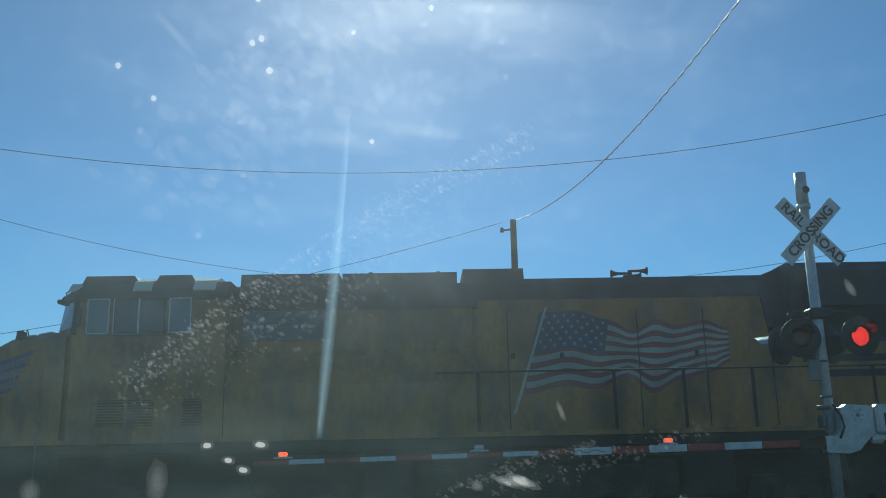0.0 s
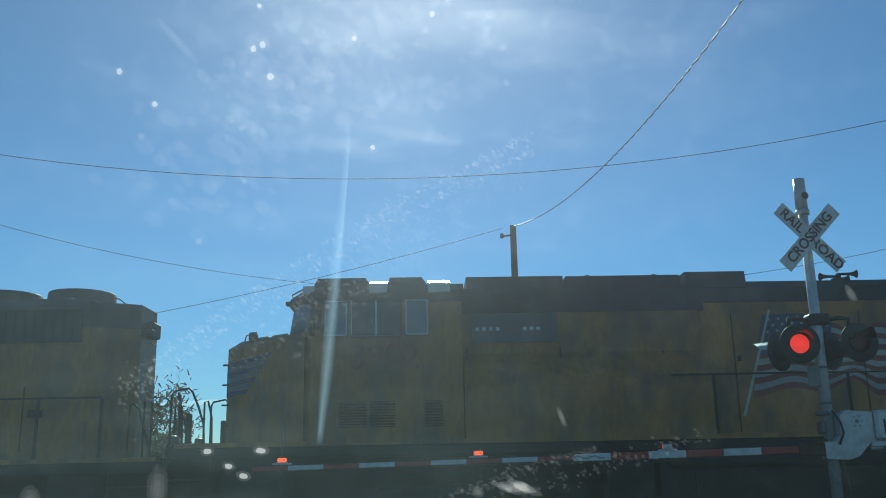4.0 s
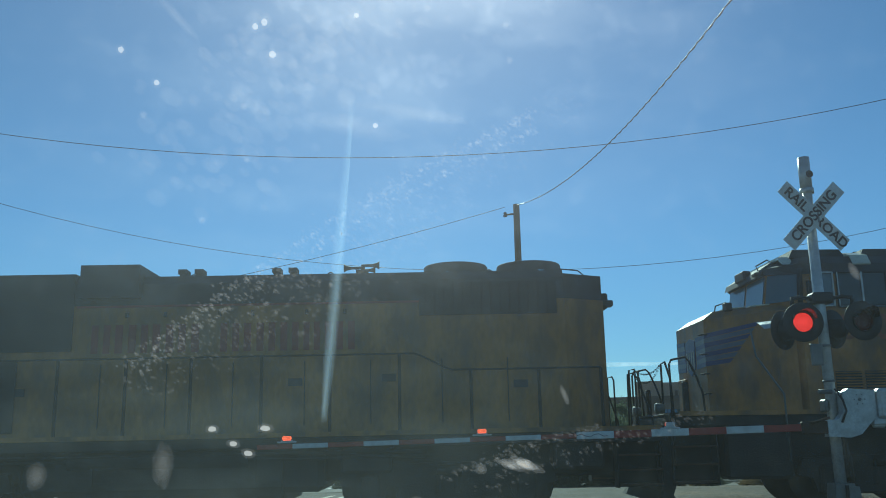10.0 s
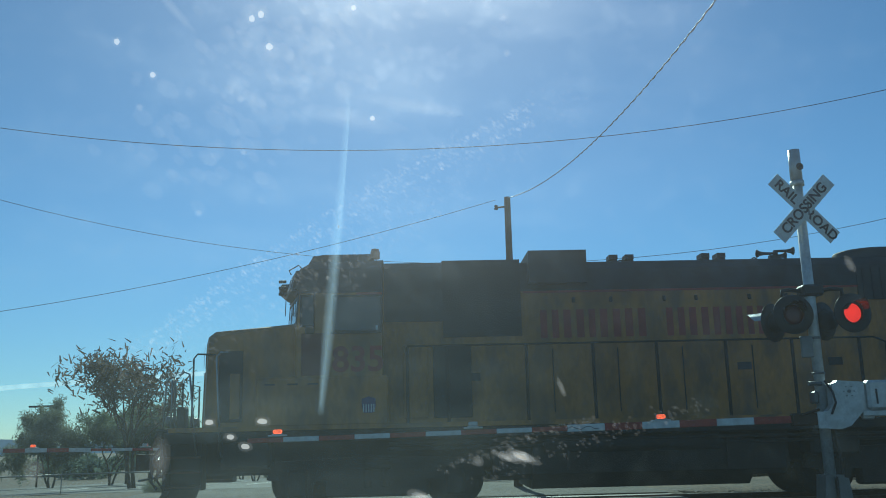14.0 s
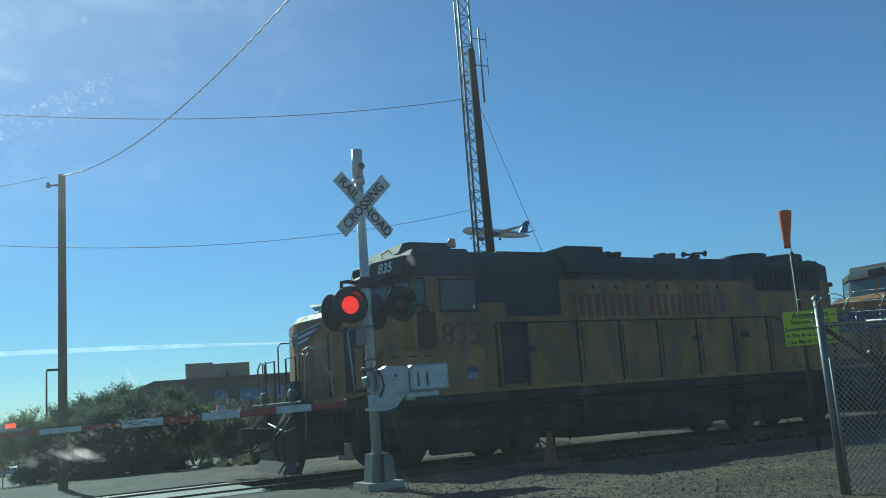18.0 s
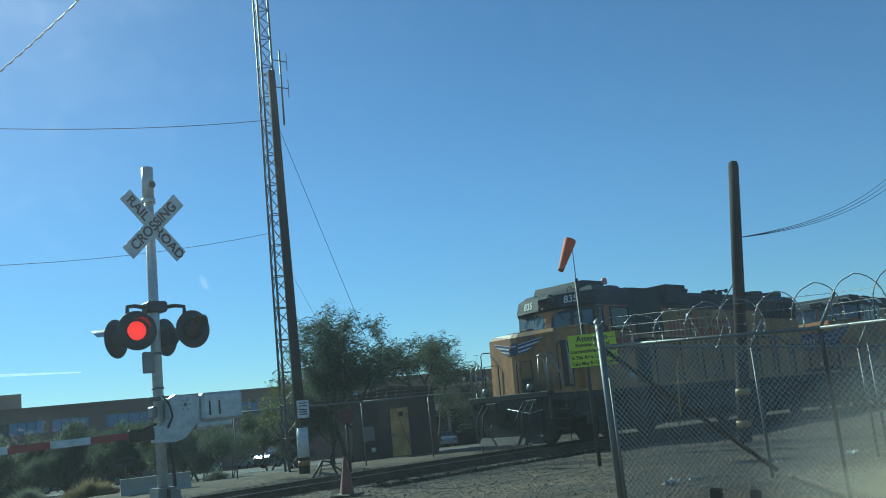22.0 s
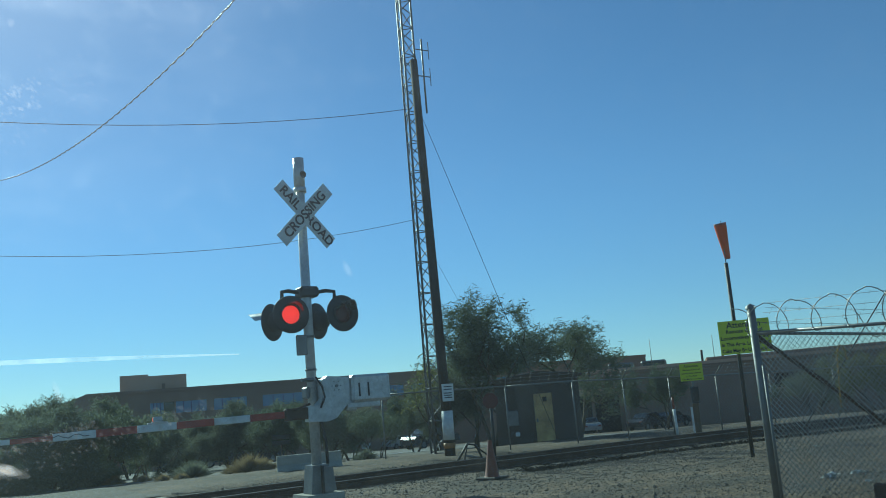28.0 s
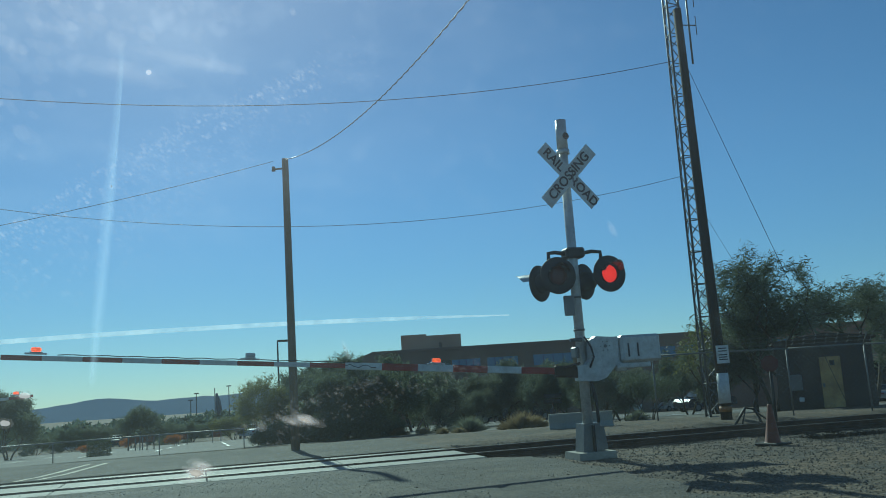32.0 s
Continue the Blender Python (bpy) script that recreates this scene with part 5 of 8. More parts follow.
# ---------- the crossing signal ----------
MX, MY = 5.3, 12.3
MZ = ground_z(MX, MY)
FLASHERS = []          # turning lens discs: (object, phase)


def crossing_signal(x, y, z):
    sg = thing("crossing_signal", "grey railroad crossing mast with crossbuck, red flashing lamps and gate machine", "crossing signal", pose(x, y, z, 0, -0.35, 0))
    part("foundation", Shape().prism([(-0.3, -0.1), (0.3, -0.1), (0.28, 0.1), (-0.28, 0.1)], -0.28, 0.28), CONCRETE, sg, "rough concrete foundation")
    base = part("mast_base", Shape().prism([(-0.17, 0.1), (0.17, 0.1), (0.125, 0.5), (-0.125, 0.5)], -0.15, 0.15), GALV, sg, "grey cast mast base with junction box")
    part("junction_box", Shape().prism([(0.02, 0.12), (0.2, 0.12), (0.16, 0.46), (0.02, 0.46)], -0.2, -0.05), GALV, base)
    part("seam", Shape().box(-0.01, 0.015, -0.205, -0.12, 0.1, 0.48), SIGNAL_BLACK, base)
    part("mast", Shape().tube((0, 0, 0.5), (0, 0, 5.05), 0.075, 0.07, n=18), ALU, sg, "grey tubular mast")
    cap = part("bell", Shape().tube((0, 0, 4.62), (0, 0, 5.1), 0.085, n=18), ALU, sg, "mast-top bell with an oval opening")
    part("opening", Shape().lathe([(0.0, 0.0), (0.045, 0.0), (0.055, 0.008)], (0.03, -0.083, 4.83), (0.1, -1, 0), 14), SIGNAL_BLACK, cap)
    part("collar", Shape().tube((0, 0, 4.56), (0, 0, 4.63), 0.1, n=18), ALU, cap)
    # crossbuck
    for k, (ang, yy) in enumerate(((45, -0.105), (-45, -0.115))):
        m = pose(0.0, 0, 4.2, 0, 0, 8) @ pose(0, yy, 0, 0, ang)
        bl = part("crossbuck_blade", Shape().soft_box(-0.61, 0.61, -0.003, 0.003, -0.114, 0.114, 0.002), WHITE, sg, "white crossbuck blade with black capitals", at=m)
        if k == 0:
            for txt, xx in (("RAIL", -0.34), ("ROAD", 0.34)):
                me = letters(txt, 0.2, bold=0.004)
                me.transform(pose(xx, -0.006, 0))
                part("writing", me, INK, bl)
        else:
            me = letters("CROSSING", 0.205, bold=0.004)
            me.transform(pose(0, -0.006, 0))
            part("writing", me, INK, bl)
    part("crossbuck_clamp", Shape().box(-0.09, 0.09, -0.11, 0.0, 4.1, 4.3), GALV, sg)
    # lamps on a bracket
    zz = 2.72
    part("lamp_bracket", Shape().path([(-0.42, -0.08, zz + 0.2), (-0.42, -0.08, zz + 0.3), (-0.3, -0.04, zz + 0.32), (0, 0, zz + 0.28), (0.3, -0.04, zz + 0.32), (0.42, -0.08, zz + 0.3), (0.42, -0.08, zz + 0.2)], 0.03, 9), SIGNAL_BLACK, sg, "black lamp bracket")
    part("bracket_box", Shape().soft_box(-0.14, 0.16, -0.13, 0.13, zz + 0.22, zz + 0.38, 0.03), SIGNAL_BLACK, sg)

    def lamp(px, py, pz, rz, flash=None, hood_len=0.23):
        la = part("flashing_lamp", Shape().lathe([(0.0, 0.19), (0.12, 0.18), (0.15, 0.05), (0.155, 0.0), (0.145, -0.005), (0.14, 0.03)], (0, 0, 0), (0, 1, 0), 24), SIGNAL_BLACK, sg, "round black signal lamp with a hood", at=pose(px, py, pz, 0, 0, rz))
        part("background", Shape().lathe([(0.15, 0.03), (0.272, 0.02), (0.276, 0.028), (0.15, 0.045)], (0, 0, 0), (0, 1, 0), 30), SIGNAL_BLACK, la, "black background disc")
        pts, fs = [], []
        for i in range(13):
            a = math.radians(14 + 152 * i / 12)
            for d, k in ((0.0, 1.0), (-hood_len + 0.6 * hood_len * abs(i - 6) / 6, 1.04)):
                pts.append((0.158 * k * math.cos(a), d, 0.158 * k * math.sin(a)))
        fs = [(2 * i, 2 * i + 1, 2 * i + 3, 2 * i + 2) for i in range(12)]
        hood = Shape().add(pts, fs, True).add([(x * 0.97, y, z * 0.97) for x, y, z in pts], [tuple(reversed(f)) for f in fs], True)
        # rear visors get pale aluminium in place of sun glint on black
        part("visor", hood, VISOR if flash is not None else ALU, la, "lamp visor, black in front, pale as if sunlit behind")
        if flash is not None:
            disc = part("lens", Shape().lathe([(0.0, -0.012), (0.07, -0.01), (0.132, -0.004)], (0, 0, 0), (0, 1, 0), 28), LENS_LIT, la, "red lens that flashes in turn with its twin", at=pose(0, 0.045, 0))
            part("lens_back", Shape().lathe([(0.0, 0.012), (0.07, 0.010), (0.134, 0.004), (0.136, -0.003)], (0, 0, 0), (0, 1, 0), 28), LENS_DARK, disc, "dark red unlit face")
            FLASHERS.append((disc, flash))
        else:
            part("lens", Shape().lathe([(0.0, 0.03), (0.07, 0.032), (0.14, 0.04)], (0, 0, 0), (0, 1, 0), 28), LENS_DARK, la)
        return la

    lamp(-0.35, -0.24, zz - 0.05, -4, 0.0)
    lamp(0.48, -0.24, zz - 0.05, 6, 0.5, 0.3)
    for px, rz in ((-0.52, -146), (0.2, -150)):
        lamp(px, 0.16, zz - 0.12, rz, None, 0.42)
    part("sign_tag", Shape().soft_box(-0.24, -0.07, -0.1, -0.06, 2.08, 2.38, 0.012), GALV, sg, "small grey equipment tag")
    for z in (2.34, 1.85):
        part("mast_band", Shape().tube((0, 0, z), (0, 0, z + 0.03), 0.085, n=16), GALV, sg)
    # gate machine
    gm = part("gate_machine", Shape().prism([(-0.12, 1.2), (0.18, 1.18), (0.32, 1.22), (0.52, 1.42), (0.56, 1.8), (0.2, 1.83), (0.12, 1.76), (0.1, 1.5), (0.02, 1.42), (-0.12, 1.42)], -0.26, -0.12), ALU, sg, "white gate machine housing", at=pose(-0.07, 0, -0.08))
    part("side_plate", Shape().soft_box(0.13, 0.52, -0.12, 0.16, 1.32, 1.8, 0.03), ALU, gm)
    for i in range(6):
        a = i * math.pi / 3
        part("bolt", Shape().tube((0.34 + 0.07 * math.cos(a), -0.262, 1.68 + 0.07 * math.sin(a)), (0.34 + 0.07 * math.cos(a), -0.272, 1.68 + 0.07 * math.sin(a)), 0.009, n=6), GALV, gm)
    part("pivot", Shape().tube((0.34, -0.262, 1.68), (0.34, -0.28, 1.68), 0.022, n=12), GALV, gm)
    part("counterweight_arm", Shape().soft_box(0.5, 0.68, -0.22, -0.16, 1.3, 1.75, 0.02), ALU, gm)
    cw = part("counterweight", Shape().soft_box(0.58, 1.22, -0.3, -0.12, 1.42, 1.82, 0.035), ALU, gm, "white steel counterweight box")
    for x in (0.68, 0.83):
        part("slot", Shape().box(x, x + 0.025, -0.306, -0.299, 1.5, 1.7), SIGNAL_BLACK, cw)
    part("lower_bar", Shape().soft_box(0.5, 1.05, -0.26, -0.14, 1.34, 1.42, 0.01), ALU, gm)
    part("clamp", Shape().soft_box(-0.13, -0.07, -0.1, 0.1, 1.45, 1.62, 0.02).tube((-0.2, -0.1, 1.72), (-0.02, -0.1, 1.72), 0.03, n=8), GALV, sg)
    part("cable", Shape().path([(-0.02, -0.2, 1.75), (0.03, -0.3, 1.6), (0.06, -0.3, 1.45), (0.0, -0.27, 1.3)], 0.015, 6), SIGNAL_BLACK, sg)
    part("conduit", Shape().path([(0.08, -0.04, 1.2), (0.14, -0.06, 0.8), (0.13, -0.1, 0.5)], 0.025, 8), SIGNAL_BLACK, sg)
    return sg


signal = crossing_signal(MX, MY, MZ)


# ---------- the barrier arm ----------
def barrier_arm(at, length, n_bands, lamps, label):
    """An arm that reaches to -x from its pivot; red and white bands."""
    arm = thing("barrier_arm", label, "barrier", at)
    part("arm_root", Shape().soft_box(-0.42, 0.0, -0.05, 0.05, -0.09, 0.08, 0.02).tube((-0.3, -0.07, 0.05), (-0.05, -0.07, 0.12), 0.02, n=6), RUST, arm, "rusty arm mounting")
    x, k = -0.42, 0
    bands = [0.55] * 6 + [0.52] * n_bands
    total = sum(bands)
    far = length - 0.42
    for i, b in enumerate(bands):
        w = b / total * far
        h = 0.048 if i < 6 else 0.032
        part("band", Shape().soft_box(x - w, x, -0.018, 0.018, -h, h, 0.006), GATE_RED if i % 2 == 0 else WHITE, arm)
        x -= w
    part("lamp_cable", Shape().path([(-length * 0.42 - 0.12 * i, -0.01, 0.05 + 0.005 * math.sin(i * 1.9)) for i in range(int(length * 0.52 / 0.12))], 0.008, 4), SIGNAL_BLACK, arm)
    me = Shape().path([(-3.45 + 0.06 * i, -0.021, 0.022 * math.sin(i * 1.7)) for i in range(8)], 0.005, 4)
    part("scrawl", me, INK, arm, "black scribble")
    for lx, phase in lamps:
        hs = part("arm_lamp", Shape().soft_box(lx - 0.13, lx + 0.13, -0.025, 0.025, 0.045, 0.068, 0.008).soft_box(lx - 0.075, lx + 0.075, -0.035, 0.035, 0.068, 0.08, 0.006), WHITE, arm, "small red lamp on the arm")
        if phase is None:
            part("lamp_glass", Shape().soft_box(lx - 0.06, lx + 0.06, -0.035, 0.035, 0.08, 0.135, 0.016), LAMP_LIT, hs)
        else:
            d = part("lamp_glass", Shape().soft_box(-0.06, 0.06, -0.035, 0.0, -0.027, 0.027, 0.012), LAMP_LIT, hs, at=pose(lx, 0, 0.108))
            part("lamp_back", Shape().soft_box(-0.064, 0.064, 0.001, 0.037, -0.03, 0.03, 0.012), ALU, d)
            FLASHERS.append((d, phase))
    return arm


ARM_AT = (MX - 0.12, MY - 0.2, MZ + 1.25)
arm = barrier_arm(pose(*ARM_AT), 7.75, 9, ((-2.18, 0.5), (-4.72, 0.0), (-7.35, None)), "long red and white striped crossing barrier arm with lamps")
far_arm = barrier_arm(pose(-12.0, 21.9, 1.12, 0, 0, 180), 8.1, 9, ((-2.2, 0.0), (-4.9, 0.5), (-7.75, None)), "far red and white barrier arm")
fp = thing("far_barrier_post", "grey post of the far crossing barrier", "barrier post", pose(-12.0, 22.0, 0))
part("post", Shape().tube((0, 0, -0.05), (0, 0, 4.6), 0.07, n=14), ALU, fp)
part("gate_machine", Shape().soft_box(-0.5, 0.2, -0.15, 0.15, 1.15, 1.75, 0.03), ALU, fp)

# ---------- poles, wires, tower ----------
def wood_pole(x, y, z, h, r, lean=(0, 0), material=WOOD, label="weathered grey-brown wooden utility pole", category="utility pole"):
    p = thing("utility_pole", label, category, pose(x, y, z))
    part("shaft", Shape().path([(lean[0] * t, lean[1] * t, h * t) for t in (-0.03, 0.25, 0.5, 0.75, 1.0)], [r * 1.15, r * 1.08, r, r * 0.93, r * 0.86], 16), material, p)
    return p


def wire(pts_a, pts_b, sag, r=0.012, label="thin black overhead wire sagging between poles", n=28):
    a, b = Vector(pts_a), Vector(pts_b)
    pts = [a.lerp(b, i / n) - Vector((0, 0, sag * 4 * (i / n) * (1 - i / n))) for i in range(n + 1)]
    ob = part("overhead_wire", Shape().path(pts, r, 5), BLACK)
    return tagged(ob, label, "cable", "overhead wires")


P1 = (1.92, 22.3)
pole1 = wood_pole(*P1, ground_z(*P1), 7.33, 0.095)
part("insulator", Shape().tube((-0.28, -0.02, 7.05), (0.0, -0.02, 7.08), 0.025, n=6).lathe([(0.05, 0), (0.055, 0.03), (0.03, 0.06), (0.05, 0.09), (0.03, 0.12)], (-0.3, -0.02, 7.0), n=10), SIGNAL_BLACK, pole1)

P2 = (12.95, 20.95)
pole2 = wood_pole(*P2, ground_z(*P2), 11.35, 0.13, (-0.1, 0.1), DARK_WOOD, "tall dark wooden pole beside the lattice tower")
part("notice", Shape().soft_box(-0.2, 0.17, -0.165, -0.15, 1.45, 1.92, 0.006), WHITE, pole2, "white paper notice on the pole")
for z in (1.83, 1.76, 1.66, 1.6, 1.54):
    part("notice_line", Shape().box(-0.14, 0.11, -0.169, -0.166, z, z + 0.025), INK, pole2)
part("white_band", Shape().tube((0, 0, 0.42), (0, 0, 1.2), 0.156, n=18), WHITE, pole2, "flaking white painted band")
part("yellow_band", Shape().tube((0, 0, 0.2), (0, 0, 0.34), 0.16, n=18), YELLOW, pole2)


def lattice_tower(x, y, z, h, w):
    """A slim three-sided guyed mast of rods with zigzag bracing."""
    tw = thing("lattice_tower", "slim grey steel lattice radio tower with whip antennas", "radio tower", pose(x, y, z, 0, 0, 14))
    cs = [(w * math.cos(a), w * math.sin(a)) for a in (math.radians(90), math.radians(210), math.radians(330))]
    for c in cs:
        part("leg", Shape().tube((c[0], c[1], 0), (c[0], c[1], h), 0.034, n=8), TOWER, tw)
    bay = 0.48
    n = int(h / bay)
    for k in range(3):
        a, b = cs[k], cs[(k + 1) % 3]
        sh = Shape()
        for i in range(n):
            z0, z1 = i * bay, (i + 1) * bay
            p, q = (a, b) if i % 2 else (b, a)
            sh.tube((p[0], p[1], z0), (q[0], q[1], z1), 0.017, n=5, caps=False)
            if i % 2 == 0:
                sh.tube((a[0], a[1], z0), (b[0], b[1], z0), 0.017, n=5, caps=False)
        part("bracing", sh, TOWER, tw)
    for z0 in (11.85, 12.75):
        an = part("antenna", Shape().path([(w, -0.1, z0), (w + 0.5, -0.25, z0)], 0.018, 6), GALV, tw, "short dipole antenna on a boom")
        part("dipole", Shape().path([(w + 0.5, -0.25, z0 - 0.3), (w + 0.5, -0.25, z0 + 0.3)], 0.014, 6), GALV, an)
    part("coax_cable", Shape().path([(w + 0.05, -0.08, 1), (w + 0.05, -0.08, 6), (w + 0.12, -0.1, 9), (w + 0.05, -0.08, 12.5)], 0.022, 6), SIGNAL_BLACK, tw)
    part("side_mast", Shape().tube((w + 0.25, -0.2, 10.6), (w + 0.25, -0.2, 13.1), 0.03, n=8), GALV, tw)
    return tw


TW = (13.86, 23.1)
lattice_tower(*TW, ground_z(*TW), 19.0, 0.27)
wire((12.86, 21.05, 9.9), (16.4, 20.6, 0.1), 0.0, 0.007, "steel guy wire from the tower")
wire((12.92, 21.05, 5.6), (15.7, 20.7, 0.1), 0.0, 0.004, "thin guy wire from the tower")
wire((12.75, 21.2, 9.85), (-15.6, 21.2, 10.0), 1.66, 0.009)
wire((13.7, 23.1, 7.0), (-16.0, 23.4, 9.2), 2.3, 0.007)
wire((P1[0] - 0.3, P1[1], 7.2), (-15.8, 22.3, 4.05), 0.45, 0.007)
PB = (5.4, -5.8)
back_pole = wood_pole(*PB, ground_z(*PB), 10.6, 0.15, label="wooden utility pole beside the road")
left_pole = wood_pole(-15.8, 22.3, 0, 10.4, 0.15, label="wooden utility pole beyond the crossing")
service = wire((P1[0], P1[1] - 0.1, 7.22), (5.4, -5.75, 10.55), 2.38, 0.007, "twisted bright service cable running overhead from the pole")
service.data.materials.clear()
service.data.materials.append(STEEL)
coil_pts = []
a0, b0 = Vector((P1[0], P1[1] - 0.1, 7.22)), Vector((5.4, -5.75, 10.55))
for i in range(700):
    s = i / 699
    q = a0.lerp(b0, s) - Vector((0, 0, 2.38 * 4 * s * (1 - s)))
    coil_pts.append(q + Vector((0, 0.0, 0.011 * math.sin(i * 0.9))) + Vector((0.011 * math.cos(i * 0.9), 0, 0)))
tagged(part("overhead_wire", Shape().path(coil_pts, 0.006, 4), BLACK), "black strand twisted round the service cable", "cable", "overhead wires")

P3 = (14.87, 9.04)
pole3 = wood_pole(*P3, ground_z(*P3), 5.12, 0.11, (0.28, -0.5), DARK_WOOD, "short black creosoted pole leaning behind the fence")
for z in (0.28, 0.85):
    part("reflector_band", Shape().tube((0.28 * z / 5.12, -0.5 * z / 5.12, z), (0.28 * z / 5.12, -0.5 * z / 5.12, z + 0.12), 0.133, n=16), REFLECTOR, pole3, "yellow reflective band")
part("pole_cap", Shape().lathe([(0.096, 0), (0.075, 0.09), (0.0, 0.12)], (0.28, -0.5, 5.1), n=14), DARK_WOOD, pole3)
P4 = (36.2, 12.1)
pole4 = wood_pole(*P4, 0, 9.35, 0.15, (0.0, 0.0), DARK_WOOD, "dark telegraph pole with a crossarm of insulators")
part("crossarm", Shape().soft_box(-0.06, 0.06, -1.6, 1.6, 9.0, 9.13, 0.01, pose(0, 0, 0, 0, 0, -14)), DARK_WOOD, pole4)
for i in range(9):
    part("insulator", Shape().lathe([(0.02, 0), (0.02, 0.06), (0.05, 0.07), (0.045, 0.16), (0.0, 0.18)], pose(0, 0, 0, 0, 0, -14) @ Vector((0, -1.5 + i * 0.375, 9.13)), n=8), WINDOW_DARK, pole4)
for s in (-1, 1):
    part("arm_brace", Shape().tube((0, 0, 8.3), pose(0, 0, 0, 0, 0, -14) @ Vector((0, s * 0.8, 9.0)), 0.02, n=5), RUST, pole4)
for k in range(3):
    wire((15.09, 8.66, 3.86), (36.0, 13.0 - 0.3 * k, 8.9), 0.5 + 0.05 * k, 0.007)
wire((15.04, 8.71, 3.2), (17.9, 13.4, 0.15), 0.0, 0.012, "guy wire of the short pole")

# ---------- windsock, signs, cone, small posts ----------
W0 = (11.56, 9.72)
ws = thing("windsock_post", "slim black post that carries an orange windsock", "windsock post", pose(*W0, ground_z(*W0)))
part("post", Shape().tube((0.0, 0, 0), (0.0, 0.0, 3.1), 0.032, n=10), SIGNAL_BLACK, ws)
part("rod", Shape().tube((0.0, 0, 3.08), (0.01, 0.0, 3.8), 0.008, n=6), GALV, ws)
part("hoop", Shape().path([(-0.02 + 0.095 * math.cos(a), 0.095 * math.sin(a), 3.73) for a in [i * math.pi / 8 for i in range(17)]], 0.008, 5), GALV, ws)
sock = tagged(part("windsock", Shape().lathe([(0.1, 0.0), (0.1, -0.05), (0.085, -0.2), (0.066, -0.38), (0.05, -0.56), (0.044, -0.6), (0.038, -0.56)], (0, 0, 0), n=16), SOCK, None, at=pose(W0[0] - 0.02, W0[1], ground_z(*W0) + 3.76)), "faded orange windsock hanging limp on its post", "windsock")


def notice_sign(x, y, z0, w, h, rz, post_h, name_label, post=True):
    s = thing("warning_sign", name_label, "sign", pose(x, y, ground_z(x, y), 0, 0, rz))
    if post:
        part("post", Shape().soft_box(-0.05, 0.05, 0.0, 0.08, 0, post_h, 0.01), WOOD, s)
    bd = part("board", Shape().soft_box(-w / 2, w / 2, -0.02, -0.012, z0, z0 + h, 0.003), SIGN_YELLOW, s, "fluorescent yellow-green board")
    lines = (("Attention", 0.2), ("Remote Control", 0.125), ("Locomotives Operate", 0.125), ("In This Area. Locomotive", 0.115), ("Cabs May Be Unoccupied", 0.115))
    zz = z0 + h * 0.86
    for txt, k in lines:
        me = letters(txt, k * h * 1.25, 0.002, bold=0.002)
        wid = max(v.co.x for v in me.vertices) - min(v.co.x for v in me.vertices)
        q = min(1.0, w * 0.94 / wid)
        me.transform(Matrix.Diagonal((q, 1, 1, 1)))
        me.transform(pose(0, -0.0225, zz))
        part("writing", me, INK, bd)
        zz -= h * 0.19
    return s


notice_sign(11.52, 9.52, 1.62, 0.78, 0.53, -46, 2.6, "yellow-green warning board with black print on the windsock post", post=False)
fs = thing("rail_sign_post", "wooden post with a yellow-green warning board beside the rails", "sign", pose(20.8, 19.3, ground_z(20.8, 19.3), 0, 0, -46))
part("post", Shape().soft_box(-0.09, 0.09, 0, 0.12, 0, 1.3, 0.01), WOOD, fs)
part("white_stub", Shape().soft_box(-0.16, -0.1, -0.02, 0.04, 0, 0.9, 0.01), WHITE, fs)
part("box", Shape().soft_box(-0.1, 0.14, -0.08, 0.0, 1.0, 1.5, 0.02), SIGNAL_BLACK, fs)
part("upper_post", Shape().tube((0, 0.05, 1.0), (0, 0.05, 2.1), 0.03, n=8), GALV, fs)
bd = part("board", Shape().soft_box(-0.34, 0.34, -0.02, -0.01, 1.68, 2.2, 0.003), SIGN_YELLOW, fs)
for txt, zz, k in (("Attention", 2.12, 0.11), ("Remote Control", 2.01, 0.075), ("Locomotives Operate", 1.91, 0.065), ("In This Area", 1.82, 0.065), ("Cabs May Be Unoccupied", 1.73, 0.055)):
    me = letters(txt, k, 0.002, bold=0.001)
    me.transform(pose(0, -0.023, zz))
    part("writing", me, INK, bd)
st = thing("marker_stake", "slim white marker stake with an orange top", "marker stake", pose(20.1, 19.5, ground_z(20.1, 19.5)))
part("stake", Shape().tube((0, 0, 0), (-0.03, 0, 0.85), 0.045, n=10), WHITE, st)
part("top", Shape().tube((-0.03, 0, 0.85), (-0.04, 0, 1.2), 0.035, n=10), ORANGE, st)


def traffic_cone(x, y, h):
    c = thing("traffic_cone", "dirty orange traffic cone on the gravel", "traffic cone", pose(x, y, ground_z(x, y), 0, 2, 20))
    part("base", Shape().soft_box(-0.19, 0.19, -0.19, 0.19, 0, 0.04, 0.012), BLACK, c)
    part("cone", Shape().lathe([(0.125, 0.04), (0.11, 0.06), (0.03, h), (0.025, h + 0.01), (0.0, h + 0.01)], (0, 0, 0), n=20), ORANGE, c)


traffic_cone(7.9, 11.65, 0.58)
dl = thing("delineator_post", "slim orange delineator tube with a white sleeve", "delineator", pose(22.6, 18.9, ground_z(22.6, 18.9)))
part("tube", Shape().tube((0, 0, 0), (0, 0, 0.75), 0.05, n=12), ORANGE, dl)
part("base", Shape().soft_box(-0.14, 0.14, -0.14, 0.14, 0, 0.05, 0.015), BLACK, dl)
part("sleeve", Shape().tube((0, 0, 0.5), (0, 0, 0.58), 0.053, n=12), WHITE, dl)
sp = thing("derail_sign", "thin black post with a round dark red sign by the rails", "sign", pose(12.55, 18.25, ground_z(12.55, 18.25), 0, 0, -34))
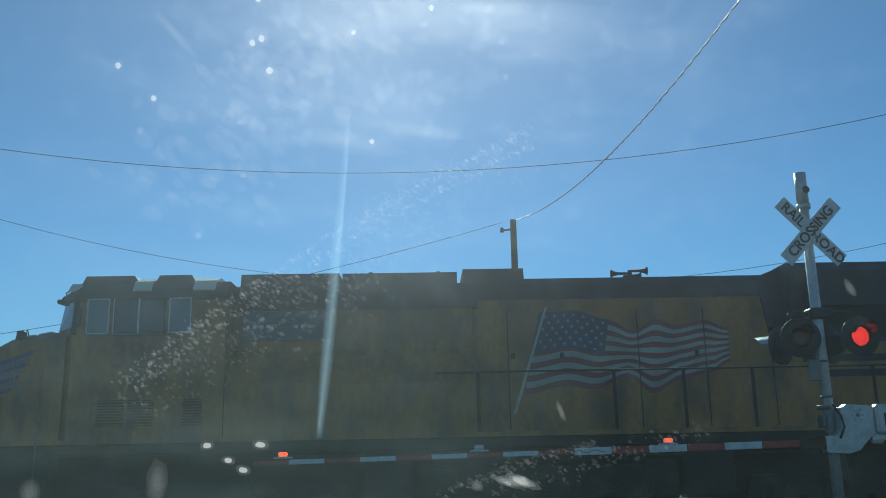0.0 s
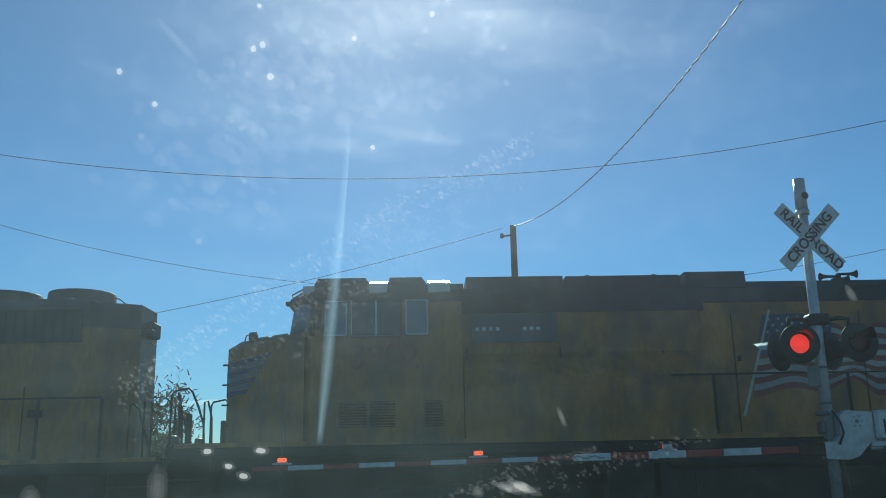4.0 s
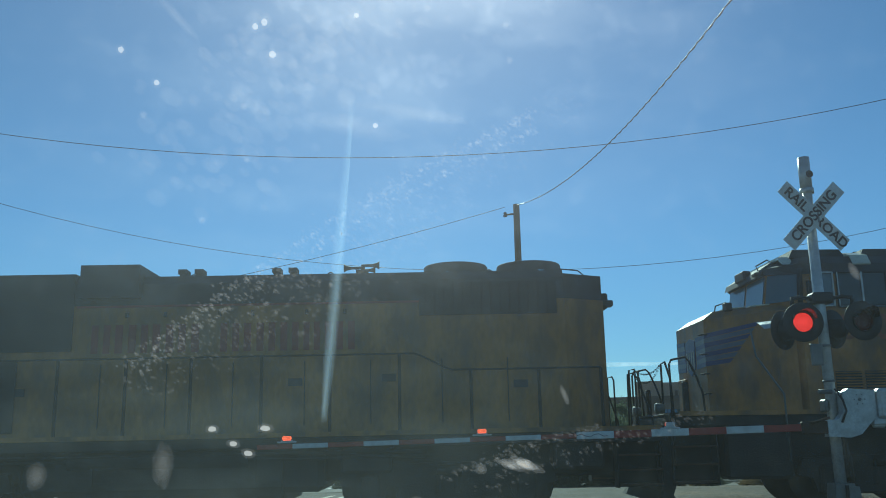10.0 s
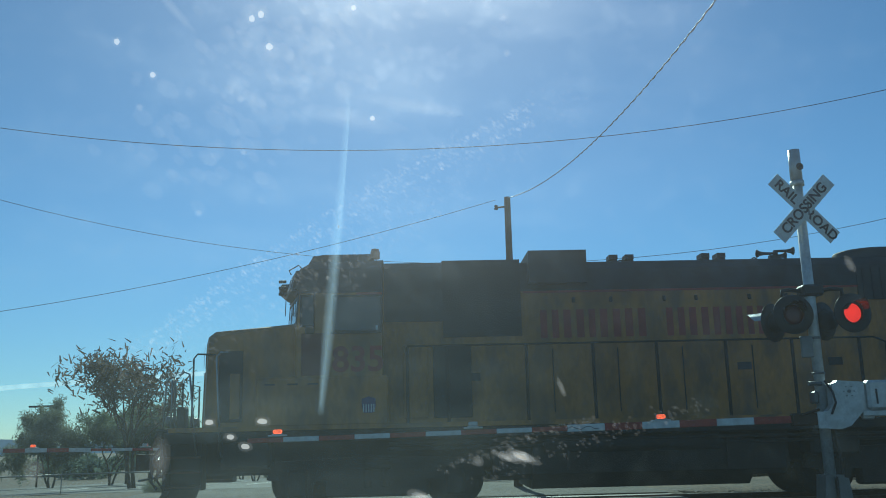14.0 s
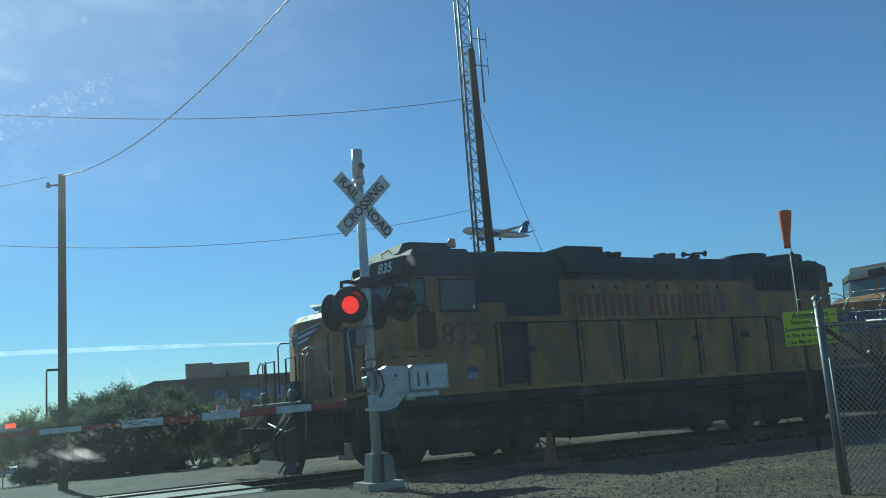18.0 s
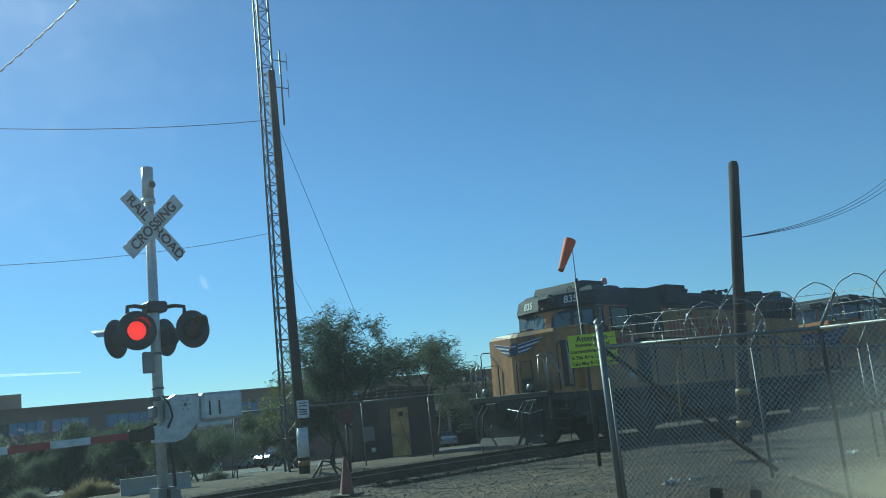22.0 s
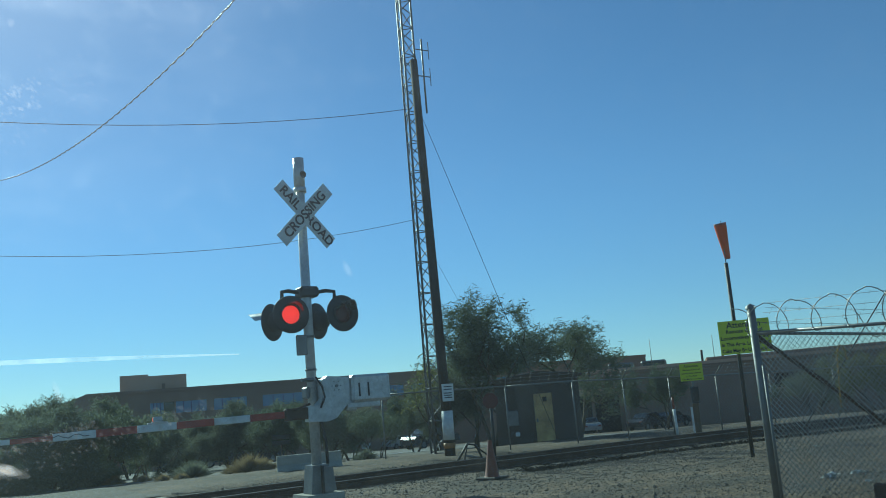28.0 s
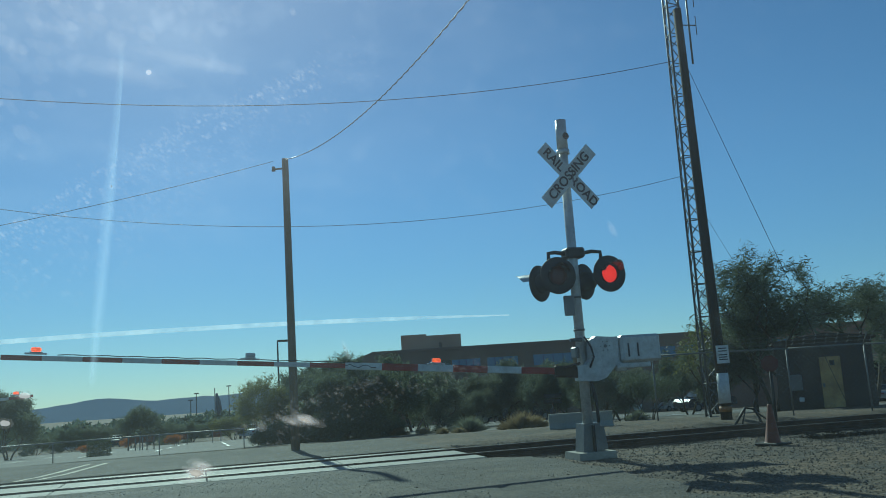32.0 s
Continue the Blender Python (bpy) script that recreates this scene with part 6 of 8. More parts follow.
part("post", Shape().tube((0, 0, 0), (0, 0, 1.55), 0.035, n=8), SIGNAL_BLACK, sp)
part("foot", Shape().soft_box(-0.25, 0.25, -0.12, 0.12, 0, 0.06, 0.02), SIGNAL_BLACK, sp)
part("disc", Shape().prism([(0.2 * math.cos(math.radians(22.5 + 45 * i)), 1.5 + 0.2 * math.sin(math.radians(22.5 + 45 * i))) for i in range(8)], -0.05, -0.035), DEEP_RED, sp, "faded red octagonal plate")
sw = thing("switch_stand", "low black switch stand with bent rods by the rails", "switch stand", pose(12.2, 18.75, ground_z(12.2, 18.75)))
part("rods", Shape().path([(-0.5, 0, 0.02), (-0.1, 0, 0.5), (0.15, 0, 0.45), (0.35, 0, 0.02)], 0.03, 6).path([(-0.1, 0, 0.5), (-0.25, 0, 0.02)], 0.02, 6), SIGNAL_BLACK, sw)
part("lever", Shape().tube((0.1, 0, 0.45), (0.5, 0, 0.15), 0.02, n=6), SIGNAL_BLACK, sw)


# ---------- chain-link fences ----------
def chain_link(sh, a, b, z0, z1, d=0.07, r=0.0022, base=None):
    """Diagonal wires woven between two points."""
    a, b = Vector(a), Vector(b)
    ln, h = (b - a).length, z1 - z0
    u = (b - a).normalized()
    k = -h
    while k < ln:
        for s in (0, 1):
            s0, s1 = max(k, 0), min(k + h, ln)
            if s1 > s0:
                h0, h1 = (s0 - k), (s1 - k)
                if s:
                    h0, h1 = h - h0, h - h1
                p, q = a + u * s0, a + u * s1
                sh.tube((p.x, p.y, z0 + h0 + p.z), (q.x, q.y, z0 + h1 + q.z), r, n=3, caps=False, smooth=False)
        k += d


def fence(name, label, pts, h, d, r, post_r=0.025, barbs=True, arm=-1, category="fence"):
    fe = thing(name, label, category)
    P = [Vector((x, y, ground_z(x, y))) for x, y in pts]
    for i, p in enumerate(P):
        part("post", Shape().tube(p - Vector((0, 0, 0.05)), p + Vector((0, 0, h)), post_r, n=10), GALV, fe)
        if barbs:
            q = P[min(i + 1, len(P) - 1)] - P[max(i - 1, 0)]
            nrm = Vector((-q.y, q.x, 0)).normalized() * arm
            part("barb_arm", Shape().tube(p + Vector((0, 0, h)), p + Vector((0, 0, h + 0.3)) + nrm * 0.28, 0.018, n=6), GALV, fe)
    for p, q in zip(P, P[1:]):
        part("top_rail", Shape().tube(p + Vector((0, 0, h)), q + Vector((0, 0, h)), 0.022, n=8), GALV, fe)
        sh = Shape()
        chain_link(sh, p, q, 0.03, h, d, r)
        part("chain_link", sh, MESH_WIRE, fe, "woven wire mesh")
        if barbs:
            qn = (q - p)
            nrm = Vector((-qn.y, qn.x, 0)).normalized() * arm
            sh = Shape()
            for k in (0.35, 0.7, 1.0):
                o = Vector((0, 0, h + 0.3 * k)) + nrm * 0.28 * k
                sh.tube(p + o, q + o, 0.004, n=4)
                m = int((q - p).length / 0.26)
                for j in range(m):
                    c = p.lerp(q, (j + 0.5) / m) + o
                    sh.tube(c - Vector((0.032, 0, 0.032)), c + Vector((0.032, 0.0, 0.032)), 0.008, n=3)
            part("barbed_wire", sh, GALV, fe)
    return fe


def mesh_panel(fe, p, q, r):
    """Woven mesh between two rail ends, cut to their heights above the ground."""
    d = 0.058
    ln = math.hypot(q.x - p.x, q.y - p.y)
    g0, g1 = ground_z(p.x, p.y) + 0.04, ground_z(q.x, q.y) + 0.04
    h = min(p.z - g0, q.z - g1)
    sh = Shape()
    for s in (1, -1):
        k = -h
        while k < ln:
            a, b = max(k, 0.0), min(k + h, ln)
            if b - a > 0.01:
                ends = []
                for t in (a, b):
                    f, g = t / ln, (t - k) / h
                    g = g if s > 0 else 1 - g
                    lo, hi = g0 + (g1 - g0) * f, p.z + (q.z - p.z) * f
                    ends.append((p.x + (q.x - p.x) * f, p.y + (q.y - p.y) * f, lo + (hi - lo) * g))
                sh.tube(ends[0], ends[1], r, n=3, caps=False, smooth=False)
            k += d
    part("chain_link", sh, MESH_WIRE, fe, "woven wire mesh")


def razor_coil(fe, p, q, pitch, r0, r1, lift):
    """Overlapping loops of barbed tape that lean on the wires over the rail."""
    u = (q - p).normalized()
    v = Vector((-u.y, u.x, 0))
    ln, pts3 = (q - p).length, []
    turns = max(int(round(ln / pitch)), 1)
    for j in range(turns * 24 + 1):
        a, f = 2 * math.pi * j / 24, j / (turns * 24)
        cr = (r0 + (r1 - r0) * f) * (1 + 0.06 * math.sin(j // 24 * 2.1))
        c = p.lerp(q, f) + Vector((0, 0, lift * cr))
        pts3.append(c + u * 0.45 * cr * math.sin(a) + Vector((0, 0, cr * math.cos(a))) + v * cr * math.sin(a) * 0.6)
    sh = Shape().path(pts3, 0.0048, 5)
    for j in range(0, len(pts3), 2):
        c = pts3[j]
        sh.tube(c - u * 0.018, c + u * 0.018, 0.006, 0.001, n=3)
    part("razor_coil", sh, COIL_WIRE, fe, "coil of razor wire along the top")


def rail_line(fe, pts, posts, arms, wires=(0.1, 0.2, 0.3), wire_r=0.0027, post_mat=GALV):
    """Rail, mesh, posts and barbed strands along rail ends given with their heights."""
    P = [Vector(p) for p in pts]
    lean = Vector((0.13, -0.12, 0.3))
    for i, p in enumerate(P):
        if posts[i]:
            part("post", Shape().tube((p.x, p.y, ground_z(p.x, p.y) - 0.05), (p.x, p.y, p.z + 0.01), posts[i], n=10), post_mat, fe)
        if arms[i]:
            part("barb_arm", Shape().tube(p, p + lean, 0.017, n=6), GALV, fe)
    for p, q in zip(P, P[1:]):
        part("top_rail", Shape().tube(p, q, 0.017, n=8), GALV, fe)
        mesh_panel(fe, p, q, wire_r)
        sh = Shape()
        for w in wires:
            o = lean * (w / 0.3)
            sh.tube(p + o, q + o, 0.0026, n=4)
            m = int((q - p).length / 0.16)
            for j in range(m):
                c = p.lerp(q, (j + 0.5) / m) + o
                sh.tube(c - Vector((0.016, 0, 0.016)), c + Vector((0.016, 0.0, 0.016)), 0.0022, n=3)
        part("barbed_wire", sh, GALV, fe)


# the yard's corner: one run comes towards the road, the other goes back along the yard
CORNER, BEND, NEAR_END = (7.62, 6.2, 1.78), (7.84, 3.88, 1.67), (8.02, 0.2, 1.6)
near = thing("yard_fence", "galvanised chain-link yard fence topped with coiled razor wire", "fence")
part("corner_post", Shape().tube((CORNER[0], CORNER[1], 0.05), (CORNER[0], CORNER[1], 2.05), 0.041, n=14).lathe([(0.055, 2.03), (0.05, 2.06), (0.0, 2.09)], (CORNER[0], CORNER[1], 0), n=14), GALV, near, "thick grey corner post with a cap")
part("side_pipe", Shape().tube((CORNER[0] - 0.03, CORNER[1] - 0.08, 0.05), (CORNER[0] - 0.03, CORNER[1] - 0.08, 1.44), 0.015, n=8), GALV, near, "thin pale pipe strapped to the corner post")
rail_line(near, [CORNER, BEND, NEAR_END], (0, 0.016, 0.016), (0, 1, 1), post_mat=RUST)
razor_coil(near, Vector(CORNER) + Vector((-0.02, 0.2, 0.03)), Vector(BEND) + Vector((0, 0, 0.08)), 0.36, 0.155, 0.195, 0.6)
razor_coil(near, Vector(BEND) + Vector((0, 0, 0.08)), Vector(NEAR_END) + Vector((0, 0, 0.12)), 0.38, 0.195, 0.215, 0.7)
rail_line(near, [CORNER, (9.78, 5.69, 1.65), (11.66, 5.27, 1.535), (14.4, 4.1, 1.45), (17.6, 3.4, 1.4)], (0, 0.02, 0.02, 0.02, 0.02), (0, 1, 1, 1, 1), (0.1, 0.25), 0.0017)
razor_coil(near, Vector((8.9, 5.87, 1.78)), Vector((9.9, 5.65, 1.72)), 0.55, 0.14, 0.15, 0.2)
part("mid_post", Shape().tube((11.62, 5.12, 0.08), (11.62, 5.12, 1.57), 0.02, n=8), GALV, near)
part("diagonal_brace", Shape().tube((CORNER[0] + 0.04, CORNER[1], 1.74), (9.85, 5.66, 0.2), 0.026, n=8), RUST, near, "dark diagonal brace pipe")
# dark tube along the ground between the feet of two posts
gtube = tagged(part("ground_pipe", Shape().tube((9.95, 5.55, ground_z(9.95, 5.55) + 0.02), (7.95, 3.7, ground_z(7.95, 3.7) + 0.02), 0.024, n=8), RUST), "dark tube along the ground by the fence", "pipe")
tagged(part("hooked_rod", Shape().path([(7.70 + 0.05, 5.36 + dy, z) for dy, z in ((0.06, 0.98), (0.045, 1.2), (0.02, 1.44), (0.0, 1.53), (-0.03, 1.565), (-0.065, 1.54), (-0.08, 1.42))], 0.007, 6), REFLECTOR), "bent yellow rod hooked into the wire mesh", "rod")
far_pts = [(10.2, 23.6), (11.9, 22.7), (13.4, 21.9), (15.0, 21.0), (16.9, 20.3), (18.6, 20.0), (20.4, 19.9), (22.4, 19.8), (25.0, 19.8), (29.0, 20.2), (34.0, 21.0)]
fence("far_fence", "long chain-link fence with barbed wire beyond the rails", far_pts, 1.78, 0.14, 0.0009, 0.02, True)
fence("lot_fence", "low wire fence along the parking lot", [(-24.0, 29.2), (-18, 29.1), (-12, 29.0), (-8.0, 28.9), (-4.6, 28.8), (-1.6, 28.7), (0.9, 28.6)], 0.6, 0.2, 0.0012, 0.016, False)
jb = tagged(part("concrete_barrier", Shape().prism([(-0.25, 0), (0.25, 0), (0.22, 0.06), (0.1, 0.18), (0.08, 0.42), (-0.08, 0.42), (-0.1, 0.18), (-0.22, 0.06)], -0.85, 0.85, "x"), CONCRETE, at=pose(9.55, 22.6, ground_z(9.55, 22.6) - 0.02, 0, 0, -18)), "pale concrete road barrier", "barrier")
for x, y, w in ((9.2, 6.7, 0.2), (9.6, 6.6, 0.16), (12.1, 5.8, 0.17), (9.0, 6.1, 0.08), (13.0, 9.6, 0.1), (11.2, 6.4, 0.12)):
    sh = Shape()
    zz = ground_z(x, y) + 0.01
    sh.v = [(x + w * (i / 4 - 0.5) * random.uniform(0.8, 1.2), y + w * 0.7 * (j / 4 - 0.5) * random.uniform(0.8, 1.2), zz + w * 0.35 * random.random()) for j in range(5) for i in range(5)]
    sh.f = [(j * 5 + i, j * 5 + i + 1, j * 5 + i + 6, j * 5 + i + 5) for j in range(4) for i in range(4)]
    tagged(part("litter", sh, WHITE), "crumpled white plastic scrap lying by the fence", "litter", group="fence litter")
for x, y, w in ((7.75, 5.15, 0.07), (7.75, 4.73, 0.06)):
    sh = Shape().soft_box(-w, w, -w * 0.8, w * 0.8, -0.02, w * 2.2, w * 0.3)
    tagged(part("block_stub", sh, RUST, at=pose(x, y, ground_z(x, y), 3, 5, 25)), "small dark block lying in the dirt by the fence", "block", group="dark blocks")
nb2 = thing("notice_board", "small dark two-line board on a stake by the verge", "sign", pose(12.0, 30.8, ground_z(12.0, 30.8), 0, 0, -21))
part("stake", Shape().tube((0, 0.02, 0), (0, 0.02, 1.1), 0.025, n=6), RUST, nb2)
for z in (0.98, 0.78):
    part("board", Shape().soft_box(-0.33, 0.33, -0.02, 0.0, z, z + 0.15, 0.01), SIGNAL_BLACK, nb2)

# ---------- buildings ----------
def frame_of(az, d):
    """A pose d metres away, turned so that its -y side faces the camera."""
    a = radians(az)
    return pose(-math.sin(a) * d, math.cos(a) * d, 0, 0, 0, az)


def office(at):
    b = thing("office_building", "low brown stucco office building with a band of blue windows", "building", at)
    # facade along x, roofline steps; x from -13 to 44
    part("wall", Shape().prism([(-15, -4.5), (-15, 3.2), (-8.4, 5.55), (60, 5.55), (60, -4.5)], 0.0, 14.0), STUCCO, b, "brown stucco wall")
    part("parapet", Shape().box(-8.4, 60, -0.15, 0.1, 5.25, 5.6), STUCCO, b)
    part("roof", Shape().box(-8, 59.5, 0.1, 13.8, 5.45, 5.5), LOT, b)
    ph = part("penthouse", Shape().box(-5.0, -2.0, 2.0, 8.0, 5.5, 7.4).box(-2.0, 2.15, 2.0, 8.0, 5.5, 7.2), STUCCO_PINK, b, "salmon stucco roof block")
    part("vent", Shape().soft_box(-0.5, -0.2, 1.7, 1.98, 5.6, 6.3, 0.05), STUCCO, ph)
    for x0, x1 in ((-1.8, -0.4), (0.9, 4.2), (5.0, 8.6), (10.4, 15), (16, 21), (22, 27), (28, 34), (35, 41)):
        w = part("window", Shape().box(x0, x1, -0.04, 0.1, 2.85, 4.1), BLUE_GLASS, b, "strip window of blue reflective glass")
        part("window_frame", Shape().box(x0 - 0.1, x1 + 0.1, -0.08, 0.02, 2.7, 2.85).box(x0 - 0.1, x1 + 0.1, -0.08, 0.02, 4.1, 4.22), STUCCO, w)
        for k in range(1, 4):
            x = x0 + (x1 - x0) * k / 4
            part("mullion", Shape().box(x - 0.04, x + 0.04, -0.07, 0.0, 2.85, 4.1), NAVY, w)
    part("recess", Shape().box(-0.35, 0.75, -0.03, 0.05, 2.85, 4.1), WINDOW_DARK, b)
    return b


office(frame_of(-14.6, 104))


def yard_building(at):
    b = thing("yard_building", "long low tan stucco building beyond the yard", "building", at)
    part("wall", Shape().box(-16, 34, 0, 12, -4, 4.0), STUCCO, b)
    part("roof_edge", Shape().box(-16.2, 34.2, -0.2, 12.2, 3.85, 4.15), STUCCO_PINK, b)
    part("upper_wall", Shape().box(2, 34, 1.5, 11, 4.0, 4.5), STUCCO, b)
    part("canopy", Shape().soft_box(-16, -6, -2.6, 0.0, 1.7, 2.3, 0.05), STUCCO_PINK, b)
    part("shopfront", Shape().box(-15.5, -7, -0.05, 0.05, -2.2, 1.7), WINDOW_DARK, b)
    for x in (-15.8, -12.5, -9.5, -6.2):
        part("column", Shape().soft_box(x, x + 0.3, -2.5, -2.2, -4, 1.8, 0.03), STUCCO, b)
    for x in (-8.0, -4.6):
        u = part("roof_unit", Shape().soft_box(x, x + 2.6, 3, 5, 4.1, 4.75, 0.15), GALV, b, "rounded rooftop air unit")
        part("unit_band", Shape().box(x + 0.2, x + 2.4, 2.98, 3.02, 4.25, 4.6), WINDOW_DARK, u)
    for x, h in ((-3.4, 6.9), (2.8, 6.7)):
        part("roof_aerial", Shape().tube((x, 2, 4), (x, 2, h), 0.03, n=5), GALV, b)
    for x in (1.6, 3.6):
        part("flue", Shape().tube((x, 2, 4), (x, 2, 5.3), 0.12, n=8), SIGNAL_BLACK, b)
    for x in (8, 12.5, 17):
        w = part("window", Shape().box(x, x + 2.4, -0.04, 0.05, 1.0, 2.4), WINDOW_DARK, b)
        part("window_frame", Shape().box(x - 0.1, x + 2.5, -0.08, 0.0, 0.88, 1.0).box(x - 0.1, x + 2.5, -0.08, 0.0, 2.4, 2.52), STUCCO_PINK, w)
    return b


yard_building(frame_of(-47.0, 92) @ pose(0, 0, -0.7))


def shed(at):
    s = thing("signal_shed", "dark brown flat-roofed equipment shed with a faded yellow door", "shed", at)
    part("wall", Shape().prism([(-1.1, -0.9), (-1.1, 2.02), (0.45, 2.22), (1.75, 2.07), (1.75, -0.9)], 0, 3.0), SHED, s)
    part("roof", Shape().prism([(-1.25, 2.0), (0.45, 2.22), (1.9, 2.05), (1.9, 2.13), (0.45, 2.31), (-1.25, 2.09)], -0.15, 3.1), SHED, s)
    d = part("door", Shape().soft_box(0.2, 0.82, -0.05, 0.02, -0.22, 1.56, 0.01), DOOR_TAN, s, "faded yellow steel door")
    part("door_frame", Shape().box(0.13, 0.2, -0.06, 0.03, -0.22, 1.56).box(0.82, 0.89, -0.06, 0.03, -0.22, 1.56).box(0.13, 0.89, -0.06, 0.03, 1.56, 1.63), SHED, d)
    part("door_handle", Shape().soft_box(0.24, 0.3, -0.09, -0.05, 0.62, 0.74, 0.01), GALV, d)
    part("door_notice", Shape().box(0.5, 0.64, -0.056, -0.05, 1.28, 1.44), INK, d)
    part("meter_box", Shape().soft_box(-0.75, -0.35, -0.12, 0.0, 0.55, 1.05, 0.02), GALV, s)
    part("lamp", Shape().soft_box(-0.5, -0.35, -0.14, 0.0, 0.2, 0.34, 0.02), WHITE, s)
    return s


shed(frame_of(-36.9, 30.5) @ pose(0, 0, -0.14))

# canopy roofs in the lot
for az, d, w in ((-13.6, 70, 3.6), (-17.0, 72, 2.0)):
    at = frame_of(az, d)
    c = thing("shade_canopy", "pale roofed parking shade on dark posts", "canopy", at)
    part("roof", Shape().prism([(-w / 2, 0.62), (w / 2, 0.66), (w / 2 - 0.4, 0.95), (-w / 2 + 1.0, 1.0)], -1.5, 2.5), TAN if w > 3 else STUCCO_PINK, c)
    for x in (-w / 2 + 0.3, w / 2 - 0.3):
        part("post", Shape().tube((x, 0, -1.9), (x, 0, 0.66), 0.07, n=8), SIGNAL_BLACK, c)


# ---------- street lamps, flag pole ----------
def street_lamp(x, y, h, arms=(1,)):
    s = thing("street_lamp", "tall dark parking lot lamp with a flat head", "street lamp", pose(x, y, ground_z(x, y)), "lot lamps")
    part("pole", Shape().tube((0, 0, 0), (0, 0, h), 0.08, 0.06, n=10), SIGNAL_BLACK, s)
    for a in arms:
        part("lamp_head", Shape().soft_box(min(0, a * 1.0), max(0, a * 1.0), -0.2, 0.2, h - 0.04, h + 0.12, 0.03), SIGNAL_BLACK, s)


street_lamp(4.95, 69.8, 7.3)
for x, y, h in ((-3.4, 150, 5.3), (-2.5, 150, 6.3), (2.6, 150, 7.2), (-24, 70, 6.5), (-33, 75, 6.5)):
    street_lamp(x, y, h, (-0.4, 0.4) if y > 100 else (-1, 1))
fpz = thing("flag_pole", "flag pole with a limp dark flag", "flag pole", pose(0.35, 140, -4.6))
part("pole", Shape().tube((0, 0, -0.3), (0, 0, 7.6), 0.06, n=8), GALV, fpz)
part("flag", Shape().path([(0.25, 0, 6.8), (0.45, 0.1, 5.6), (0.55, 0, 4.3), (0.5, 0, 3.6)], [0.15, 0.4, 0.5, 0.25], 6), FLAG_BLUE, fpz)


# ---------- parked cars ----------
def parked_car(x, y, rz, paint, label, k=1.0):
    c = thing("parked_car", label, "car", pose(x, y, ground_z(x, y) + 0.02, 0, 0, rz), "parked cars")
    body = [(-2.2, 0.35), (-2.25, 0.75), (-2.05, 0.95), (-1.35, 1.02), (-0.75, 1.42), (0.65, 1.45), (1.35, 1.02), (2.05, 0.9), (2.25, 0.65), (2.2, 0.35)]
    part("body", Shape().prism(body[:4] + body[6:], -0.85, 0.85), paint, c)
    part("roof", Shape().prism([(-1.3, 1.02), (-0.7, 1.43), (0.6, 1.45), (1.3, 1.02)], -0.72, 0.72), paint, c)
    for s in (-1, 1):
        part("side_glass", Shape().prism([(-1.1, 1.05), (-0.65, 1.36), (0.55, 1.38), (1.05, 1.05)], s * 0.725 - 0.004, s * 0.725 + 0.004), WINDOW_DARK, c)
        for wx in (-1.4, 1.4):
            w = part("wheel", Shape().tube((wx, s * 0.7, 0.33), (wx, s * 0.88, 0.33), 0.33, n=18), BLACK, c)
            part("rim", Shape().tube((wx, s * 0.86, 0.33), (wx, s * 0.89, 0.33), 0.2, n=14), GALV, w)
        part("headlight", Shape().soft_box(2.12, 2.24, s * 0.62 - 0.15, s * 0.62 + 0.15, 0.62, 0.76, 0.03), GALV, c)
        part("tail_light", Shape().soft_box(-2.27, -2.18, s * 0.65 - 0.14, s * 0.65 + 0.14, 0.68, 0.82, 0.03), FLAG_RED, c)
    part("windscreen", Shape().prism([(0.66, 1.40), (1.28, 1.04), (1.31, 1.06), (0.69, 1.43)], -0.66, 0.66), WINDOW_DARK, c)
    part("rear_window", Shape().prism([(-1.3, 1.05), (-0.76, 1.4), (-0.79, 1.43), (-1.33, 1.07)], -0.66, 0.66), WINDOW_DARK, c)


CAR_RED = mat("glossy_red_car_paint", (0.45, 0.02, 0.025), 0.25, var=0.08)
CAR_DARK = mat("dark_car_paint", (0.02, 0.025, 0.04), 0.25, var=0.08)
CAR_WHITE = mat("white_car_paint", (0.7, 0.7, 0.7), 0.25, var=0.05)
CAR_SILVER = mat("silver_car_paint", (0.4, 0.41, 0.42), 0.3, 0.5, var=0.08)
for az, d, rz, paint, label in ((-49.3, 106, 10, CAR_RED, "glossy red coupe parked in the yard"), (-44.2, 84, 15, CAR_DARK, "dark blue sedan parked by the building"), (-45.6, 88, 12, CAR_DARK, "dark sedan parked by the building"),
                                (-40.6, 88, 60, CAR_SILVER, "silver car parked behind the shed"), (-33.8, 112, 20, CAR_SILVER, "silver car parked behind the fence"), (-28.6, 104, 20, CAR_SILVER, "silver car parked behind the fence"),
                                (-27.0, 108, 20, CAR_WHITE, "white car parked behind the fence"), (8.2, 108, 90, CAR_WHITE, "white car parked in the lot"), (-2.2, 98, 80, CAR_WHITE, "white car driving aisle of the lot"), (5.6, 108, 80, CAR_DARK, "dark car parked in the lot"),
                                (-30.6, 68, 10, CAR_DARK, "dark car parked behind the fence"), (-19.4, 66, 0, CAR_DARK, "dark car under the shade canopy"), (-15.6, 66, 0, CAR_DARK, "dark car under the shade canopy")):
    a = radians(az)
    parked_car(-math.sin(a) * d, math.cos(a) * d, rz, paint, label)
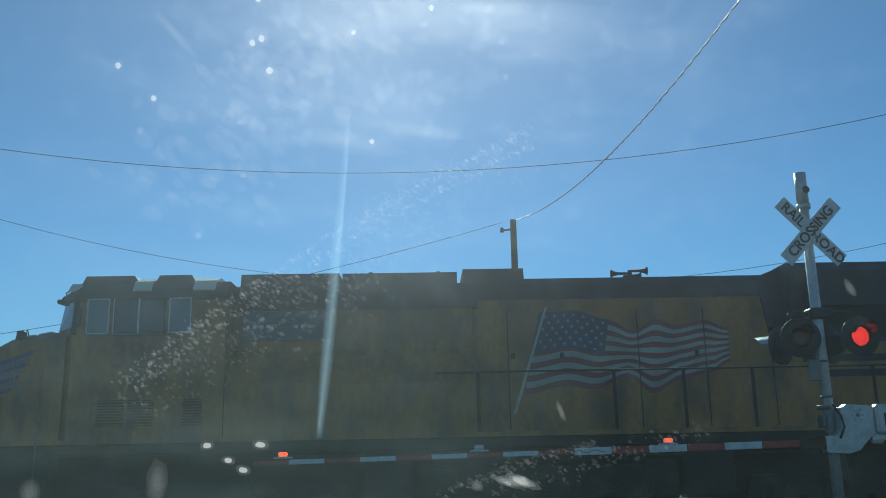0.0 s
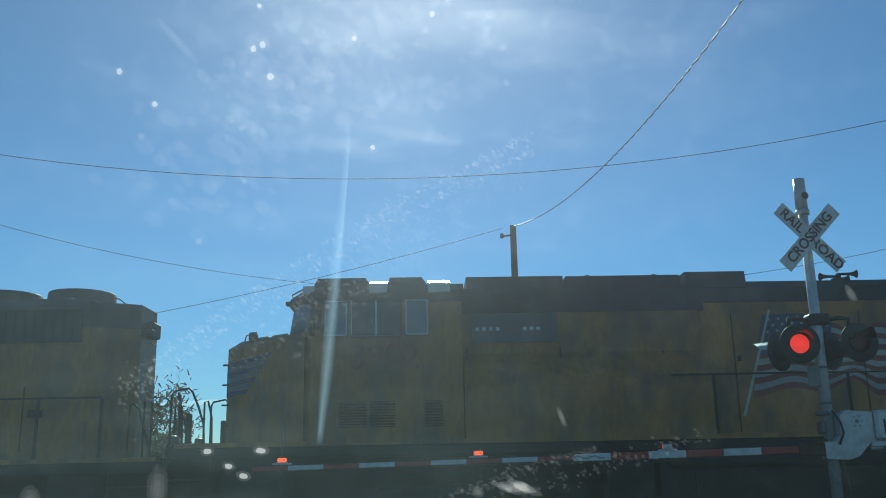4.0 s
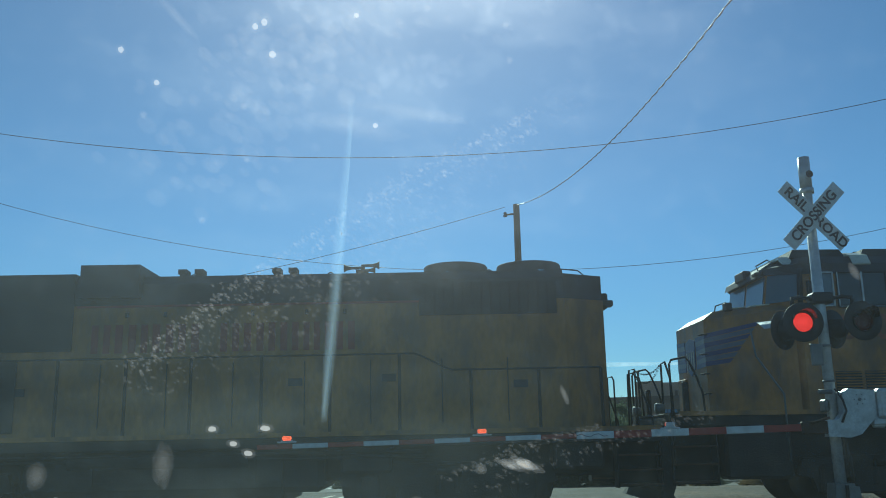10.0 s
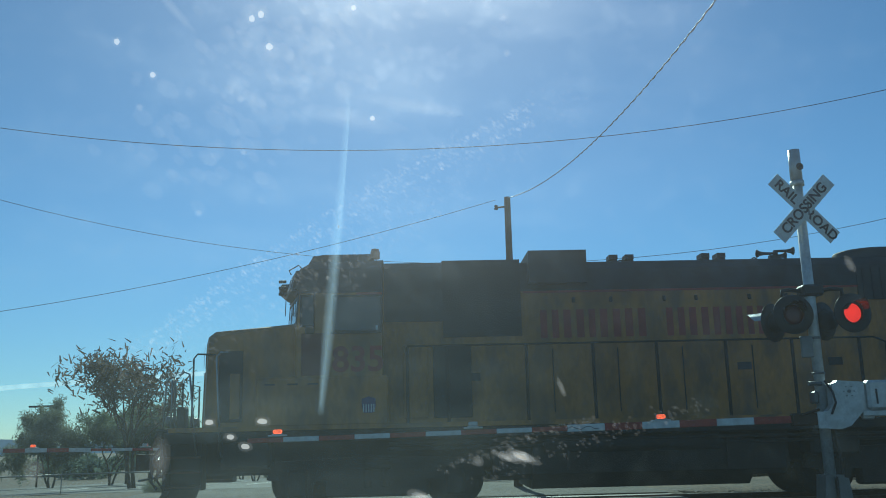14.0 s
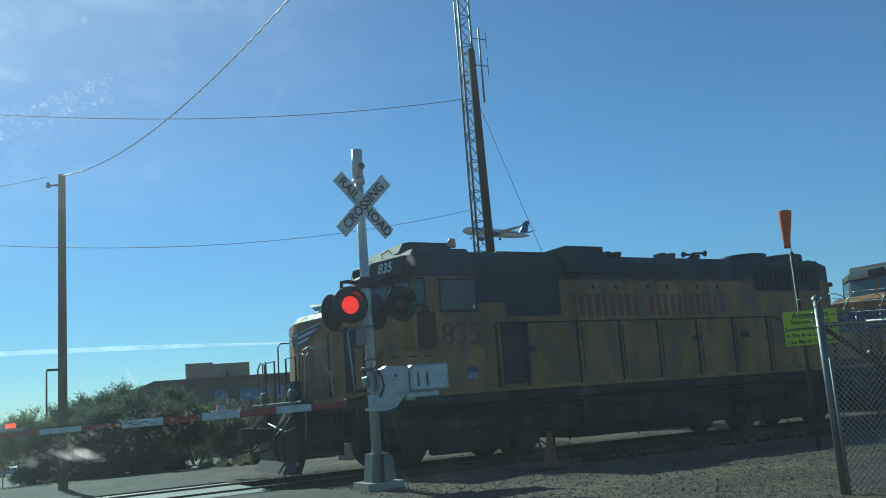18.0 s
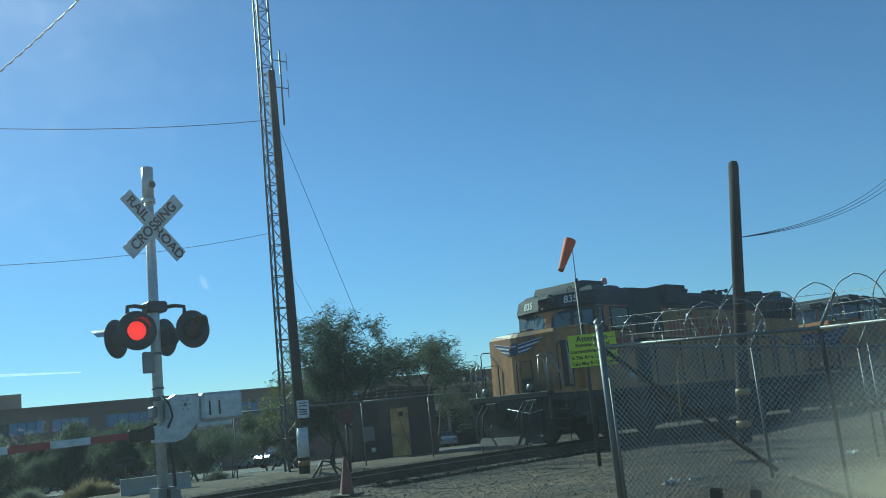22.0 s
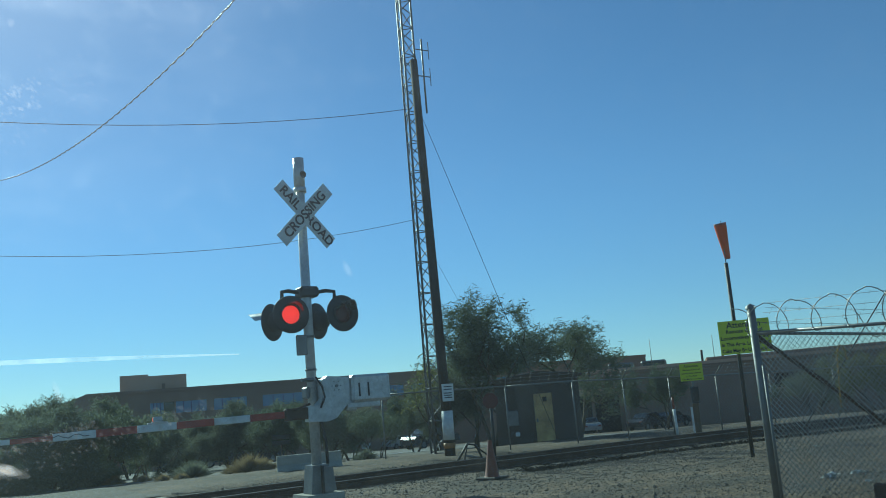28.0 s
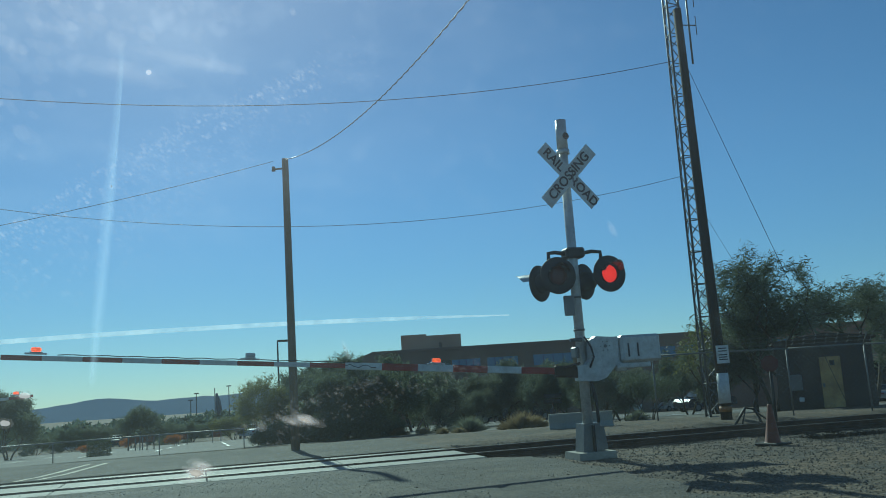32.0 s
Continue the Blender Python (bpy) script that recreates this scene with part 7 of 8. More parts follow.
for az, d in ((4.6, 52), (4.2, 52), (3.8, 52), (1.8, 70), (-0.2, 70)):
    a = radians(az)
    x, y = -math.sin(a) * d, math.cos(a) * d
    o = thing("lot_barricade", "small orange and white folding barricade in the lot", "barricade", pose(x, y, ground_z(x, y)), "lot barricades")
    part("panel", Shape().soft_box(-0.35, 0.35, -0.03, 0.03, 0.4, 0.8, 0.02), ORANGE, o)
    for k in (-0.3, 0.3):
        part("leg", Shape().tube((k, -0.2, 0), (k, 0, 0.8), 0.03, n=6), GALV, o)


# ---------- trees and shrubs ----------
def leaf_mat(name, col, var=0.35):
    m = bpy.data.materials.new(name)
    m.use_nodes = True
    nt = m.node_tree
    nt.nodes.remove(nt.nodes["Principled BSDF"])
    geo, rmp = nt.nodes.new("ShaderNodeNewGeometry"), nt.nodes.new("ShaderNodeMix")
    rmp.data_type = "RGBA"
    nt.links.new(geo.outputs["Random Per Island"], rmp.inputs[0])
    rmp.inputs[6].default_value = (*[c * (1 - var) for c in col], 1)
    rmp.inputs[7].default_value = (*[c * (1 + var) for c in col], 1)
    d, t, mx = [nt.nodes.new("ShaderNode" + k) for k in ("BsdfDiffuse", "BsdfTranslucent", "MixShader")]
    nt.links.new(rmp.outputs[2], d.inputs[0])
    nt.links.new(rmp.outputs[2], t.inputs[0])
    mx.inputs[0].default_value = 0.6
    nt.links.new(d.outputs[0], mx.inputs[1])
    nt.links.new(t.outputs[0], mx.inputs[2])
    nt.links.new(mx.outputs[0], nt.nodes["Material Output"].inputs[0])
    return m


LEAF = leaf_mat("mesquite_leaves", (0.17, 0.2, 0.135))
LEAF_GREY = leaf_mat("dusty_green_leaves", (0.2, 0.22, 0.16))
LEAF_PALE = leaf_mat("palo_verde_leaves", (0.22, 0.22, 0.09))
DRY = leaf_mat("dry_grass", (0.30, 0.23, 0.13))


def spray(sh, p, d, size, n):
    """A fine twig with pairs of narrow leaflets."""
    for i in range(n):
        q = p + d * (size * i / n) + Vector([random.gauss(0, size * 0.16) for _ in range(3)])
        a = Vector([random.gauss(0, 1) for _ in range(3)]).normalized()
        b = a.orthogonal().normalized()
        l, w = size * random.uniform(0.25, 0.45), size * random.uniform(0.03, 0.055)
        sh.add([q - b * w, q + b * w, q + a * l + b * w * 0.4, q + a * l - b * w * 0.4], [(0, 1, 2, 3)])


def tree(name, x, y, h, w, leaves, label, trunks=1, density=1.0, seed=1, category="tree", drop=0.0, leaf=0.16, z=None):
    random.seed(seed)
    zg = ground_z(x, y)
    h -= zg
    tr = thing(name, label, category, pose(x, y, zg))
    wood, crown = Shape(), Shape()

    def grow(p, d, ln, r, depth):
        pts, rs = [p], [r]
        q, dd = p.copy(), d.copy()
        for i in range(4):
            dd = (dd + Vector((random.gauss(0, 0.16), random.gauss(0, 0.16), random.gauss(0.04, 0.08) - drop * 0.1))).normalized()
            q = q + dd * ln / 4
            pts.append(q.copy())
            rs.append(r * (1 - 0.45 * (i + 1) / 4))
        wood.path(pts, rs, 6 if depth > 1 else 4)
        if depth <= 1:
            for c in pts[1:]:
                for _ in range(max(1, int(3 * density))):
                    sd = (dd + Vector([random.gauss(0, 0.7) for _ in range(3)])).normalized()
                    spray(crown, c + sd * 0.05, sd, leaf * h * random.uniform(0.55, 1.0), max(4, int(9 * density)))
        if depth > 0:
            for k in range(3 if depth > 1 else 4):
                c = pts[random.choice((2, 3, 4))]
                out = Vector((random.gauss(0, 1), random.gauss(0, 1), random.gauss(0.25, 0.45))).normalized()
                nd = (dd * 0.75 + out * 0.8 * (w / h + 0.3)).normalized()
                grow(c, nd, ln * random.uniform(0.55, 0.75), r * 0.5, depth - 1)

    for k in range(trunks):
        a = 2 * math.pi * k / trunks + random.random()
        lean = Vector((math.cos(a) * w / h * 0.5 * (trunks > 1), math.sin(a) * w / h * 0.5 * (trunks > 1), 1)).normalized()
        grow(Vector((0.1 * math.cos(a), 0.1 * math.sin(a), -0.1)), lean, h * 0.42, h * 0.024 / math.sqrt(trunks), 3)
    part("trunk", wood, BARK, tr, "forked brown trunk and limbs")
    cr = part("crown", crown, leaves, tr, "feathery crown of small leaves")
    return tr


def by(az, d):
    a = radians(az)
    return -math.sin(a) * d, math.cos(a) * d


tree("mesquite_tree", *by(-34.6, 36), 6.5, 6.4, LEAF, "feathery green mesquite tree behind the fence", 3, 1.35, 3, leaf=0.085)
tree("mesquite_tree", *by(-39.8, 38), 5.4, 6.4, LEAF, "feathery green mesquite tree behind the shed", 2, 1.4, 8, leaf=0.09)
tree("mesquite_tree", *by(-33.5, 38), 3.6, 3.4, LEAF_GREY, "small grey-green tree behind the fence", 2, 1.6, 11, leaf=0.13)
tree("bare_tree", *by(-31.2, 40), 4.6, 4.0, LEAF_PALE, "sparse bare pale tree behind the fence", 3, 0.3, 12)
for az, d, h, w, lm, s, den in ((-8.4, 31, 2.9, 3.6, LEAF, 21, 1.3), (-6.4, 32, 2.3, 2.8, LEAF, 22, 1.2), (-10.6, 33, 2.75, 3.2, LEAF, 23, 1.2), (-7.4, 34, 2.95, 3.4, LEAF, 51, 1.2), (-12.4, 42, 2.6, 3.8, LEAF, 52, 1.2), (-15.6, 44, 2.5, 3.8, LEAF_GREY, 53, 1.1), (-19.6, 46, 2.6, 4.0, LEAF, 54, 1.1), (-22.6, 44, 2.4, 3.6, LEAF_GREY, 55, 1.1), (-24.8, 42, 2.3, 3.4, LEAF, 56, 1.1), (-29.6, 44, 2.8, 3.4, LEAF, 57, 1.0), (-31.5, 42, 2.6, 3.0, LEAF_GREY, 58, 1.0), (-3.3, 32, 2.3, 2.2, LEAF_PALE, 24, 0.7), (2.6, 95, 0.1, 4.5, LEAF, 71, 1.0), (7.0, 97, 0.0, 4.5, LEAF_GREY, 72, 1.0), (9.0, 95, 0.2, 5, LEAF, 73, 1.0), (3.6, 104, 0.0, 5, LEAF_GREY, 74, 1.0), (-13.5, 36, 2.4, 3.0, LEAF_GREY, 25, 0.9),
                         (-18.2, 44, 2.7, 3.4, LEAF_GREY, 26, 0.9), (-21.2, 40, 2.2, 3.0, LEAF, 27, 0.9), (-23.9, 33, 2.2, 2.6, LEAF, 28, 0.9), (-25.6, 34, 2.0, 2.4, LEAF_GREY, 29, 0.8), (-27.2, 31, 1.7, 2.0, LEAF, 30, 0.6),
                         (4.7, 92, 1.7, 4.0, LEAF, 31, 1.0), (8.0, 96, 0.2, 5.0, LEAF, 32, 1.0), (12.2, 80, 2.8, 4.2, LEAF, 33, 1.0), (11.4, 58, 3.1, 2.6, LEAF, 91, 1.0), (1.2, 100, 0.1, 4.0, LEAF, 34, 1.0), (14.6, 84, 2.4, 4.2, LEAF_GREY, 35, 1.0), (10.0, 90, 0.3, 5, LEAF, 36, 1.0),
                         (-1.2, 90, 0.5, 5, LEAF_PALE, 37, 0.9), (6.2, 110, 0.0, 6, LEAF_GREY, 38, 1.0), (-45.4, 60, 3.0, 3.0, LEAF, 39, 1.0), (-57.5, 55, 3.4, 4.2, LEAF_PALE, 41, 0.7), (-54.0, 60, 3.2, 4.2, LEAF_GREY, 42, 0.7),
                         (17.5, 58, 4.2, 4.2, LEAF, 43, 1.0), (-16.0, 40, 1.4, 1.6, LEAF_GREY, 44, 0.8), (19.8, 70, 4.6, 5, LEAF, 45, 1.0), (23, 66, 4.2, 5, LEAF_GREY, 46, 1.0)):
    tree("desert_tree", *by(az, d), h, w, lm, "bushy desert tree with many thin stems" if h > 2.0 else "low grey-green desert shrub", 4 if h < 3 else 3, den * 1.5, s, "tree" if h > 2.0 else "shrub", leaf=0.12)
for az, d, h, s in ((-3.6, 30.4, 0.9, 81), (-5.2, 30.6, 1.1, 82), (-6.6, 30.2, 1.2, 83), (-7.9, 30.0, 1.3, 84), (-9.2, 30.3, 1.25, 85), (-10.5, 31.0, 1.1, 86)):
    tree("desert_shrub", *by(az, d), ground_z(*by(az, d)) + h, 1.9, LEAF, "dense dark green shrub below the desert trees", 7, 1.3, s, "shrub", leaf=0.24)
random.seed(5)
for az, d, r, lm in ((-19.2, 27.5, 0.62, DRY), (-20.1, 27.8, 0.45, DRY), (-18.2, 27.8, 0.3, DRY), (-15.9, 28.5, 0.62, LEAF_GREY), (-14.2, 28.5, 0.25, DRY), (-15.2, 27.6, 0.22, DRY), (-26.4, 28.5, 0.4, LEAF_GREY), (-22.5, 29, 0.35, DRY), (-11.5, 30.5, 0.35, DRY), (-13, 30, 0.3, DRY)):
    x, y = by(az, d)
    g = thing("dry_shrub", "tuft of dry straw-coloured brush" if lm is DRY else "small tuft of grey-green brush", "shrub", pose(x, y, ground_z(x, y)), "verge shrubs")
    sh = Shape()
    for i in range(int(2600 * r)):
        a, e = random.uniform(0, 6.28), random.uniform(0.15, 1.5)
        dr = Vector((math.cos(a) * math.cos(e), math.sin(a) * math.cos(e), math.sin(e)))
        l = r * random.uniform(0.5, 1.1)
        sd = dr.orthogonal().normalized() * 0.014
        sh.add([dr * 0.05 - sd, dr * 0.05 + sd, Vector((dr.x * 1.3, dr.y * 1.3, dr.z * 0.9)) * l], [(0, 1, 2)])
    part("stems", sh, lm, g)


HEDGE = leaf_mat("clipped_hedge_leaves", (0.05, 0.07, 0.04))
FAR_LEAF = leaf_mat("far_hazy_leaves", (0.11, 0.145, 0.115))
TWIG = leaf_mat("bare_twigs", (0.14, 0.11, 0.09))


def trimmed_bush(x, y, w, h, label):
    """A clipped hedge block of many small leaves."""
    g = thing("trimmed_bush", label, "bush", pose(x, y, ground_z(x, y)))
    sh = Shape()
    for i in range(2600):
        p = Vector((random.uniform(-0.5, 0.5) * w, random.uniform(-0.5, 0.5) * w, random.uniform(0.03, 1) * h * (1 + 0.04 * random.gauss(0, 1))))
        a = Vector([random.gauss(0, 1) for _ in range(3)]).normalized() * 0.05
        b = a.orthogonal().normalized() * 0.022
        sh.add([p - b, p + b, p + a], [(0, 1, 2)])
    part("leaves", sh, HEDGE, g)
    part("stem", Shape().path([(0, 0, -0.05), (0.02, 0, h * 0.3), (0, 0.03, h * 0.7)], [0.05, 0.04, 0.02], 6), BARK, g)


trimmed_bush(*by(6.57, 38), 0.86, 0.68, "square-clipped dark green bush at the edge of the lot")
YOUNG = leaf_mat("autumn_leaves", (0.45, 0.16, 0.05))
for az, d, h in ((7.4, 62, 0.7), (4.9, 64, 0.95), (2.3, 66, 1.0)):
    tree("young_tree", *by(az, d), ground_z(*by(az, d)) + h, 0.6, YOUNG, "young tree with rusty orange leaves in the lot", 3, 0.9, int(d), "tree", leaf=0.22)
tree("bare_tree", *by(18.6, 40), 6.4, 2.4, TWIG, "bare brown tree beyond the crossing", 3, 0.3, 61)
tree("desert_shrub", *by(15.9, 26), 0.55, 1.4, LEAF_GREY, "low grey-green desert shrub", 5, 0.8, 64, "shrub")
tree("desert_shrub", *by(17.0, 25), 0.5, 1.2, LEAF_GREY, "low grey-green desert shrub", 5, 0.8, 65, "shrub")
rs = thing("road_sign", "round grey back of a road sign on a thin post", "sign", pose(*by(15.3, 30), ground_z(*by(15.3, 30))))
part("post", Shape().tube((0, 0, 0), (0, 0, 1.6), 0.03, n=8), GALV, rs)
part("plate", Shape().tube((0, -0.03, 1.2), (0, -0.015, 1.2), 0.32, n=24), GALV, rs)

# a far belt of low desert trees
random.seed(77)
sh = Shape()
for i in range(150):
    az, d = random.uniform(-14, 24), random.uniform(125, 210)
    x, y = by(az, d)
    zg = ground_z(x, y)
    hh, ww = random.uniform(1.6, 3.4), random.uniform(1.6, 3.6)
    for k in range(220):
        a, b = random.gauss(0, 0.42), random.random()
        p = Vector((x + a * ww, y + random.gauss(0, 0.4) * ww, zg + hh * b * (1.05 - 0.5 * abs(a))))
        u = Vector([random.gauss(0, 1) for _ in range(3)]).normalized() * 0.75
        v = u.orthogonal().normalized() * 0.3
        sh.add([p - v, p + v, p + u], [(0, 1, 2)])
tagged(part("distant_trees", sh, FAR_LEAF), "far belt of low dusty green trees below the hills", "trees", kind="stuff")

# ---------- the windscreen that the view goes through: tinted, dusty, with dried splashes ----------
def pane_at(az, el, lift=0.0):
    """A point of the curved, leaning pane in the direction az, el from the eye."""
    a, e = radians(az), radians(el)
    d = Vector((-math.sin(a) * math.cos(e), math.cos(a) * math.cos(e), math.sin(e)))
    k = (0.62 - lift) / (math.cos(e) + 0.42 * math.sin(e))
    return Vector((0, 0, 1.31)) + d * k


def pane_material():
    m = bpy.data.materials.new("dusty_tinted_windscreen")
    m.use_nodes = True
    nt = m.node_tree
    nt.nodes.remove(nt.nodes["Principled BSDF"])
    L = nt.links.new
    tr, tl, rf, m1, m2 = [nt.nodes.new("ShaderNode" + k) for k in ("BsdfTransparent", "BsdfTranslucent", "BsdfRefraction", "MixShader", "MixShader")]
    tr.inputs[0].default_value = (0.67, 0.95, 0.92, 1)
    tl.inputs[0].default_value = (0.60, 0.86, 0.90, 1)
    rf.inputs["Color"].default_value = (0.85, 0.95, 1.0, 1)
    rf.inputs["Roughness"].default_value = 0.92
    rf.inputs["IOR"].default_value = 1.42
    tc = nt.nodes.new("ShaderNodeTexCoord")
    mp = nt.nodes.new("ShaderNodeMapping")
    mp.inputs["Rotation"].default_value = (0, radians(28), 0)
    mp.inputs["Scale"].default_value = (5.0, 5.0, 16.0)
    L(tc.outputs["Object"], mp.inputs[0])
    n1, n2 = nt.nodes.new("ShaderNodeTexNoise"), nt.nodes.new("ShaderNodeTexNoise")
    n1.inputs["Scale"].default_value, n1.inputs["Detail"].default_value = 1.6, 5
    n2.inputs["Scale"].default_value, n2.inputs["Detail"].default_value = 62.0, 2
    L(mp.outputs[0], n1.inputs["Vector"])
    L(tc.outputs["Object"], n2.inputs["Vector"])

    def span(src, a, b, lo, hi):
        n = nt.nodes.new("ShaderNodeMapRange")
        for i, v in enumerate((a, b, lo, hi)):
            n.inputs[i + 1].default_value = v
        L(src, n.inputs[0])
        return n.outputs[0]

    def op(kind, a, b):
        n = nt.nodes.new("ShaderNodeMath")
        n.operation = kind
        for s, v in zip(n.inputs, (a, b)):
            if hasattr(v, "is_output"):
                L(v, s)
            else:
                s.default_value = v
        return n.outputs[0]

    streaks = span(n1.outputs["Fac"], 0.45, 0.75, 0.0, 1.0)
    spots = span(n2.outputs["Fac"], 0.52, 0.70, 0.0, 1.0)
    # a yellowish veil added low on the far side, standing for a dashboard reflection
    dist = nt.nodes.new("ShaderNodeVectorMath")
    dist.operation = "DISTANCE"
    dist.inputs[1].default_value = pane_at(-70.5, -10.5)
    L(tc.outputs["Object"], dist.inputs[0])
    corner = span(dist.outputs["Value"], 0.02, 0.155, 1.0, 0.0)
    # the side before the driver carries a thicker film
    ax = nt.nodes.new("ShaderNodeSeparateXYZ")
    L(tc.outputs["Object"], ax.inputs[0])
    film = span(ax.outputs["X"], -0.02, 0.11, 1.0, 0.0)
    dust = op("ADD", op("ADD", 0.013, op("MULTIPLY", film, op("ADD", 0.021, op("MULTIPLY", streaks, 0.024)))), op("ADD", op("MULTIPLY", spots, 0.006), op("MULTIPLY", corner, op("ADD", 0.3, op("MULTIPLY", streaks, 0.3)))))
    tint = nt.nodes.new("ShaderNodeMix")
    tint.data_type = "RGBA"
    L(corner, tint.inputs[0])
    tint.inputs[6].default_value, tint.inputs[7].default_value = (0.60, 0.87, 0.84, 1), (0.85, 0.95, 0.50, 1)
    L(tint.outputs[2], tl.inputs[0])
    haze = op("ADD", 0.026, op("ADD", op("MULTIPLY", spots, 0.004), op("MULTIPLY", streaks, op("ADD", 0.014, op("MULTIPLY", spots, 0.014)))))
    # extra haze added high on the middle of the pane, in place of sun glare
    high = op("MULTIPLY", op("MULTIPLY", span(ax.outputs["X"], 0.0, 0.08, 0.0, 1.0), span(ax.outputs["X"], 0.2, 0.32, 1.0, 0.0)), span(ax.outputs["Z"], 1.44, 1.6, 0.0, 1.0))
    haze = op("ADD", haze, op("MULTIPLY", high, op("ADD", 0.003, op("MULTIPLY", streaks, 0.014))))
    gl, m3 = nt.nodes.new("ShaderNodeBsdfRefraction"), nt.nodes.new("ShaderNodeMixShader")
    gl.inputs["Color"].default_value = (0.95, 1.0, 1.0, 1)
    gl.inputs["Roughness"].default_value = 0.85
    gl.inputs["IOR"].default_value = 1.12
    L(op("ADD", 0.0012, op("MULTIPLY", streaks, 0.002)), m3.inputs[0])
    L(dust, m1.inputs[0])
    L(tr.outputs[0], m1.inputs[1])
    L(tl.outputs[0], m1.inputs[2])
    L(haze, m2.inputs[0])
    L(m1.outputs[0], m2.inputs[1])
    L(rf.outputs[0], m2.inputs[2])
    L(m2.outputs[0], m3.inputs[1])
    L(gl.outputs[0], m3.inputs[2])
    L(m3.outputs[0], nt.nodes["Material Output"].inputs[0])
    return m


def splash_material(name, opacity, col=(0.9, 0.95, 0.95)):
    m = bpy.data.materials.new(name)
    m.use_nodes = True
    nt = m.node_tree
    nt.nodes.remove(nt.nodes["Principled BSDF"])
    tr, tl, mx = [nt.nodes.new("ShaderNode" + k) for k in ("BsdfTransparent", "BsdfTranslucent", "MixShader")]
    tl.inputs[0].default_value = (*col, 1)
    mx.inputs[0].default_value = opacity
    nt.links.new(tr.outputs[0], mx.inputs[1])
    nt.links.new(tl.outputs[0], mx.inputs[2])
    nt.links.new(mx.outputs[0], nt.nodes["Material Output"].inputs[0])
    return m


SPLASH = splash_material("dried_white_splash", 0.3)
SPLASH_SOFT = splash_material("soft_white_splash", 0.08)
SPLASH_THIN = splash_material("thin_water_mark", 0.04)
SPLASH_FAINT = splash_material("faint_water_mark", 0.022)
BLUE_STREAK = splash_material("bluish_wiper_streak", 0.034, (0.5, 0.82, 1.0))

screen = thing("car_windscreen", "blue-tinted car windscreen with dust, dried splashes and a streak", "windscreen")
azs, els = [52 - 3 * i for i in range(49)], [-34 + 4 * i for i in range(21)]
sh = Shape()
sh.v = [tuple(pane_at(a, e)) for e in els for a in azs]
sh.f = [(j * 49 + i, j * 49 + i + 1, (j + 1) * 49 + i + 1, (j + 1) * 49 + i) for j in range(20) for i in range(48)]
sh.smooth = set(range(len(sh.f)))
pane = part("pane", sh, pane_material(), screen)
pane.visible_shadow = False


def blot(shape, az, el, w, h, turn=0.0, n=14, lift=0.004):
    """A flat drop on the pane; w and h in degrees."""
    pts = []
    ct, st = math.cos(radians(turn)), math.sin(radians(turn))
    for i in range(n):
        a = 2 * math.pi * i / n
        u, v = w / 2 * math.cos(a) * (1 + 0.12 * random.uniform(-1, 1)), h / 2 * math.sin(a) * (1 + 0.12 * random.uniform(-1, 1))
        pts.append(pane_at(az + u * ct - v * st, el + u * st + v * ct, lift))
    shape.add(pts, [tuple(range(n))])


def speck(az, el, w, h, turn=0.0, material=None, rim=1.7):
    sh = Shape()
    blot(sh, az, el, w, h, turn)
    sp = part("splash", sh, material or SPLASH, screen)
    sh = Shape()
    blot(sh, az, el, w * rim, h * rim, turn, 14, 0.003)
    rim_ob = part("splash_rim", sh, SPLASH_THIN, sp)
    rim_ob.visible_shadow = False
    sp.visible_shadow = False


random.seed(14)
for az, el, s in ((12.6, 28.5, 0.32), (12.9, 25.9, 0.4), (12.3, 26.2, 0.42), (11.7, 24.3, 0.45), (19.1, 22.0, 0.34), (6.0, 26.9, 0.36), (0.5, 28.4, 0.36), (1.0, 27.4, 0.28), (-4.4, 26.2, 0.3), (-4.6, 24.0, 0.26), (4.7, 20.1, 0.34),
                   (13.5, 21.0, 0.3), (19.8, 20.0, 0.28), (21.4, 23.7, 0.34), (13.2, 17.7, 0.26), (15.9, 13.8, 0.26)):
    speck(az, el, s, s * random.uniform(0.85, 1.1), 0, None if s > 0.3 else SPLASH_THIN)
for az, el, w, h, tn in ((14.8, 0.9, 0.5, 0.32, 0), (11.6, 0.9, 0.62, 0.34, 5), (13.5, 0.0, 0.48, 0.3, 10), (12.6, -0.6, 0.55, 0.34, 10), (-7.3, 2.6, 0.22, 0.8, -20), (-25.0, 9.2, 0.28, 0.7, -25)):
    speck(az, el, w, h, tn, SPLASH if w > 0.4 else SPLASH_THIN)
# the splat and its run of droplets
for k in range(9):
    speck(-4.0 + random.gauss(0, 0.7), -1.7 + random.gauss(0, 0.22), random.uniform(0.3, 1.1), random.uniform(0.2, 0.4), 22, SPLASH_THIN)
for k in range(4):
    speck(-4.1 + random.gauss(0, 0.35), -1.6 + random.gauss(0, 0.1), random.uniform(0.3, 0.7), random.uniform(0.12, 0.22), 24, SPLASH_SOFT)
for k in range(12):
    speck(2.0 + random.gauss(0, 0.6), -4.3 + random.gauss(0, 0.2), random.uniform(0.4, 1.2), random.uniform(0.2, 0.5), 20, SPLASH_THIN)
for k in range(6):
    speck(2.1 + random.gauss(0, 0.3), -4.35 + random.gauss(0, 0.1), random.uniform(0.3, 0.7), random.uniform(0.15, 0.25), 20, SPLASH_SOFT)


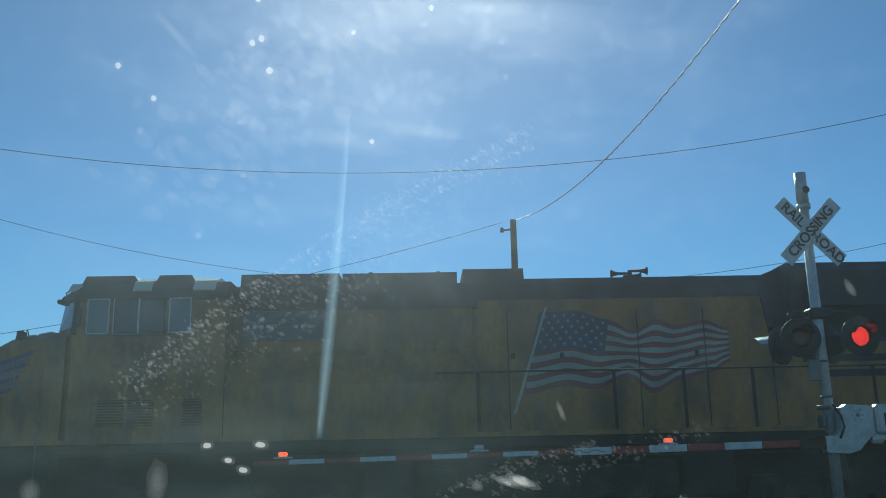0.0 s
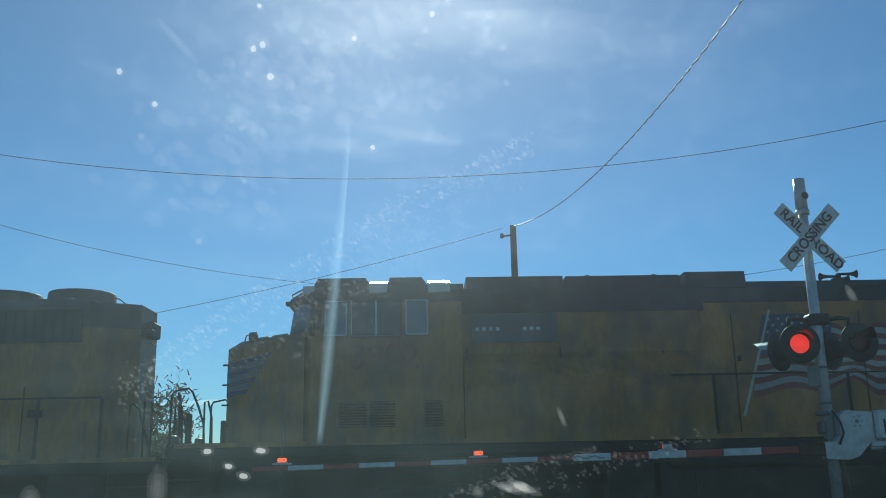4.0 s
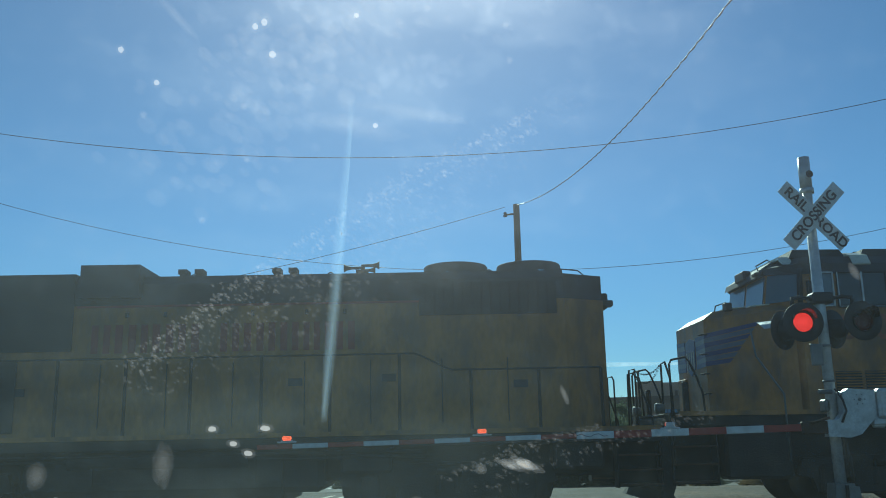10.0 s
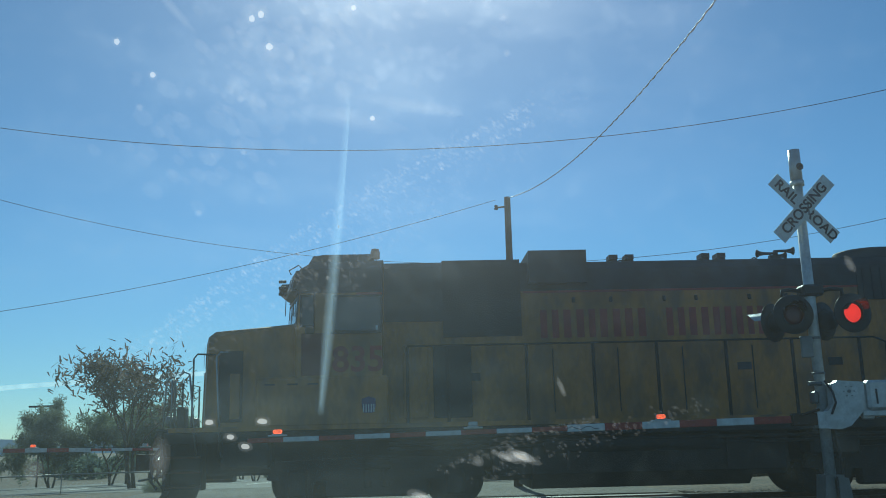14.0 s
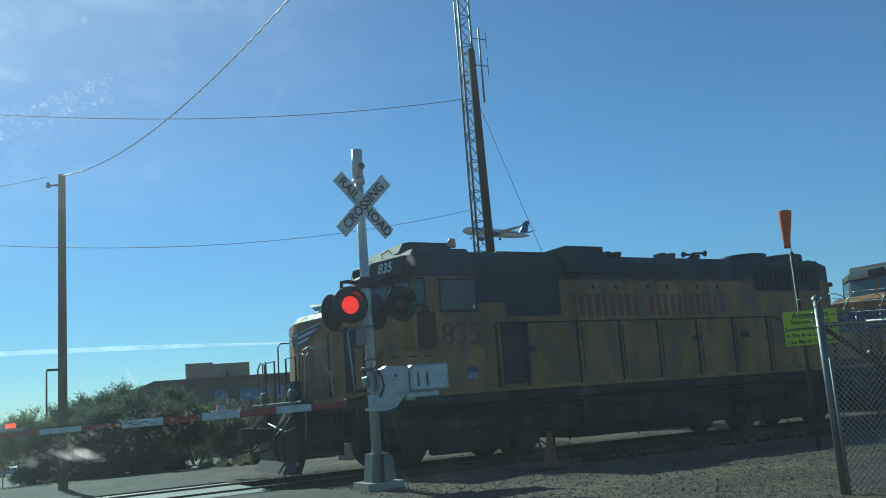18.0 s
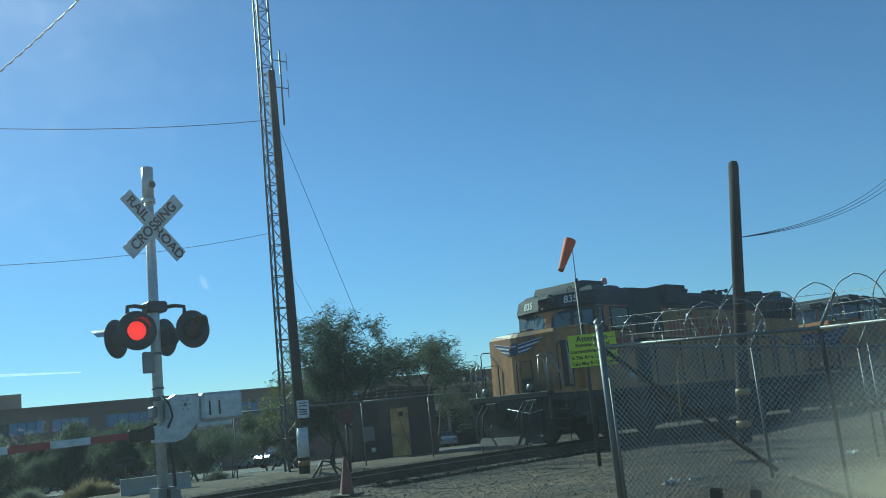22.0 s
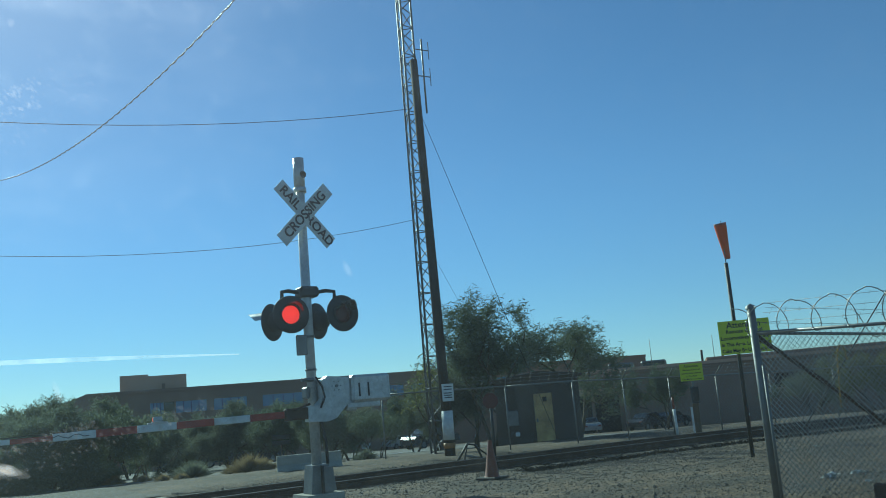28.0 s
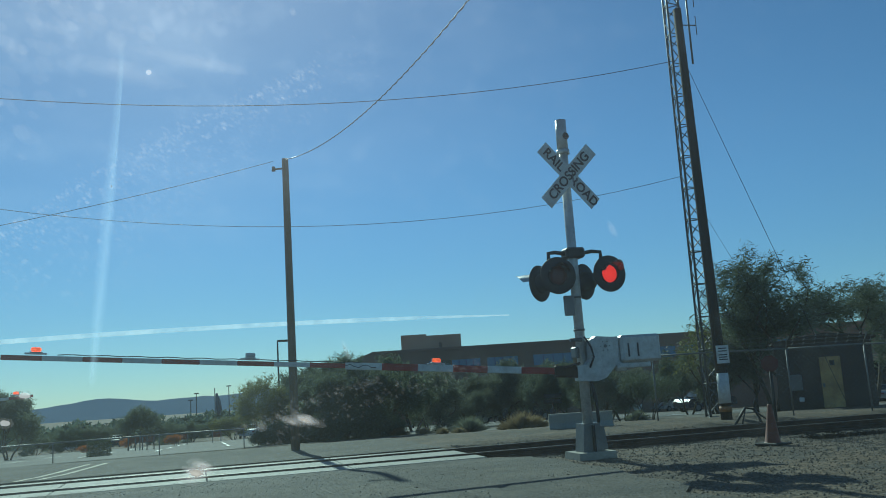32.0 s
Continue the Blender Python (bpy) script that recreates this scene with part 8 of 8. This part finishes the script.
def run_of_drops(a, b, bow, n, spread, size, material):
    """Droplets along a bowed wiper trace."""
    sh = Shape()
    for i in range(n):
        t = random.random()
        az, el = a[0] + (b[0] - a[0]) * t, a[1] + (b[1] - a[1]) * t + bow * 4 * t * (1 - t)
        s = size * random.uniform(0.5, 1.4)
        blot(sh, az + random.gauss(0, spread), el + random.gauss(0, spread * 0.7), s * 1.5, s, 32, 8, 0.004 + 0.001 * random.random())
    ob = part("droplet_trace", sh, material, screen)
    tagged(ob, kind="stuff")
    ob.visible_shadow = False


for off in (0.0, 1.0):
    run_of_drops((19.9, 4.8 - off), (-6.2, 20.6 - off), 1.6, 300, 0.22, 0.15, SPLASH_THIN)
run_of_drops((19.9, 4.8), (-6.2, 20.6), 1.6, 420, 0.5, 0.11, SPLASH_THIN)
run_of_drops((19.0, 3.6), (-9.0, 20.8), 0.6, 800, 1.2, 0.14, SPLASH_FAINT)
run_of_drops((12.0, 7.0), (2.0, 14.5), 0.0, 260, 1.6, 0.18, SPLASH_FAINT)
run_of_drops((0.5, -2.4), (-9.6, 0.5), 0.3, 160, 0.3, 0.15, SPLASH_FAINT)
run_of_drops((-2.0, -3.0), (-16.0, 1.2), 0.2, 140, 0.5, 0.15, SPLASH_FAINT)
run_of_drops((14.0, 22.0), (-4.0, 31.0), 0.0, 240, 2.6, 0.45, SPLASH_FAINT)
run_of_drops((17.0, 17.0), (3.0, 30.0), 0.0, 170, 3.2, 0.75, SPLASH_FAINT)
for dw, mt in ((0.8, BLUE_STREAK), (0.62, BLUE_STREAK), (0.46, BLUE_STREAK), (0.3, BLUE_STREAK), (0.16, BLUE_STREAK)):
    sh = Shape()
    vs = []
    for i in range(15):
        t = i / 14
        az, el = 6.3 + 1.7 * t, 18.6 + dw * 4.0 - (16.4 + dw * 5.2) * t
        wd = dw * (0.3 + 0.7 * min(1, t * 2.2)) * (0.45 + 0.55 * min(1, (1 - t) * 5)) / 2
        vs += [pane_at(az - wd, el, 0.004 + dw * 0.001), pane_at(az + wd, el, 0.004 + dw * 0.001)]
    sh.add(vs, [(2 * i, 2 * i + 1, 2 * i + 3, 2 * i + 2) for i in range(14)])
    ob = part("wiper_streak", sh, mt, screen, "long pale blue vertical streak")
    ob.visible_shadow = False
for az, el, w, h, tn in ((17.6, -1.2, 1.2, 2.6, 0), (24.5, -1.6, 1.1, 1.6, 0), (-4.8, 28.2, 3.6, 1.1, 4), (2.0, 20.9, 8.0, 0.9, 9), (6.0, 20.0, 7.0, 1.3, 10), (18.0, 26.0, 0.6, 3.4, -50)):
    for k in (1.0, 0.7, 0.4):
        sh = Shape()
        blot(sh, az, el, w * k, h * k, tn, 18, 0.003 + 0.001 * k)
        ob = part("smear", sh, SPLASH_FAINT, screen)
        ob.visible_shadow = False

# ---------- airliner ----------
def airliner():
    p = thing("airliner", "white narrow-body airliner with a blue tail and lowered wheels", "airplane", pose(270, 335, 80))
    AW = mat("airliner_white", (0.75, 0.76, 0.78), 0.35, var=0.05)
    AB = mat("airliner_blue", (0.03, 0.09, 0.30), 0.35, var=0.05)
    body = [(0.0, 0), (0.9, 0.6), (1.5, 1.8), (1.95, 4), (1.97, 24), (1.7, 29), (1.0, 34), (0.3, 37.2), (0.0, 37.4)]
    fu = part("fuselage", Shape().lathe(body, (-18, 0, 0), (1, 0, 0), 24), AW, p)
    part("window_row", Shape().box(-13, 12, -1.985, -1.9, 0.25, 0.6), AB, fu)
    part("tail_fin", Shape().prism([(13.2, 1.2), (17.2, 7.4), (19.6, 7.4), (18.0, 1.2)], -0.15, 0.15), AB, p, "blue tail fin")
    for s in (-1, 1):
        part("wing", Shape().add([(-4, s * 1.6, -1.0), (2.6, s * 1.6, -1.0), (5.4, s * 16.5, 0.5), (3.8, s * 16.5, 0.5), (-4, s * 1.6, -0.6), (2.6, s * 1.6, -0.75), (5.4, s * 16.5, 0.6), (3.8, s * 16.5, 0.6)], [(0, 1, 2, 3), (7, 6, 5, 4), (0, 4, 5, 1), (1, 5, 6, 2), (2, 6, 7, 3), (3, 7, 4, 0)]), AW, p)
        part("winglet", Shape().prism([(3.9, 0.5), (5.6, 2.6), (6.2, 2.6), (5.4, 0.5)], s * 16.5 - 0.08, s * 16.5 + 0.08), AB, p)
        part("tailplane", Shape().add([(14.5, s * 0.8, 0.9), (17.4, s * 0.8, 0.9), (19.2, s * 6.2, 1.4), (18.0, s * 6.2, 1.4), (16, s * 0.8, 1.15)], [(0, 1, 2, 3), (0, 4, 3), (4, 1, 2, 3)]), AW, p)
        e = part("engine", Shape().lathe([(0.9, 0), (1.15, 0.5), (1.1, 2.6), (0.6, 4.0), (0.5, 0.3)], (-5.6, s * 5.7, -1.9), (1, 0, 0), 18), AB, p)
        part("main_gear", Shape().tube((0.2, s * 3.6, -3.6), (0.2, s * 3.6, -0.9), 0.14, n=8).tube((0.2, s * 3.2, -3.6), (0.2, s * 4.0, -3.6), 0.55, n=14), BLACK, p)
    part("nose_gear", Shape().tube((-13.4, 0, -3.5), (-13.4, 0, -1.6), 0.1, n=8).tube((-13.4, -0.3, -3.5), (-13.4, 0.3, -3.5), 0.38, n=12), BLACK, p)
    return p


plane = airliner()

low_nose, low_wheels = engine_low_nose(pose(-25.5, TRACK_Y, 0))
wide_nose, wide_wheels = engine_wide_nose(pose(-8.2, TRACK_Y, 0))


# ---------- what moves ----------
TRAIN = ((0, -25.66), (1, -24.62), (2, -23.58), (3, -22.54), (3.5, -22.02), (5.5, -19.76), (6.5, -18.49), (7.5, -17.03), (8.5, -15.45), (9.5, -13.72), (10.5, -11.84), (11.5, -9.88), (12.5, -7.80), (13.5, -5.59), (15.5, -0.72), (16.5, 1.83), (17.5, 4.43), (18.5, 7.21), (19.5, 10.09), (20.5, 13.09), (21.5, 16.18), (22.5, 19.33), (23.5, 22.49), (24.5, 25.71), (26.5, 32.25), (27.5, 35.53))


def train_x(t):
    """Where the low nose's front stands: the train gathers speed."""
    if t >= 27.5:
        return TRAIN[-1][1] + 3.27 * (t - 27.5)
    k = max(i for i, (a, b) in enumerate(TRAIN[:-1]) if a <= t)
    (t0, x0), (t1, x1) = TRAIN[k], TRAIN[k + 1]

    def pace(i):
        (ta, xa), (tb, xb) = TRAIN[max(i - 1, 0)], TRAIN[min(i + 1, len(TRAIN) - 1)]
        return (xb - xa) / (tb - ta)

    h = t1 - t0
    u = (t - t0) / h
    return (2 * u ** 3 - 3 * u * u + 1) * x0 + (u ** 3 - 2 * u * u + u) * h * pace(k) + (3 * u * u - 2 * u ** 3) * x1 + (u ** 3 - u * u) * h * pace(k + 1)


def on_rails(x, length):
    """A pose on the falling rails for an engine whose front is at x."""
    za, zb = rail_z(x + 2.5), rail_z(x + length - 2.5)
    return pose(x, track_y(x), za - 2.5 * (zb - za) / (length - 5.0), 0, 0, math.degrees(math.atan(TRACK_SLOPE))) @ pose(0, 0, 0, 0, math.degrees(math.atan2(za - zb, length - 5.0)), 0)


def motions():
    ts = [0.5 * i for i in range(65)]
    walk(low_nose, [(t, on_rails(train_x(t), 16.6)) for t in ts])
    walk(wide_nose, [(t, on_rails(train_x(t) + 17.3, 19.0)) for t in ts])
    fine = [0.2 * i for i in range(161)]
    for ob, r in low_wheels + wide_wheels:
        home = ob.matrix_basis.copy()
        walk(ob, [(t, home @ pose(0, 0, 0, 0, math.degrees((train_x(t) - train_x(0)) / r), 0)) for t in fine])
    # flashing lamps: each lens turns its lit or its dark face forward
    half = 0.5965
    for ob, phase in FLASHERS:
        home = ob.matrix_basis.copy()
        rows, ang = [(0.0, home @ pose(0, 0, 0, 0, 0, 180 if phase == 0.0 else 0))], 180 if phase == 0.0 else 0
        k = 0
        while 0.12 + k * half < 32.0:
            t = 0.12 + k * half - (0.07 if 29 <= k <= 31 else 0.0)
            rows.append((round((t - 0.05) * 30) / 30, home @ pose(0, 0, 0, 0, 0, ang)))
            rows.append((round((t - 0.05) * 30) / 30 + 1 / 30, home @ pose(0, 0, 0, 0, 0, ang + 60)))
            rows.append((round((t - 0.05) * 30) / 30 + 2 / 30, home @ pose(0, 0, 0, 0, 0, ang + 120)))
            ang += 180
            rows.append((round((t - 0.05) * 30) / 30 + 3 / 30, home @ pose(0, 0, 0, 0, 0, ang)))
            k += 1
        rows.append((32.0, home @ pose(0, 0, 0, 0, 0, ang)))
        walk(ob, rows)
    up = ((0, -0.9), (31.0, -0.9), (31.3, -0.5), (31.6, 1.0), (31.8, 2.7), (32.0, 4.6))
    walk(arm, [(t, pose(*ARM_AT) @ pose(0, 0, 0, 0, a, 0)) for t, a in up])
    walk(far_arm, [(t, pose(-12.0, 21.9, 1.12, 0, 0, 180) @ pose(0, 0, 0, 0, a * 0.8, 0)) for t, a in up])
    sw = ((0, 4, 6), (17, 2, 4), (18.5, 8, -2), (20, 6, 4), (21, 14, 6), (22.3, 30, 4), (23, 14, 6), (24.5, -10, 4), (26.5, -16, 8), (28, -10, 2), (30, 2, 6), (32, 4, 4))
    wz = sock.matrix_basis.copy()
    walk(sock, [(t, wz @ pose(0, 0, 0, b, a, 0)) for t, a, b in sw])
    walk(plane, [(t, pose(319 - 66.5 * (t - 16.5), 350, 82.8 - 4.4 * (t - 16.5) if t < 30 else 28, 0, 3, 0)) for t in (0, 8, 16, 22, 25, 32)])
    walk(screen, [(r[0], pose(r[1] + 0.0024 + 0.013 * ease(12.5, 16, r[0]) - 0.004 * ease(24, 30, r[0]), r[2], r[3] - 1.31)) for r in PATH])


motions()
